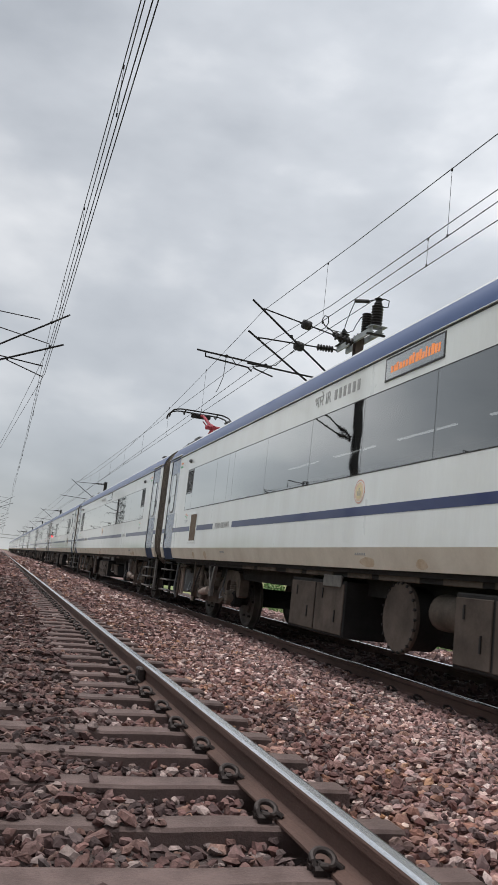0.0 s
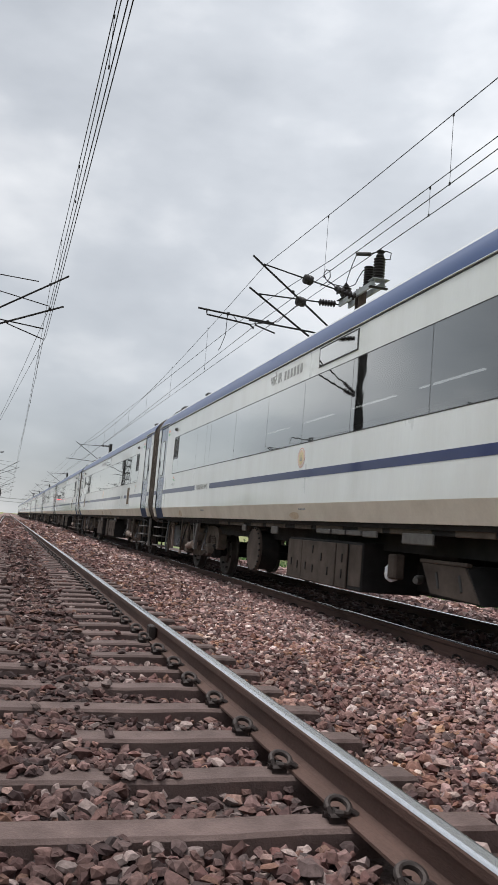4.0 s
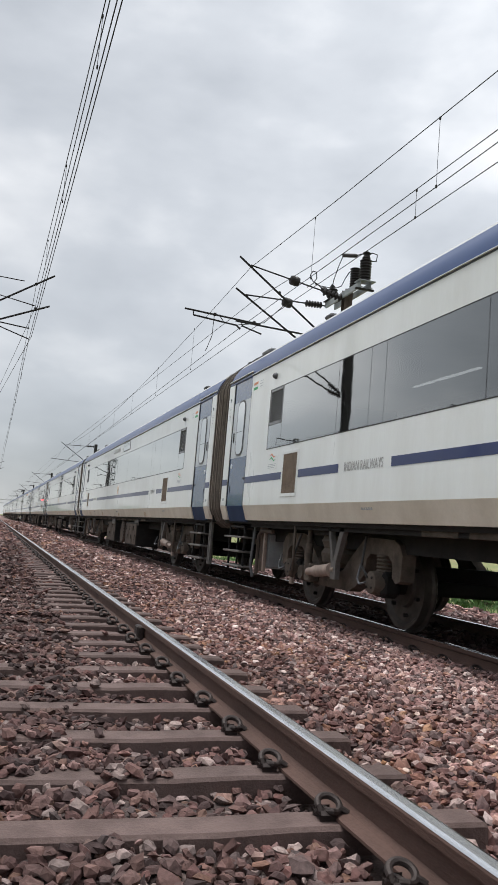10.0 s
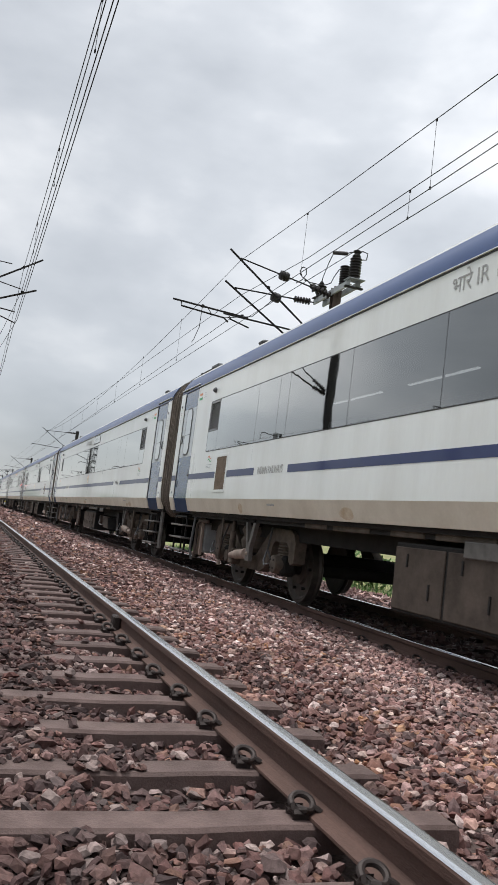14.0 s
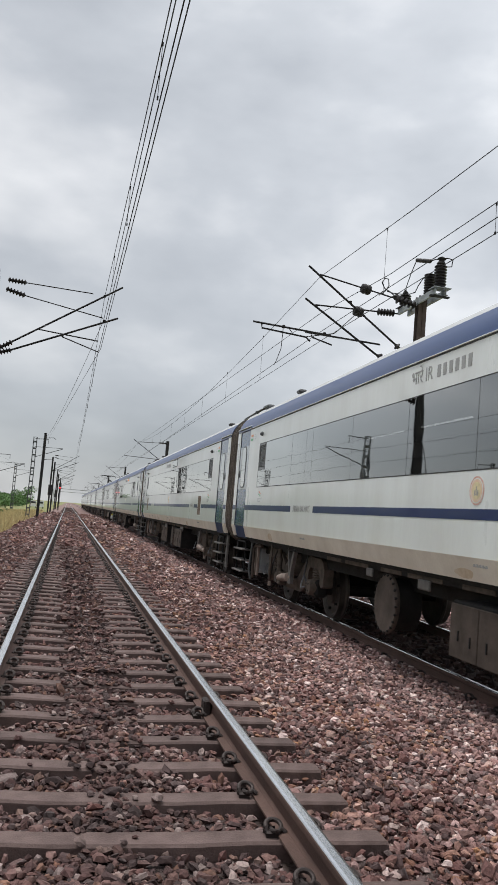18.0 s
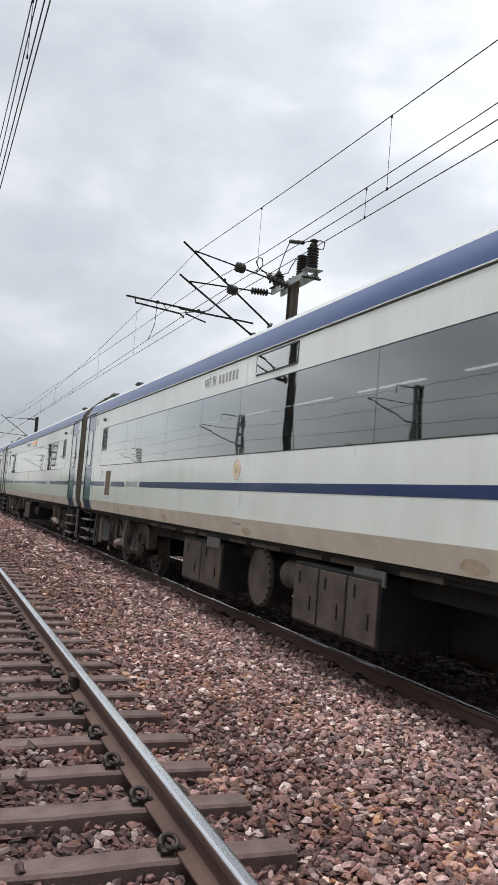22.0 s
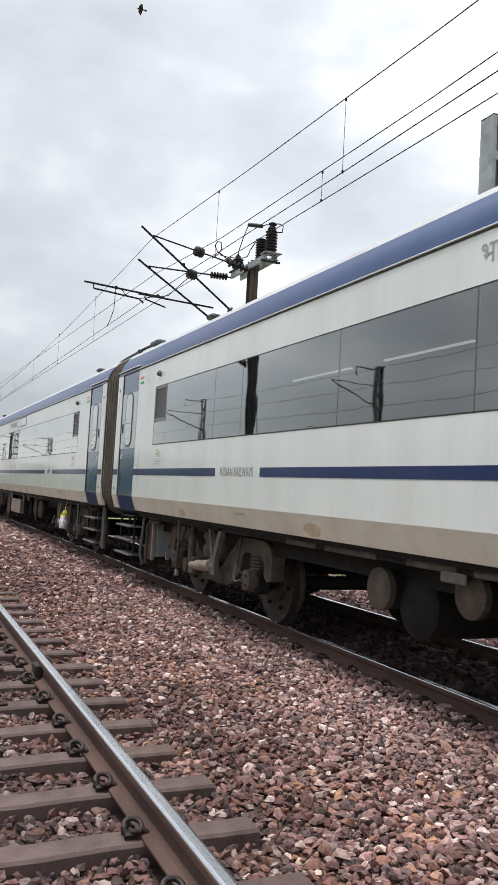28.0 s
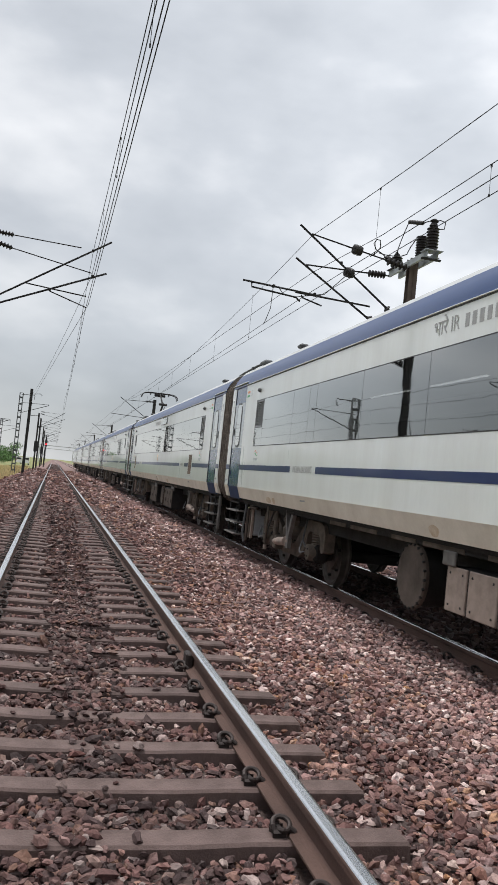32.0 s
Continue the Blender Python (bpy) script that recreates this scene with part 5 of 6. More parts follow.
        part("top_lip", Build().box(SIDE + 0.195, SIDE + 0.26, 7.78, 8.62, 0.79, 0.825, M_BROWNBOX, 0.008), tray)
        for dy in (7.86, 8.26):
            part("slot", Build().box(SIDE + 0.198, SIDE + 0.21, dy, dy + 0.035, 0.57, 0.72, M_TRIM, m=Matrix.Translation((0, dy, 0.64)) @ Matrix.Rotation(-0.35, 4, "X") @ Matrix.Translation((0, -dy, -0.64))), tray)
        part("relay_box", Build().box(SIDE + 0.22, SIDE + 0.34, 9.18, 9.36, 0.58, 0.84, M_BROWNBOX, 0.02), car, "small brown box on the sill")
        part("hanging_bag", lumpy(Build().turned([(0, 0.015), (0.15, 0.07), (0.4, 0.085), (0.65, 0.08), (0.85, 0.045), (1, 0.02)], (SIDE + 0.30, 9.42, 0.54), (SIDE + 0.30, 9.38, 0.76), M_BAGWHITE, 9), 0.02), car, "crumpled white bag")
        part("valve", Build().turned([(0, 0.03), (0.4, 0.05), (1, 0.035)], (SIDE + 0.25, 8.78, 0.60), (SIDE + 0.40, 8.92, 0.62), M_STEP, 10), car, "grey pipe valve")
        part("dark_panel", Build().prism([(6.25, 0.98), (6.55, 0.98), (6.40, 0.40), (6.15, 0.36)], "x", SIDE + 0.25, -0.9, M_UNDER), car)
        plates = ((8.24, 8.86, 0.95), (9.45, 9.80, 0.99), (9.85, 10.25, 1.0), (10.30, 10.70, 1.0), (10.75, 11.2, 1.0), (12.76, 13.05, 0.95), (14.4, 14.6, 0.96))
    elif gear == "single":
        add_case(car, 11.05, 12.58, 0.10, 0.36, 1)
        for y, r in ((10.28, 0.13), (9.96, 0.165)):
            part("motor_end", Build().turned([(0, r * 0.6), (0.3, r), (1, r)], (SIDE + 0.22, y, 0.72), (SIDE + 0.32, y, 0.72), M_BROWNBOX, 24).turned([(0, r * 0.93), (1, r * 0.93)], (SIDE + 0.31, y, 0.72), (-0.9, y, 0.72), M_UNDER, 20), car, "round dusty motor casing")
        for y, z, r in ((14.73, 0.80, 0.18), (13.56, 0.90, 0.17)):
            part("motor_end", Build().turned([(0, r * 0.7), (0.3, r), (1, r)], (SIDE + 0.22, y, z), (SIDE + 0.30, y, z), M_BOGIE, 24).turned([(0, r * 0.93), (1, r * 0.93)], (SIDE + 0.29, y, z), (-0.9, y, z), M_UNDER, 20), car, "round dusty motor casing")
        part("air_cylinder", Build().turned([(0, 0.12), (0.06, 0.27), (0.94, 0.27), (1, 0.12)], (SIDE + 0.34, 14.42, 0.70), (0.3, 14.42, 0.70), M_UNDER, 20), car, "dark air cylinder across the floor")
        plates = ((13.46, 13.74, 0.98), (11.0, 11.2, 0.94))
    else:
        part("disc_housing", MESH["disc_housing"], car, "round bolted brown housing", pose(0, 13.28, 0))
        case = part("equipment_case", Build().box(SIDE + 0.15, -0.7, 9.95, 12.44, 0.50, 0.92, M_UNDER, 0.015), car, "dark equipment case with bolted covers")
        for a, c in ((12.04, 12.42), (11.50, 12.0), (10.56, 11.46)):
            lid = part("bolted_cover", Build().box(SIDE + 0.13, SIDE + 0.155, a, c, 0.50, 0.92, M_DAMPER, 0.008), case, "dusty beige bolted cover")
            for k in range(max(2, int((c - a) / 0.22))):
                for z in (0.56, 0.86):
                    y = a + 0.07 + (c - a - 0.14) * k / max(1, int((c - a) / 0.22) - 1)
                    part("bolt", MESH["bolt"], lid, "", pose(SIDE + 0.125, y, z))
        for y, r in ((8.44, 0.21), (7.62, 0.24)):
            part("motor_end", Build().turned([(0, r * 0.85), (0.3, r), (1, r)], (SIDE + 0.22, y, 0.76), (SIDE + 0.3, y, 0.76), M_BROWNBOX, 24).turned([(0, r * 0.93), (1, r * 0.93)], (SIDE + 0.29, y, 0.76), (-0.9, y, 0.76), M_UNDER, 20), car, "round dusty motor casing")
        part("hanger_post", Build().tube([(SIDE + 0.2, 8.02, 1.05), (SIDE + 0.2, 8.02, 0.48)], 0.035, M_BOGIE, 8), car)
        part("hanger_post", Build().tube([(SIDE + 0.25, 9.16, 1.05), (SIDE + 0.25, 9.16, 0.55)], 0.05, M_UNDER, 8), car)
        part("drain_pipe", Build().tube([(SIDE + 0.22, 2.60, 1.09), (SIDE + 0.14, 2.42, 1.09), (SIDE + 0.13, 2.36, 1.03), (SIDE + 0.13, 2.35, 0.36)], 0.022, M_LOUVER, 8), car, "pale bent drain pipe")
        plates = ((9.8, 9.98, 0.90), (12.25, 12.5, 0.92), (8.9, 9.1, 0.94))
    for a, c, z in plates:
        part("hanger_plate", Build().box(SIDE + 0.11, SIDE + 0.14, a, c, z, 1.06, M_STEP, 0.01), car, "grey hanging plate")
    for o in set(car.children) - before:
        o.matrix_basis = Matrix.Translation((0, shift, 0)) @ o.matrix_basis
    for y in (BOGIE_V, P - BOGIE_V):
        add_bogie(car, y, 1 if y < P / 2 else -1)
    part("gangway_bellows", MESH["bellows"], car, "brown ribbed gangway bellows")
    # low roof gear
    for y, l in ((1.0, 1.5), (P - 2.4, 1.3)):
        part("roof_box", Build().box(-0.7, 0.7, y, y + l, 4.06, 4.14, M_ROOF, 0.03), car)
    part("jumper_hose", Build().tube([(-1.02, 1.9, 4.055), (-1.02, 1.3, 4.075), (-1.02, 0.6, 4.085), (-1.02, 0.1, 4.10), (-1.02, -0.40, 4.09)], [0.018, 0.022, 0.026, 0.026, 0.024], M_TRIM, 8), car, "black hose over the coach end")
    part("hose_box", Build().box(-1.10, -0.92, -0.86, -0.42, 4.05, 4.13, M_LOUVER, 0.025), car, "grey hose coupling box")
    part("hose_clamp", Build().box(-1.06, -0.98, 0.42, 0.52, 4.05, 4.12, M_TRIM, 0.01), car)
    part("roof_vent", Build().box(-1.12, -0.95, 3.4, 3.62, 4.03, 4.11, M_TRIM, 0.03), car)
    part("roof_vent", Build().box(-1.12, -0.95, P - 3.5, P - 3.28, 4.03, 4.11, M_TRIM, 0.03), car)
    return car


def lumpy(b, amount):
    """Crumples what was built."""
    b.v = [tuple(c + amount * noise.noise((p[0] * 19 + 7 * k, p[1] * 19, p[2] * 19)) for k, c in enumerate(p)) for p in b.v]
    return b


def add_case(car, a, c, x, z0, n):
    """An equipment case with n lids and their latches."""
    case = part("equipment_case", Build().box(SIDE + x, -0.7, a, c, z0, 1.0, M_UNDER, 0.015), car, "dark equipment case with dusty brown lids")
    step = (c - a) / n
    for k in range(n):
        lid = Build().box(SIDE + x - 0.014, SIDE + x + 0.002, a + k * step + 0.02, a + (k + 1) * step - 0.02, z0 + 0.03, 0.96, M_BROWNBOX, 0.008)
        lid.box(SIDE + x - 0.026, SIDE + x - 0.013, a + (k + 0.25) * step, a + (k + 0.25) * step + 0.02, z0 + 0.16, z0 + 0.30, M_UNDER)
        lid.box(SIDE + x - 0.026, SIDE + x - 0.013, a + (k + 0.7) * step, a + (k + 0.7) * step + 0.02, 0.78, 0.9, M_UNDER)
        part("case_lid", lid, case)


def band_rim(P):
    b = Build()
    b.box(SIDE - 0.002, SIDE + 0.02, 2.676, P - 2.676, WZ0, WZ0 + 0.011, M_TRIM).box(SIDE - 0.002, SIDE + 0.02, 2.676, P - 2.676, WZ1 - 0.011, WZ1, M_TRIM)
    b.box(SIDE - 0.002, SIDE + 0.02, 2.676, 2.687, WZ0, WZ1, M_TRIM).box(SIDE - 0.002, SIDE + 0.02, P - 2.687, P - 2.676, WZ0, WZ1, M_TRIM)
    return b


M_PANE = M_DGLASS


def pane(y0, y1, z0, z1):
    """One sheet of glass held by a thin dark rim."""
    b = Build().add([(SIDE - 0.001, y0, z0), (SIDE - 0.001, y1, z0), (SIDE - 0.001, y1, z1), (SIDE - 0.001, y0, z1)], [(0, 3, 2, 1)], M_GLASS)
    b.keep = True
    r = 0.010
    for a, c, e, g in ((y0, y1, z0, z0 + r), (y0, y1, z1 - r, z1), (y0, y0 + r, z0, z1), (y1 - r, y1, z0, z1)):
        b.box(SIDE + 0.001, SIDE + 0.012, a, c, e, g, M_TRIM)
    return b


make_shared()
coach_h = make_coach(True, False, "white coach with blue stripe, tinted windows and vent hatches")
coach_f = make_coach(True, True, "white coach with vent hatches and lit orange display", "filters", 0.24)
coach_n = make_coach(False, False, "white train coach with blue stripe and tinted window band", "slanted")
coach_l = make_coach(False, True, "white train coach with a lit orange destination display", "single")
coach_s = make_coach(False, False, "white train coach with bolted beige covers below the floor", "bolted", 0.38)
coach_g = make_coach(True, False, "white coach with blue stripe, vent hatches and brown cases below", "filters", 0.43)
PLAN = {-1: coach_h, 0: coach_f, 1: coach_n, 2: coach_h, 3: coach_g, 4: coach_n, 5: coach_g, 6: coach_l, 7: coach_s, 8: coach_h, 9: coach_n, 10: coach_h, 11: coach_g, 12: coach_n, 13: coach_h}
COACHES, used = {}, set()
for j, base in PLAN.items():
    home = pose(TRACK2_X, GANG0 + (j - 1) * PITCH, TRACK2_Z)
    if base in used:
        COACHES[j] = copy_thing(base, home)
    else:
        base.matrix_basis = home
        COACHES[j] = base
        used.add(base)


def add_pantograph(car, y, z_head, paint, colour):
    """A raised single-arm pantograph on the roof; y is its foot in the coach."""
    b = Build()
    b.box(-0.55, 0.55, y - 0.5, y + 0.5, 4.22, 4.28, paint, 0.02)
    for sx in (-0.5, 0.5):
        for dy in (-0.45, 0.45):
            b.turned([(0, 0.07), (0.2, 0.09), (0.3, 0.05), (0.5, 0.09), (0.6, 0.05), (0.8, 0.09), (1, 0.06)], (sx, y + dy, 4.06), (sx, y + dy, 4.22), M_INSUL, 12)
    base = part("pantograph_base", b, car, f"{colour} pantograph base on brown insulators")
    knee, hy = (0, y - 1.05, 4.97), y + 0.85
    part("lower_arm", Build().tube([(0, y + 0.45, 4.29), (0, y - 0.7, 4.80), knee], [0.065, 0.055, 0.05], paint, 10), base, f"{colour} lower arm")
    part("knee_joint", Build().turned([(0, 0.065), (1, 0.065)], (-0.2, knee[1] + 0.1, knee[2]), (0.22, knee[1] + 0.1, knee[2]), paint, 12), base)
    part("upper_arm", Build().tube([(0, knee[1] - 0.12, knee[2] - 0.02), (0, knee[1] + 0.5, knee[2] + 0.16), (0, hy - 0.5, z_head - 0.18), (0, hy - 0.1, z_head - 0.10)], [0.055, 0.05, 0.04, 0.036], paint, 10), base, f"thick {colour} upper arm")
    part("guide_rod", Build().tube([(0.06, knee[1] + 0.45, knee[2] - 0.02), (0.06, hy - 0.25, z_head - 0.30)], 0.018, paint, 6), base, f"thin {colour} guide rod")
    part("control_rod", Build().tube([(0.1, y + 0.3, 4.30), (0.1, y - 0.65, 4.66), (0.1, knee[1] + 0.1, knee[2] - 0.1)], 0.02, M_TUBE, 6), base)
    part("head_hinge", Build().box(-0.30, 0.30, hy - 0.2, hy - 0.04, z_head - 0.20, z_head - 0.06, M_TUBE, 0.03), base)
    for dy in (-0.20, 0.20):
        line = [(-0.98, hy + dy, z_head - 0.30), (-0.96, hy + dy, z_head - 0.17), (-0.86, hy + dy, z_head - 0.06), (-0.68, hy + dy, z_head - 0.01), (-0.5, hy + dy, z_head), (0.5, hy + dy, z_head), (0.68, hy + dy, z_head - 0.01), (0.86, hy + dy, z_head - 0.06), (0.96, hy + dy, z_head - 0.17), (0.98, hy + dy, z_head - 0.30)]
        part("contact_strip", Build().tube(line, 0.022, M_TUBE, 8), base, "dark curved contact strip")
    for sx in (-0.5, 0.5):
        part("head_spring", Build().tube([(sx, hy - 0.2, z_head - 0.02), (sx, hy, z_head - 0.12), (sx, hy + 0.2, z_head - 0.02)], 0.022, M_TUBE, 6), base)


add_pantograph(COACHES[1], 3.4, 5.70, M_RED, "dark red")
add_pantograph(COACHES[9], 2.6, 5.70, M_MAST, "dark grey")
# a knotted plastic sack on the bogie of the eighth coach
b = Build()
for lo, hi, mt in ((0.0, 0.66, M_BAGWHITE), (0.64, 1.0, M_BAGYELLOW)):
    prof = [(w, 0.105 * (1 - 0.25 * w) * math.sin(math.pi * min(0.97, 0.16 + 0.80 * w)) ** 0.45) for w in np.linspace(lo, hi, 8)]
    b.turned(prof, (SIDE + 0.07, 3.90, 0.50), (SIDE + 0.10, 3.98, 0.90), mt, 16)
lumpy(b, 0.035)
b.tube([(SIDE + 0.10, 3.98, 0.88), (SIDE + 0.12, 3.99, 1.02), (SIDE + 0.15, 3.99, 1.10)], 0.008, M_BAGWHITE, 6)
part("hanging_sack", b, COACHES[7], "white and yellow plastic sack tied below the side")

# ---------------------------------------------------------------- overhead line equipment


def insulator(b, p0, p1, r=0.085, discs=5, material=None):
    """A string of porcelain sheds."""
    prof = [(0, 0.03)]
    for k in range(discs):
        a = (k + 0.2) / discs
        prof += [(a, 0.035), (a + 0.25 / discs, r), (a + 0.45 / discs, r * 0.95), (a + 0.6 / discs, 0.04)]
    prof.append((1, 0.03))
    return b.turned(prof, p0, p1, material or M_INSUL, 14)


def clamp(b, p, s=0.05):
    return b.box(p[0] - s, p[0] + s, p[1] - s, p[1] + s, p[2] - s, p[2] + s, M_TUBE, 0.015)


def steel_mast(x, y, top, label, w=0.15, base=-0.9, group="dark masts beside the empty track", material=None):
    """A rolled H-section mast on a concrete foot."""
    mast = thing("overhead_mast", label, "mast", pose(x, y, 0), group)
    q = material or M_MAST
    b = Build()
    b.box(-w / 2, w / 2, -w / 2, -w / 2 + 0.014, base, top, q).box(-w / 2, w / 2, w / 2 - 0.014, w / 2, base, top, q).box(-0.006, 0.006, -w / 2, w / 2, base, top, q)
    part("post", b, mast)
    part("foot", Build().box(-0.3, 0.3, -0.3, 0.3, base - 0.4, base + 0.15, M_HAZE, 0.03), mast, "pale concrete foot")
    return mast


def lattice_mast(x, y, top, label, w=0.42, d=0.3, base=-1.0, group="pale lattice masts", material=None):
    """Two channel legs joined by batten plates."""
    material = material or M_GALV
    mast = thing("lattice_mast", label, "mast", pose(x, y, 0), group)
    for s in (-1, 1):
        part("leg", Build().prism([(s * w / 2, -d / 2), (s * w / 2, d / 2), (s * (w / 2 - 0.07), d / 2), (s * (w / 2 - 0.07), d / 2 - 0.012), (s * (w / 2 - 0.012), d / 2 - 0.012), (s * (w / 2 - 0.012), -d / 2 + 0.012), (s * (w / 2 - 0.07), -d / 2 + 0.012), (s * (w / 2 - 0.07), -d / 2)], "z", base, top, material), mast)
    z, k = base + 0.3, 0
    while z < top - 0.1:
        for yy in (-d / 2 - 0.006, d / 2 - 0.004):
            part("batten", Build().box(-w / 2, w / 2, yy, yy + 0.01, z, z + 0.14, material), mast)
        z += 0.62
    part("cap", Build().box(-w / 2, w / 2, -d / 2, d / 2, top - 0.02, top, material), mast)
    return mast


# the double cantilever over the train
CY = 13.6
post = steel_mast(7.11, CY + 0.1, 6.85, "brown steel mast behind the train carrying insulators", 0.20, group="masts behind the train", material=M_BROWNMAST)


def barrel(p0, p1, r, discs):
    """A thick insulator with close-set sheds."""
    prof = [(0, r * 0.5)]
    for k in range(discs):
        prof += [((k + 0.15) / discs, r * 0.78), ((k + 0.45) / discs, r), ((k + 0.6) / discs, r), ((k + 0.85) / discs, r * 0.78)]
    return Build().turned(prof + [(1, r * 0.45)], p0, p1, M_INSUL, 16)


# two channels run along the track through the mast's head
for dx in (-0.14, 0.11):
    part("bracket_channel", Build().prism([(dx, 6.64), (dx + 0.05, 6.64), (dx + 0.05, 6.652), (dx + 0.012, 6.652), (dx + 0.012, 6.768), (dx + 0.05, 6.768), (dx + 0.05, 6.78), (dx, 6.78)], "y", -1.05, 1.05, M_GALV), post, "pale steel channel")
part("end_plate", Build().box(-0.20, 0.22, -1.10, -0.80, 6.78, 6.80, M_GALV, 0.004), post, "pale steel plate")
part("end_plate", Build().box(-0.22, 0.24, -0.98, -0.90, 6.60, 6.64, M_MAST, 0.006), post)
part("end_plate", Build().box(-0.20, 0.20, 0.75, 1.05, 6.78, 6.80, M_MAST, 0.004), post)
part("post_insulator", barrel((0.02, -0.90, 6.80), (0.02, -0.90, 7.34), 0.14, 8), post, "dark ribbed post insulator")
part("post_insulator", barrel((0.0, -0.40, 6.80), (0.0, -0.40, 7.28), 0.13, 8), post, "dark ribbed post insulator")
part("post_insulator", barrel((-0.02, 0.90, 6.80), (-0.02, 0.90, 7.12), 0.135, 5), post, "dark ribbed post insulator")
part("terminal_cap", Build().turned([(0, 0.07), (0.25, 0.10), (0.6, 0.06), (0.8, 0.10), (1, 0.03)], (0.02, -0.90, 7.32), (0.04, -0.90, 7.54), M_TUBE, 12), post)
part("terminal_cap", Build().turned([(0, 0.06), (0.5, 0.07), (1, 0.02)], (-0.02, 0.90, 7.10), (-0.04, 0.90, 7.24), M_TUBE, 10), post)
part("rod_insulator", insulator(Build(), (-0.60, 0.1, 6.79), (-0.30, 0.5, 6.86), 0.075, 4), post)
part("surge_rod", insulator(Build(), (-0.06, 0.28, 7.80), (-0.06, -0.52, 7.54), 0.05, 8), post, "slim ribbed surge rod")
for line in ([(0.04, -0.90, 7.50), (0.18, -0.9, 7.53), (0.30, -0.9, 7.51), (0.28, -0.9, 7.35), (0.12, -0.9, 7.32)],
             [(-0.06, -0.52, 7.54), (-0.03, -0.7, 7.53), (0.02, -0.88, 7.48)],
             [(-0.06, 0.28, 7.80), (-0.08, 0.50, 7.56), (-0.08, 0.75, 7.28), (-0.04, 0.88, 7.18)],
             [(0.0, -0.40, 7.26), (-0.08, -0.2, 7.22), (-0.10, 0.0, 7.10), (-0.08, 0.2, 7.0), (-0.05, 0.6, 7.06), (-0.04, 0.88, 7.16)],
             [(-0.93, 0, 7.16), (-0.99, 0, 7.05), (-0.92, 0, 6.92), (-0.78, 0, 6.86), (-0.60, 0.1, 6.79)],
             [(-0.93, 0, 7.16), (-0.84, 0, 7.15), (-0.82, 0, 7.00), (-0.90, 0, 6.86), (-1.05, 0, 6.74)],
             [(-0.85, 0, 6.86), (-0.62, 0.2, 6.90), (-0.3, 0.5, 7.0), (-0.04, 0.88, 7.14)]):
    part("jumper_cable", Build().tube(line, 0.012, M_WIRE, 6), post, "black looped jumper wire")


def bar(p, q, r=0.025):
    return Build().tube([p, q], r, M_TUBE, 8)


can = thing("cantilever", "dark tubular cantilever arms with insulators over the train", "cantilever", pose(0, CY, 0), "cantilevers")
part("bracket_tube", bar((4.32, 0, 7.15), (6.56, 0, 5.58), 0.025), can)
part("bracket_tube", bar((4.39, 0.35, 6.50), (6.24, 0.35, 5.38), 0.025), can)
part("stay_tube", bar((4.60, 0, 6.99), (6.55, 0.05, 6.69), 0.018), can)
part("stay_tube", bar((4.66, 0.35, 6.38), (6.64, 0.3, 6.43), 0.018), can)
for c, n in (((5.71, 0.02, 6.81), 1), ((5.68, 0.35, 6.36), 1)):
    g = Build().turned([(0, 0.03), (0.1, 0.10), (0.35, 0.12), (0.5, 0.105), (0.6, 0.12), (0.9, 0.10), (1, 0.03)], (c[0] - 0.13, c[1], c[2] + 0.02), (c[0] + 0.13, c[1], c[2] - 0.02), M_INSUL, 18)
    part("disc_insulator", g, can, "round brown disc insulator")
part("rod_insulator", insulator(Build(), (6.12, 0.3, 6.41), (6.55, 0.3, 6.43), 0.085, 6), can, "grey ribbed rod insulator")
part("rod_insulator", insulator(Build(), (6.45, 0.05, 6.70), (6.95, 0.05, 6.60), 0.10, 5), can, "dark ribbed rod insulator")
part("rod_insulator", insulator(Build(), (6.50, 0, 5.62), (6.95, 0.05, 5.30), 0.085, 5), can)
part("rod_insulator", insulator(Build(), (6.20, 0.35, 5.41), (6.95, 0.15, 5.0), 0.085, 5), can)
part("steady_tube", bar((3.15, 0, 5.72), (4.95, 0, 5.63), 0.022), can)
part("steady_tube", bar((4.45, 0.35, 5.72), (6.26, 0.35, 5.66), 0.022), can)
part("register_arm", Build().tube([(3.35, 0, 5.70), (3.36, 0, 5.60), (4.38, 0, 5.52), (4.48, 0, 5.44)], 0.020, M_TUBE, 6), can)
part("register_arm", Build().tube([(4.60, 0.35, 5.68), (4.62, 0.35, 5.62), (5.1, 0.35, 5.50)], 0.018, M_TUBE, 6), can)
for p in ((4.62, 0, 6.96), (4.66, 0.35, 6.36), (5.35, 0, 6.45), (3.85, 0, 5.69), (4.80, 0, 5.65)):
    part("clamp", clamp(Build(), p, 0.035), can)
b = Build()
b.tube([(3.84, 0, 5.66), (3.83, 0, 5.2), (3.74, 0, 4.9), (3.70, 0, 4.82)], 0.008, M_WIRE, 5)
part("jumper_cable", b, can)
b = Build()
b.tube([(3.95, 0, 5.70), (4.1, 0.1, 5.58), (4.4, 0.15, 5.56), (5.1, 0.2, 5.74), (5.6, 0.2, 6.28)], 0.010, M_WIRE, 5)
part("jumper_cable", b, can)

# the cantilever over the empty track
LY = 18.3


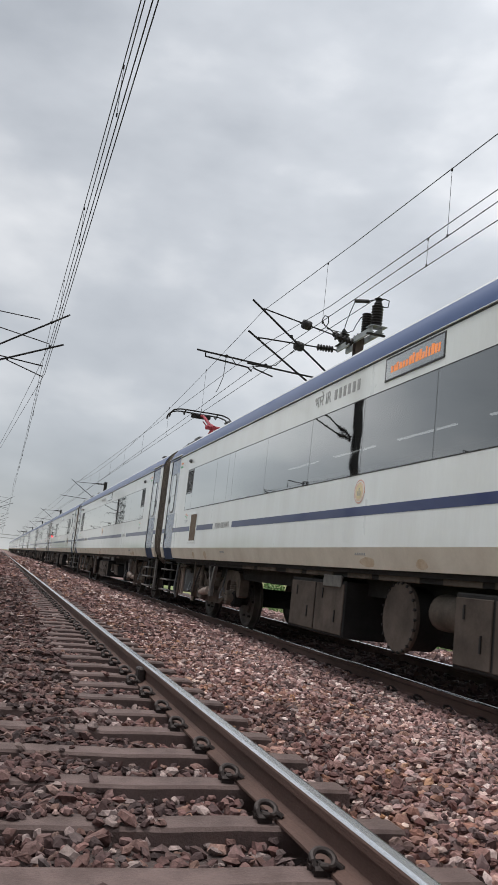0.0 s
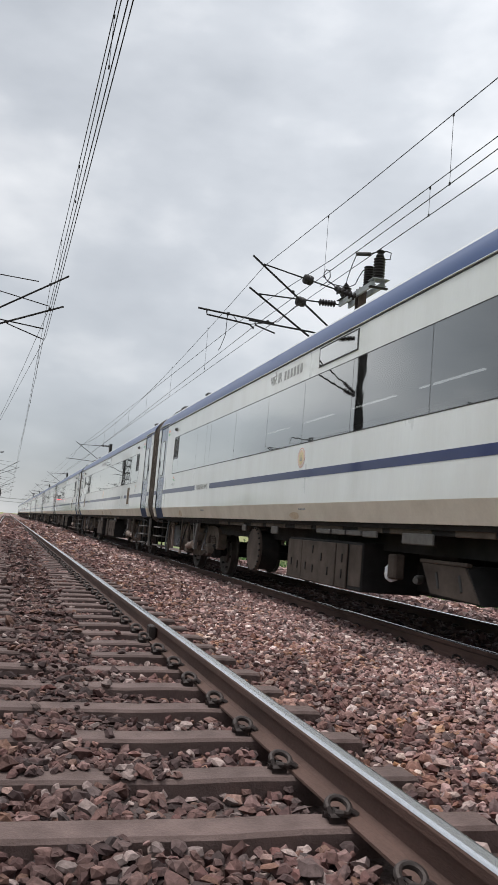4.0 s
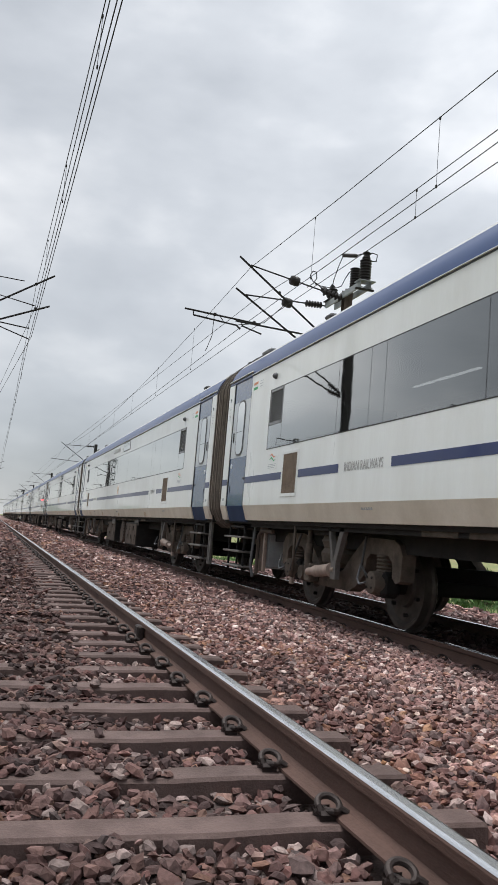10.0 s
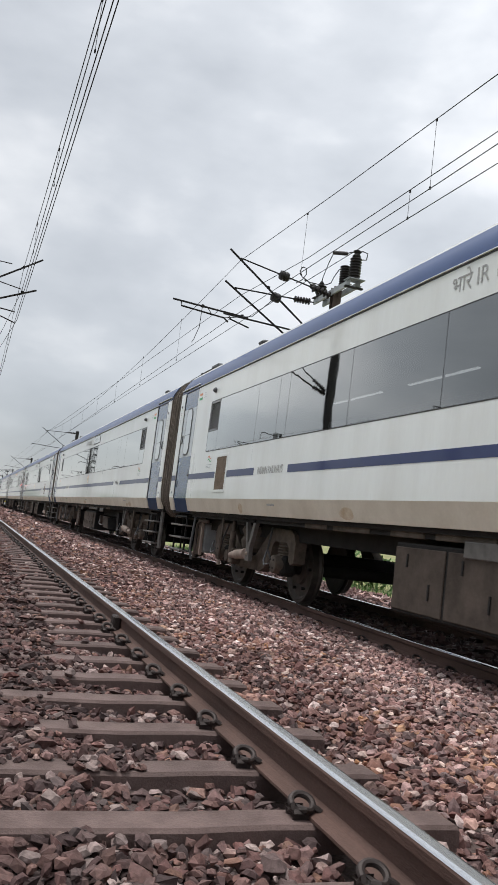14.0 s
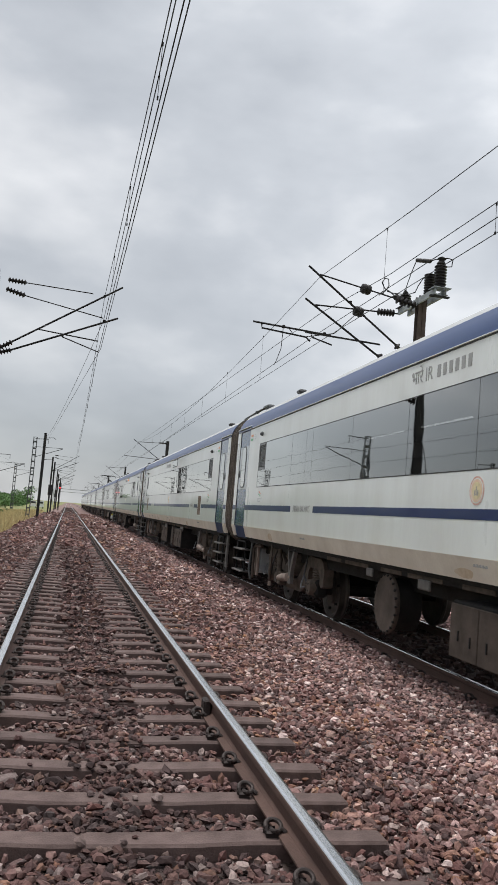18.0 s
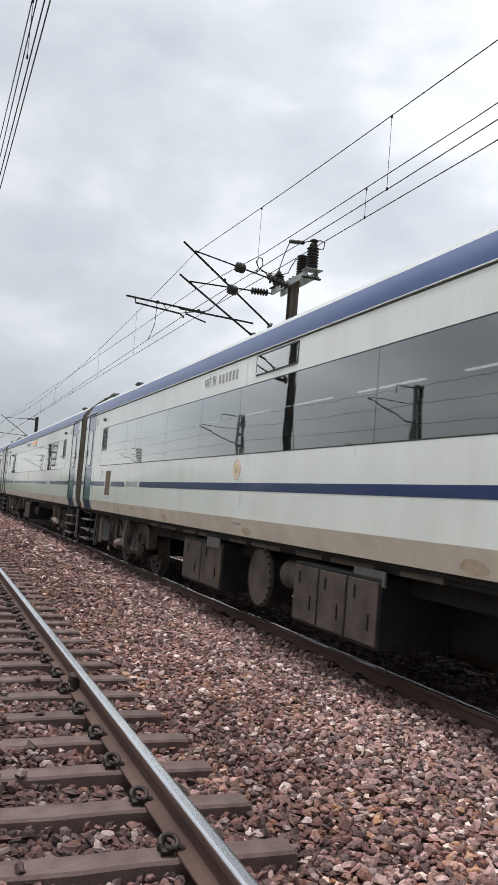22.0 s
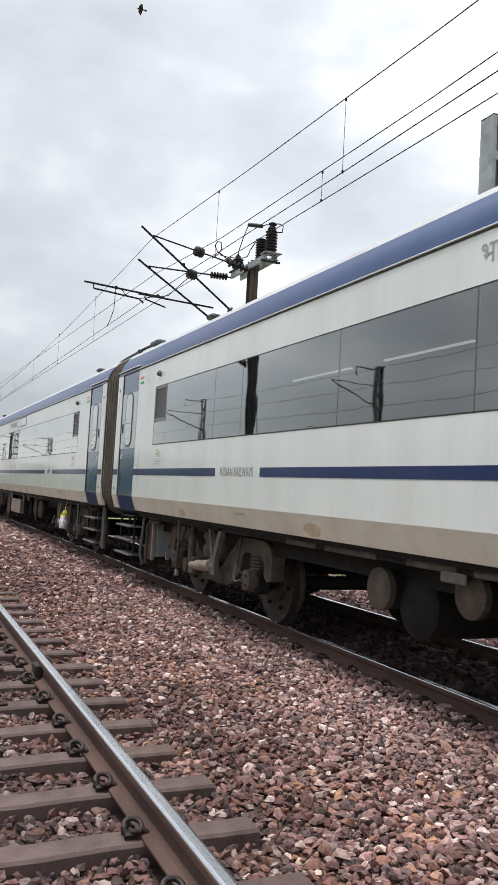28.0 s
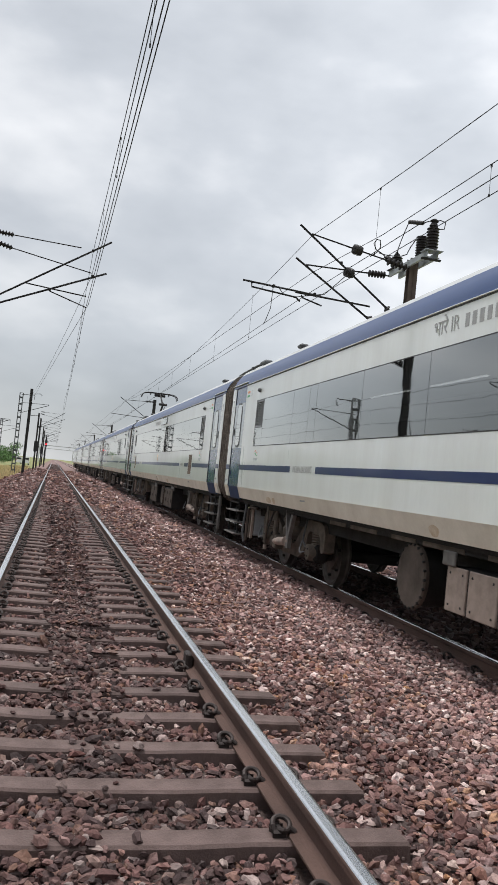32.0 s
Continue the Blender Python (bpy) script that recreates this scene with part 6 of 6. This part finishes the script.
def left_cantilever(y, x0=-2.78, detail=True, group="cantilevers over the empty track"):
    c = thing("cantilever", "dark tubular cantilever reaching over the empty track", "cantilever", pose(0, y, 0), group)
    part("bracket_tube", bar((0.46, 0, 7.33), (-2.30, 0, 5.46), 0.025), c)
    part("steady_tube", bar((0.41, 0, 6.47), (-2.30, 0, 5.25), 0.026), c)
    part("stay_tube", bar((-0.31, 0, 7.05), (-2.1, 0, 7.10), 0.014), c)
    part("stay_tube", bar((0.02, 0, 6.42), (-2.1, 0, 6.76), 0.014), c)
    for p, q in (((-2.05, 0, 7.10), (-2.52, 0, 7.12)), ((-2.05, 0, 6.75), (-2.55, 0, 6.87)), ((-2.25, 0, 5.49), (-2.68, 0, 5.20)), ((-2.25, 0, 5.27), (-2.68, 0, 5.12))):
        part("rod_insulator", insulator(Build(), p, q, 0.075, 6), c, "dark ribbed insulator")
    part("register_arm", Build().tube([(-1.62, 0, 5.90), (-0.05, 0, 5.78)], 0.018, M_TUBE, 6).tube([(-1.03, 0, 5.86), (-1.0, 0, 5.78), (-0.03, 0, 5.49)], 0.016, M_TUBE, 6), c)
    for p in ((0.0, 0, 7.02), (0.05, 0, 6.35), (-1.0, 0, 5.82)):
        part("clamp", clamp(Build(), p, 0.035), c)
    return c


steel_mast(-2.86, LY, 7.40, "dark steel mast beside the empty track", 0.20)
left_cantilever(LY)
part("mast_fitting", Build().box(-2.98, -2.74, LY - 0.12, LY + 0.12, 6.6, 7.2, M_MAST, 0.01), None, "dark clamp plates on the mast", None, "mast fitting")
part("tension_wire", Build().tube([(-2.72, LY - 0.12, 5.52), (-2.676, LY - 0.9, 3.3), (-2.47, LY - 2.2, -0.3)], 0.012, M_WIRE, 5), None, "thin black stay wire beside the mast", None, "stay wire")
for y, x in ((70.5, -2.92), (124.0, -2.9), (178.0, -2.9), (232.0, -2.9)):
    far_mast = steel_mast(x, y, 7.35, "dark steel mast further along the empty track", 0.24)
    for z in (5.0, 6.9):
        part("bracket_arm", Build().tube([(0, 0, z), (0.75, 0, z + 0.1), (0.95, 0, z - 0.05)], 0.025, M_TUBE, 6), far_mast)
for y, h in ((101.0, 6.9), (150.0, 7.2), (205.0, 7.2)):
    steel_mast(-2.75, y, h, "dark steel mast with a signal box", 0.2)
    left_cantilever(y)
    part("equipment_cabinet", Build().box(-2.95, -2.55, y - 0.35, y - 0.12, 2.1, 3.4, M_MAST, 0.02), None, "dark box fixed to the mast", None, "cabinet")
for x, y, h in ((-3.95, 75.0, 7.25), (-7.4, 77.0, 5.6), (-8.2, 118.0, 6.4), (-10.2, 42.0, 6.8), (-26.0, 56.0, 7.3), (-17.0, 95.0, 7.4), (-13.5, 28.0, 7.5), (-30.0, 30.0, 7.5)):
    lm = lattice_mast(x, y, h, "lattice mast standing in the grass, darkened to a silhouette", 0.36, 0.3, material=M_LATTICE)
    part("bracket_arm", Build().tube([(0, 0, h - 0.15), (1.2, 0, h - 0.1), (1.2, 0, h - 0.5)], 0.03, M_TUBE, 6).tube([(0, 0, h - 1.9), (2.6, 0, h - 0.9)], 0.03, M_TUBE, 6).tube([(0, 0, h - 0.9), (2.6, 0, h - 0.85)], 0.02, M_TUBE, 6), lm, "thin dark bracket arm")
near_lattice = lattice_mast(7.90, 6.25, 7.46, "pale grey lattice mast behind the train", 0.36, 0.30, group="masts behind the train")
part("foot", Build().box(-0.50, 0.50, -0.45, 0.45, -0.95, -0.30, M_HAZE, 0.04), near_lattice, "pale concrete foot")
for k in range(1, 6):
    y = CY + 52.0 * k
    steel_mast(7.4, y, 7.3, "dark steel mast behind the train further along", 0.24, group="masts behind the train")
    c = thing("cantilever", "dark tubular cantilever over the train's track", "cantilever", pose(0, y, 0), "cantilevers over the train")
    part("bracket_tube", bar((4.5, 0, 7.2), (7.2, 0, 5.4), 0.025), c)
    part("stay_tube", bar((4.9, 0, 7.0), (7.3, 0, 7.1), 0.02), c)
    part("steady_tube", bar((3.8, 0, 5.75), (6.8, 0, 5.66), 0.022), c)
    part("rod_insulator", insulator(Build(), (6.6, 0, 7.08), (7.25, 0, 7.1), 0.1, 5), c)
    part("rod_insulator", insulator(Build(), (6.8, 0, 5.66), (7.25, 0, 5.4), 0.1, 5), c)


def span(points, r, label, name="overhead_wire", sag=0.0):
    """A wire hung from point to point."""
    line = []
    for p, q in zip(points[:-1], points[1:]):
        for k in range(10):
            w = k / 10
            line.append((p[0] + (q[0] - p[0]) * w, p[1] + (q[1] - p[1]) * w, p[2] + (q[2] - p[2]) * w - 4 * sag * w * (1 - w)))
    line.append(points[-1])
    return part(name, Build().tube(line, r, M_WIRE, 5), None, label, None, "wire", "overhead wires")


BACK = -38.0
# over the train: two pairs, each a carrying wire and a contact wire
STEPS = [CY + 52.0 * k for k in range(0, 7)]
span([(4.72, BACK, 6.92), (4.60, CY, 6.93)] + [(4.9, y, 6.95) for y in STEPS[1:]], 0.0068, "thin dark carrying wire over the train", sag=0.75)
span([(4.62, BACK, 5.50), (4.60, 5.0, 5.53), (4.55, CY, 5.56)] + [(4.9, y, 5.45) for y in STEPS[1:]], 0.0068, "thin dark contact wire over the train")
span([(4.95, BACK, 6.25), (4.90, 3.8, 5.97), (4.87, 10.0, 6.03), (4.80, CY + 0.35, 6.22)] + [(4.95, y, 6.9) for y in STEPS[1:]], 0.0068, "thin dark carrying wire over the train")
span([(4.92, BACK, 5.50), (4.90, 3.8, 5.54), (4.90, CY + 0.35, 5.62)] + [(4.75, y, 5.45) for y in STEPS[1:]], 0.0068, "thin dark contact wire over the train")
# wires beyond the empty track, hung on the lattice masts
for x, z in ((0.0, 6.72), (0.05, 6.0), (0.1, 5.2)):
    span([(-10.2 + x, -30, z), (-10.2 + x, 42, z), (-8.2 + x, 118, z - 0.35)], 0.008, "thin dark wire beyond the empty track", sag=0.3)
LSTEPS = [LY + 52.2 * k for k in range(0, 7)]
span([(0.33, LY - 60, 7.02), (0.0, LY, 7.00)] + [(0.0, y, 7.0) for y in LSTEPS[1:]], 0.0068, "thin dark carrying wire over the empty track", sag=0.85)
span([(0.26, LY - 60, 6.35), (0.03, LY, 6.34)] + [(-2.80, 70.5, 7.0)], 0.0068, "thin dark wire over the empty track", sag=0.35)
span([(0.40, LY - 60, 5.47), (-0.03, LY, 5.46)] + [(0.0, y, 5.46) for y in LSTEPS[1:]], 0.0068, "thin dark contact wire over the empty track")
span([(0.44, LY - 60, 5.44), (0.03, LY, 5.58)] + [(-2.70, 70.5, 6.7)], 0.0068, "thin dark contact wire over the empty track")


def dropper(x, y, z0, z1):
    b = Build().tube([(x, y, z1), (x, y, z0)], 0.0035, M_WIRE, 5)
    b.box(x - 0.009, x + 0.009, y - 0.012, y + 0.012, z1 - 0.03, z1 + 0.01, M_WIRE).box(x - 0.009, x + 0.009, y - 0.012, y + 0.012, z0 - 0.01, z0 + 0.03, M_WIRE)
    return part("dropper_wire", b, None, "thin hanger wire between the overhead wires", None, "wire", "hanger wires")


for y in (5.2, 9.6):
    dropper(4.60, y, 5.53, 6.50 + 0.045 * (y - 5.2))
dropper(4.90, 6.3, 5.56, 5.99)
for k in range(1, 9):
    y = CY + 5.5 * k
    w = (y - CY) / 52
    dropper(4.60 + 0.3 * w, y, 5.46, 6.98 - 3.0 * w * (1 - w))
for k in range(1, 7):
    y = LY - 4.5 * k
    w = (LY - y) / 60
    dropper(0.02 + 0.28 * w, y, 6.34 - 3.2 * w * (1 - w), 7.0 - 3.4 * w * (1 - w))
for k in range(1, 7):
    y = LY + 6.5 * k
    w = (y - LY) / 52.2
    dropper(0.0, y, 5.46, 7.0 - 3.4 * w * (1 - w))

# ---------------------------------------------------------------- beyond the tracks
rng = np.random.default_rng(5)


def leaf_cloud(centres, radii, count, size, rng):
    """Small leaf blades scattered through clumps."""
    vs, fs = [], []
    n = 0
    for (cx, cy, cz), r in zip(centres, radii):
        k = max(20, int(count * r * r))
        d = rng.normal(size=(k, 3))
        d /= np.linalg.norm(d, axis=1, keepdims=True)
        p = np.array([cx, cy, cz]) + d * r * rng.uniform(0.55, 1.08, (k, 1)) * np.array([1, 1, 0.8])
        t = rng.normal(size=(k, 3)) * size
        u = rng.normal(size=(k, 3)) * size
        quad = np.stack([p - t, p + u * 0.6, p + t, p - u * 0.6], 1)
        vs.append(quad.reshape(-1, 3))
        fs.append(np.arange(k * 4).reshape(k, 4) + n)
        n += 4 * k
    return np.concatenate(vs), np.concatenate(fs)


def make_shrub(x, y, h, w, label, name="shrub", category="shrub", group="shrubs beside the railway"):
    s = thing(name, label, category, pose(x, y, ground_height(x, y)), group)
    b = Build()
    tips = []
    for k in range(5):
        a = 2 * math.pi * k / 5 + rng.uniform(0, 1)
        tip = (0.35 * w * math.cos(a), 0.35 * w * math.sin(a), h * rng.uniform(0.5, 0.75))
        b.tube([(0, 0, 0), (tip[0] * 0.4, tip[1] * 0.4, tip[2] * 0.5), tip], [0.03 * h, 0.02 * h, 0.008 * h], M_BARK, 6)
        tips.append(tip)
    part("trunk", b, s)
    cs, rs = [], []
    for k in range(12):
        a, q = rng.uniform(0, 2 * math.pi), rng.uniform(0.1, 0.5)
        cs.append((w * q * math.cos(a), w * q * math.sin(a), h * rng.uniform(0.3, 0.85)))
        rs.append(w * rng.uniform(0.16, 0.28))
    v, f = leaf_cloud(cs, rs, 130 if w < 6 else 60, 0.05 * (w ** 0.5), rng)
    part("crown", fast_mesh("crown", v, f, [M_LEAF]), s, "dense green leaves")
    return s


# a low hedge far beyond the field, with taller trees in it
for i in range(44):
    y = 120 + i * 8 + rng.uniform(-3, 3)
    make_shrub(-7.5 - 0.030 * y - rng.uniform(0, 4), y, rng.uniform(2.2, 3.2), rng.uniform(4.5, 6.5), "dense green shrub in the verge")
for i in range(26):
    y = 190 + rng.uniform(-15, 45)
    make_shrub(-16 - 3.2 * i + rng.uniform(-1.5, 1.5), y, rng.uniform(3.0, 4.2), rng.uniform(6.5, 9.0), "dense green shrub beyond the field")
for x, y, h in ((-21.5, 178, 5.8), (-26, 186, 6.4), (-16.5, 300, 7.0), (-33, 180, 6.0), (-46, 210, 6.5), (-60, 230, 7.0), (-38, 190, 5.6)):
    make_shrub(x, y, h, h * 1.1, "round dark green tree behind the shrubs", "tree", "tree", "trees behind the railway")
# a belt of trees along the far side of the field
for i in range(34):
    y = -10 + i * 4.8 + rng.uniform(-2, 2)
    h = rng.uniform(5.0, 8.2)
    make_shrub(-27 - rng.uniform(0, 12), y, h, h * rng.uniform(0.9, 1.3), "round dark green tree beyond the field", "tree", "tree", "trees behind the railway")
for i in range(16):
    y = 26 + i * 6 + rng.uniform(-2, 2)
    make_shrub(-5.2 - rng.uniform(0, 4.5), y, rng.uniform(0.5, 0.85), rng.uniform(0.8, 1.6), "low dusty scrub in the dry grass", "scrub_bush", "bush", "scrub in the dry grass")
for i in range(10):
    make_shrub(11.5 + rng.uniform(0, 3), -2 + i * 4.5, rng.uniform(0.7, 1.3), rng.uniform(1.6, 2.8), "low green bush behind the train")

# grass blades of the verge
k = 26000
gx = -3.6 - rng.gamma(1.5, 1.9, k)
gy = 14 + rng.uniform(0, 1, k) ** 1.3 * 110
hz = rng.uniform(0.25, 0.75, k)
gz = np.interp(gx, (-60, -9, -4, -3.4), (-1.3, -0.8, -0.55, -0.62)) - 0.03
lean = rng.normal(size=(k, 2)) * 0.16
wd = 0.012 + 0.00035 * gy
ang = rng.uniform(0, math.pi, k)
p0 = np.stack([gx - wd * np.cos(ang), gy - wd * np.sin(ang), gz], 1)
p1 = np.stack([gx + wd * np.cos(ang), gy + wd * np.sin(ang), gz], 1)
p2 = np.stack([gx + lean[:, 0], gy + lean[:, 1], gz + hz], 1)
gv = np.stack([p0, p1, p2], 1).reshape(-1, 3)
tagged(new("dry_grass", fast_mesh("dry_grass", gv, np.arange(3 * k).reshape(k, 3), [M_DRY])), "tall dry yellow grass on the verge", "grass", kind="stuff")
k = 9000
gx = 9.8 + rng.gamma(1.4, 1.6, k)
gy = rng.uniform(-4, 40, k)
hz = rng.uniform(0.15, 0.4, k)
gz = np.full(k, -0.72)
lean = rng.normal(size=(k, 2)) * 0.12
ang = rng.uniform(0, math.pi, k)
p0 = np.stack([gx - 0.02 * np.cos(ang), gy - 0.02 * np.sin(ang), gz], 1)
p1 = np.stack([gx + 0.02 * np.cos(ang), gy + 0.02 * np.sin(ang), gz], 1)
p2 = np.stack([gx + lean[:, 0], gy + lean[:, 1], gz + hz], 1)
gv = np.stack([p0, p1, p2], 1).reshape(-1, 3)
tagged(new("green_grass", fast_mesh("green_grass", gv, np.arange(3 * k).reshape(k, 3), [M_LEAF])), "fresh green grass behind the train", "grass", kind="stuff")


def colour_signal(x, y, h):
    s = thing("railway_signal", "railway signal post showing a red light", "signal", pose(x, y, 0))
    part("post", Build().tube([(0, 0, -0.9), (0, 0, h)], 0.07, M_MAST, 10), s)
    part("head", Build().box(-0.22, 0.22, -0.12, 0.08, h - 1.1, h + 0.1, M_TRIM, 0.03), s, "black lamp housing")
    part("red_lamp", Build().turned([(0, 0.10), (1, 0.12)], (0, -0.17, h - 0.75), (0, -0.12, h - 0.75), M_REDLAMP, 14), s, "glowing red lamp")
    part("ladder", Build().tube([(-0.15, 0.1, -0.6), (-0.15, 0.1, h - 1)], 0.02, M_MAST, 5).tube([(0.15, 0.1, -0.6), (0.15, 0.1, h - 1)], 0.02, M_MAST, 5), s)


colour_signal(-2.05, 150.0, 4.7)


def white_van(x, y):
    v = thing("white_van", "small white van parked on the track-side road", "van", pose(x, y, ground_height(x, y), 0, 0, 4))
    part("body", Build().prism([(-2.0, 0.35), (2.0, 0.35), (2.0, 1.0), (1.35, 1.1), (0.9, 1.85), (-1.95, 1.85), (-2.0, 1.2)], "x", -0.8, 0.8, M_CAR), v)
    part("rear_window", Build().box(-0.62, 0.62, -2.02, -1.99, 1.2, 1.68, M_TRIM, 0.02), v)
    for sx in (-0.78, 0.6):
        for sy in (-1.3, 1.3):
            part("wheel", Build().turned([(0, 0.3), (1, 0.3)], (sx, sy, 0.3), (sx + 0.18, sy, 0.3), M_TRIM, 16), v)
    for sx in (-0.68, 0.58):
        part("tail_light", Build().box(sx, sx + 0.1, -2.02, -1.99, 0.95, 1.15, M_RED, 0.01), v)


white_van(-7.0, 205.0)
white_van(-9.4, 222.0)
# a far portal over both tracks, far away; its pale colour paints in haze
for y in (430.0, 560.0):
    g = thing("signal_gantry", "steel gantry spanning the tracks far away, paled by painted haze", "gantry", pose(0, y, 0))
    part("beam", Build().box(-8, 12, -0.3, 0.3, 7.9, 8.25, M_HAZE, 0.02), g)
    for x in (-8, 12):
        part("leg", Build().box(x - 0.25, x + 0.25, -0.25, 0.25, -1, 8.3, M_HAZE, 0.02), g)
# ---------------------------------------------------------------- the bird
bird = thing("bird", "dark bird gliding below the clouds", "bird")
b = Build()
b.turned([(0, 0.01), (0.12, 0.04), (0.3, 0.06), (0.6, 0.055), (0.85, 0.03), (1, 0.012)], (0, 0.2, 0), (0, -0.2, 0), M_BIRD, 10)
part("body", b, bird)
part("tail", Build().prism([(-0.03, -0.15), (0.03, -0.15), (0.07, -0.32), (-0.07, -0.32)], "z", -0.006, 0.006, M_BIRD), bird)
WINGS = []
for s in (-1, 1):
    b = Build().prism([(0, 0.10), (s * 0.17, 0.12), (s * 0.36, 0.0), (s * 0.38, -0.05), (s * 0.2, -0.08), (0, -0.12)], "z", -0.006, 0.008, M_BIRD)
    WINGS.append((part("wing", b, bird), s))


# ---------------------------------------------------------------- what moves
BIRD_ROWS = ((0.0, 120.0, 2.0, 9.0), (12.0, 74.0, 18.0, 13.0), (20.0, 43.0, 28.5, 16.5), (24.5, 25.3, 33.9, 19.1), (26.5, 17.6, 36.6, 22.5), (27.1, 14.9, 37.2, 23.9),
             (27.7, 11.9, 38.4, 26.2), (28.0, 10.4, 39.1, 27.7), (32.0, -9.0, 47.0, 45.0))


def motions():
    for j, car in COACHES.items():
        walk(car, [(t, pose(TRACK2_X, GANG0 + (j - 1) * PITCH + s, TRACK2_Z)) for t, s in TRAIN_ROWS])
    # wheels of the coaches that pass close by roll on the rail
    for j in range(0, 8):
        for bogie in [o for o in COACHES[j].children if o.name.startswith("bogie_frame")]:
            for w in [o for o in bogie.children if o.name.startswith("wheelset")]:
                at = w.matrix_basis.translation.copy()
                walk(w, [(i * 0.1, pose(at.x, at.y, at.z, -math.degrees(train_at(i * 0.1) / 0.46))) for i in range(321)])
    walk(bird, [(t, pose(x, y, z, 8, 20, 80)) for t, x, y, z in BIRD_ROWS])
    for wing, s in WINGS:
        walk(wing, [(i * 0.2, pose(0, 0, 0, 0, -s * (18 + 26 * math.sin(i * 1.25)), 0)) for i in range(161)])


motions()
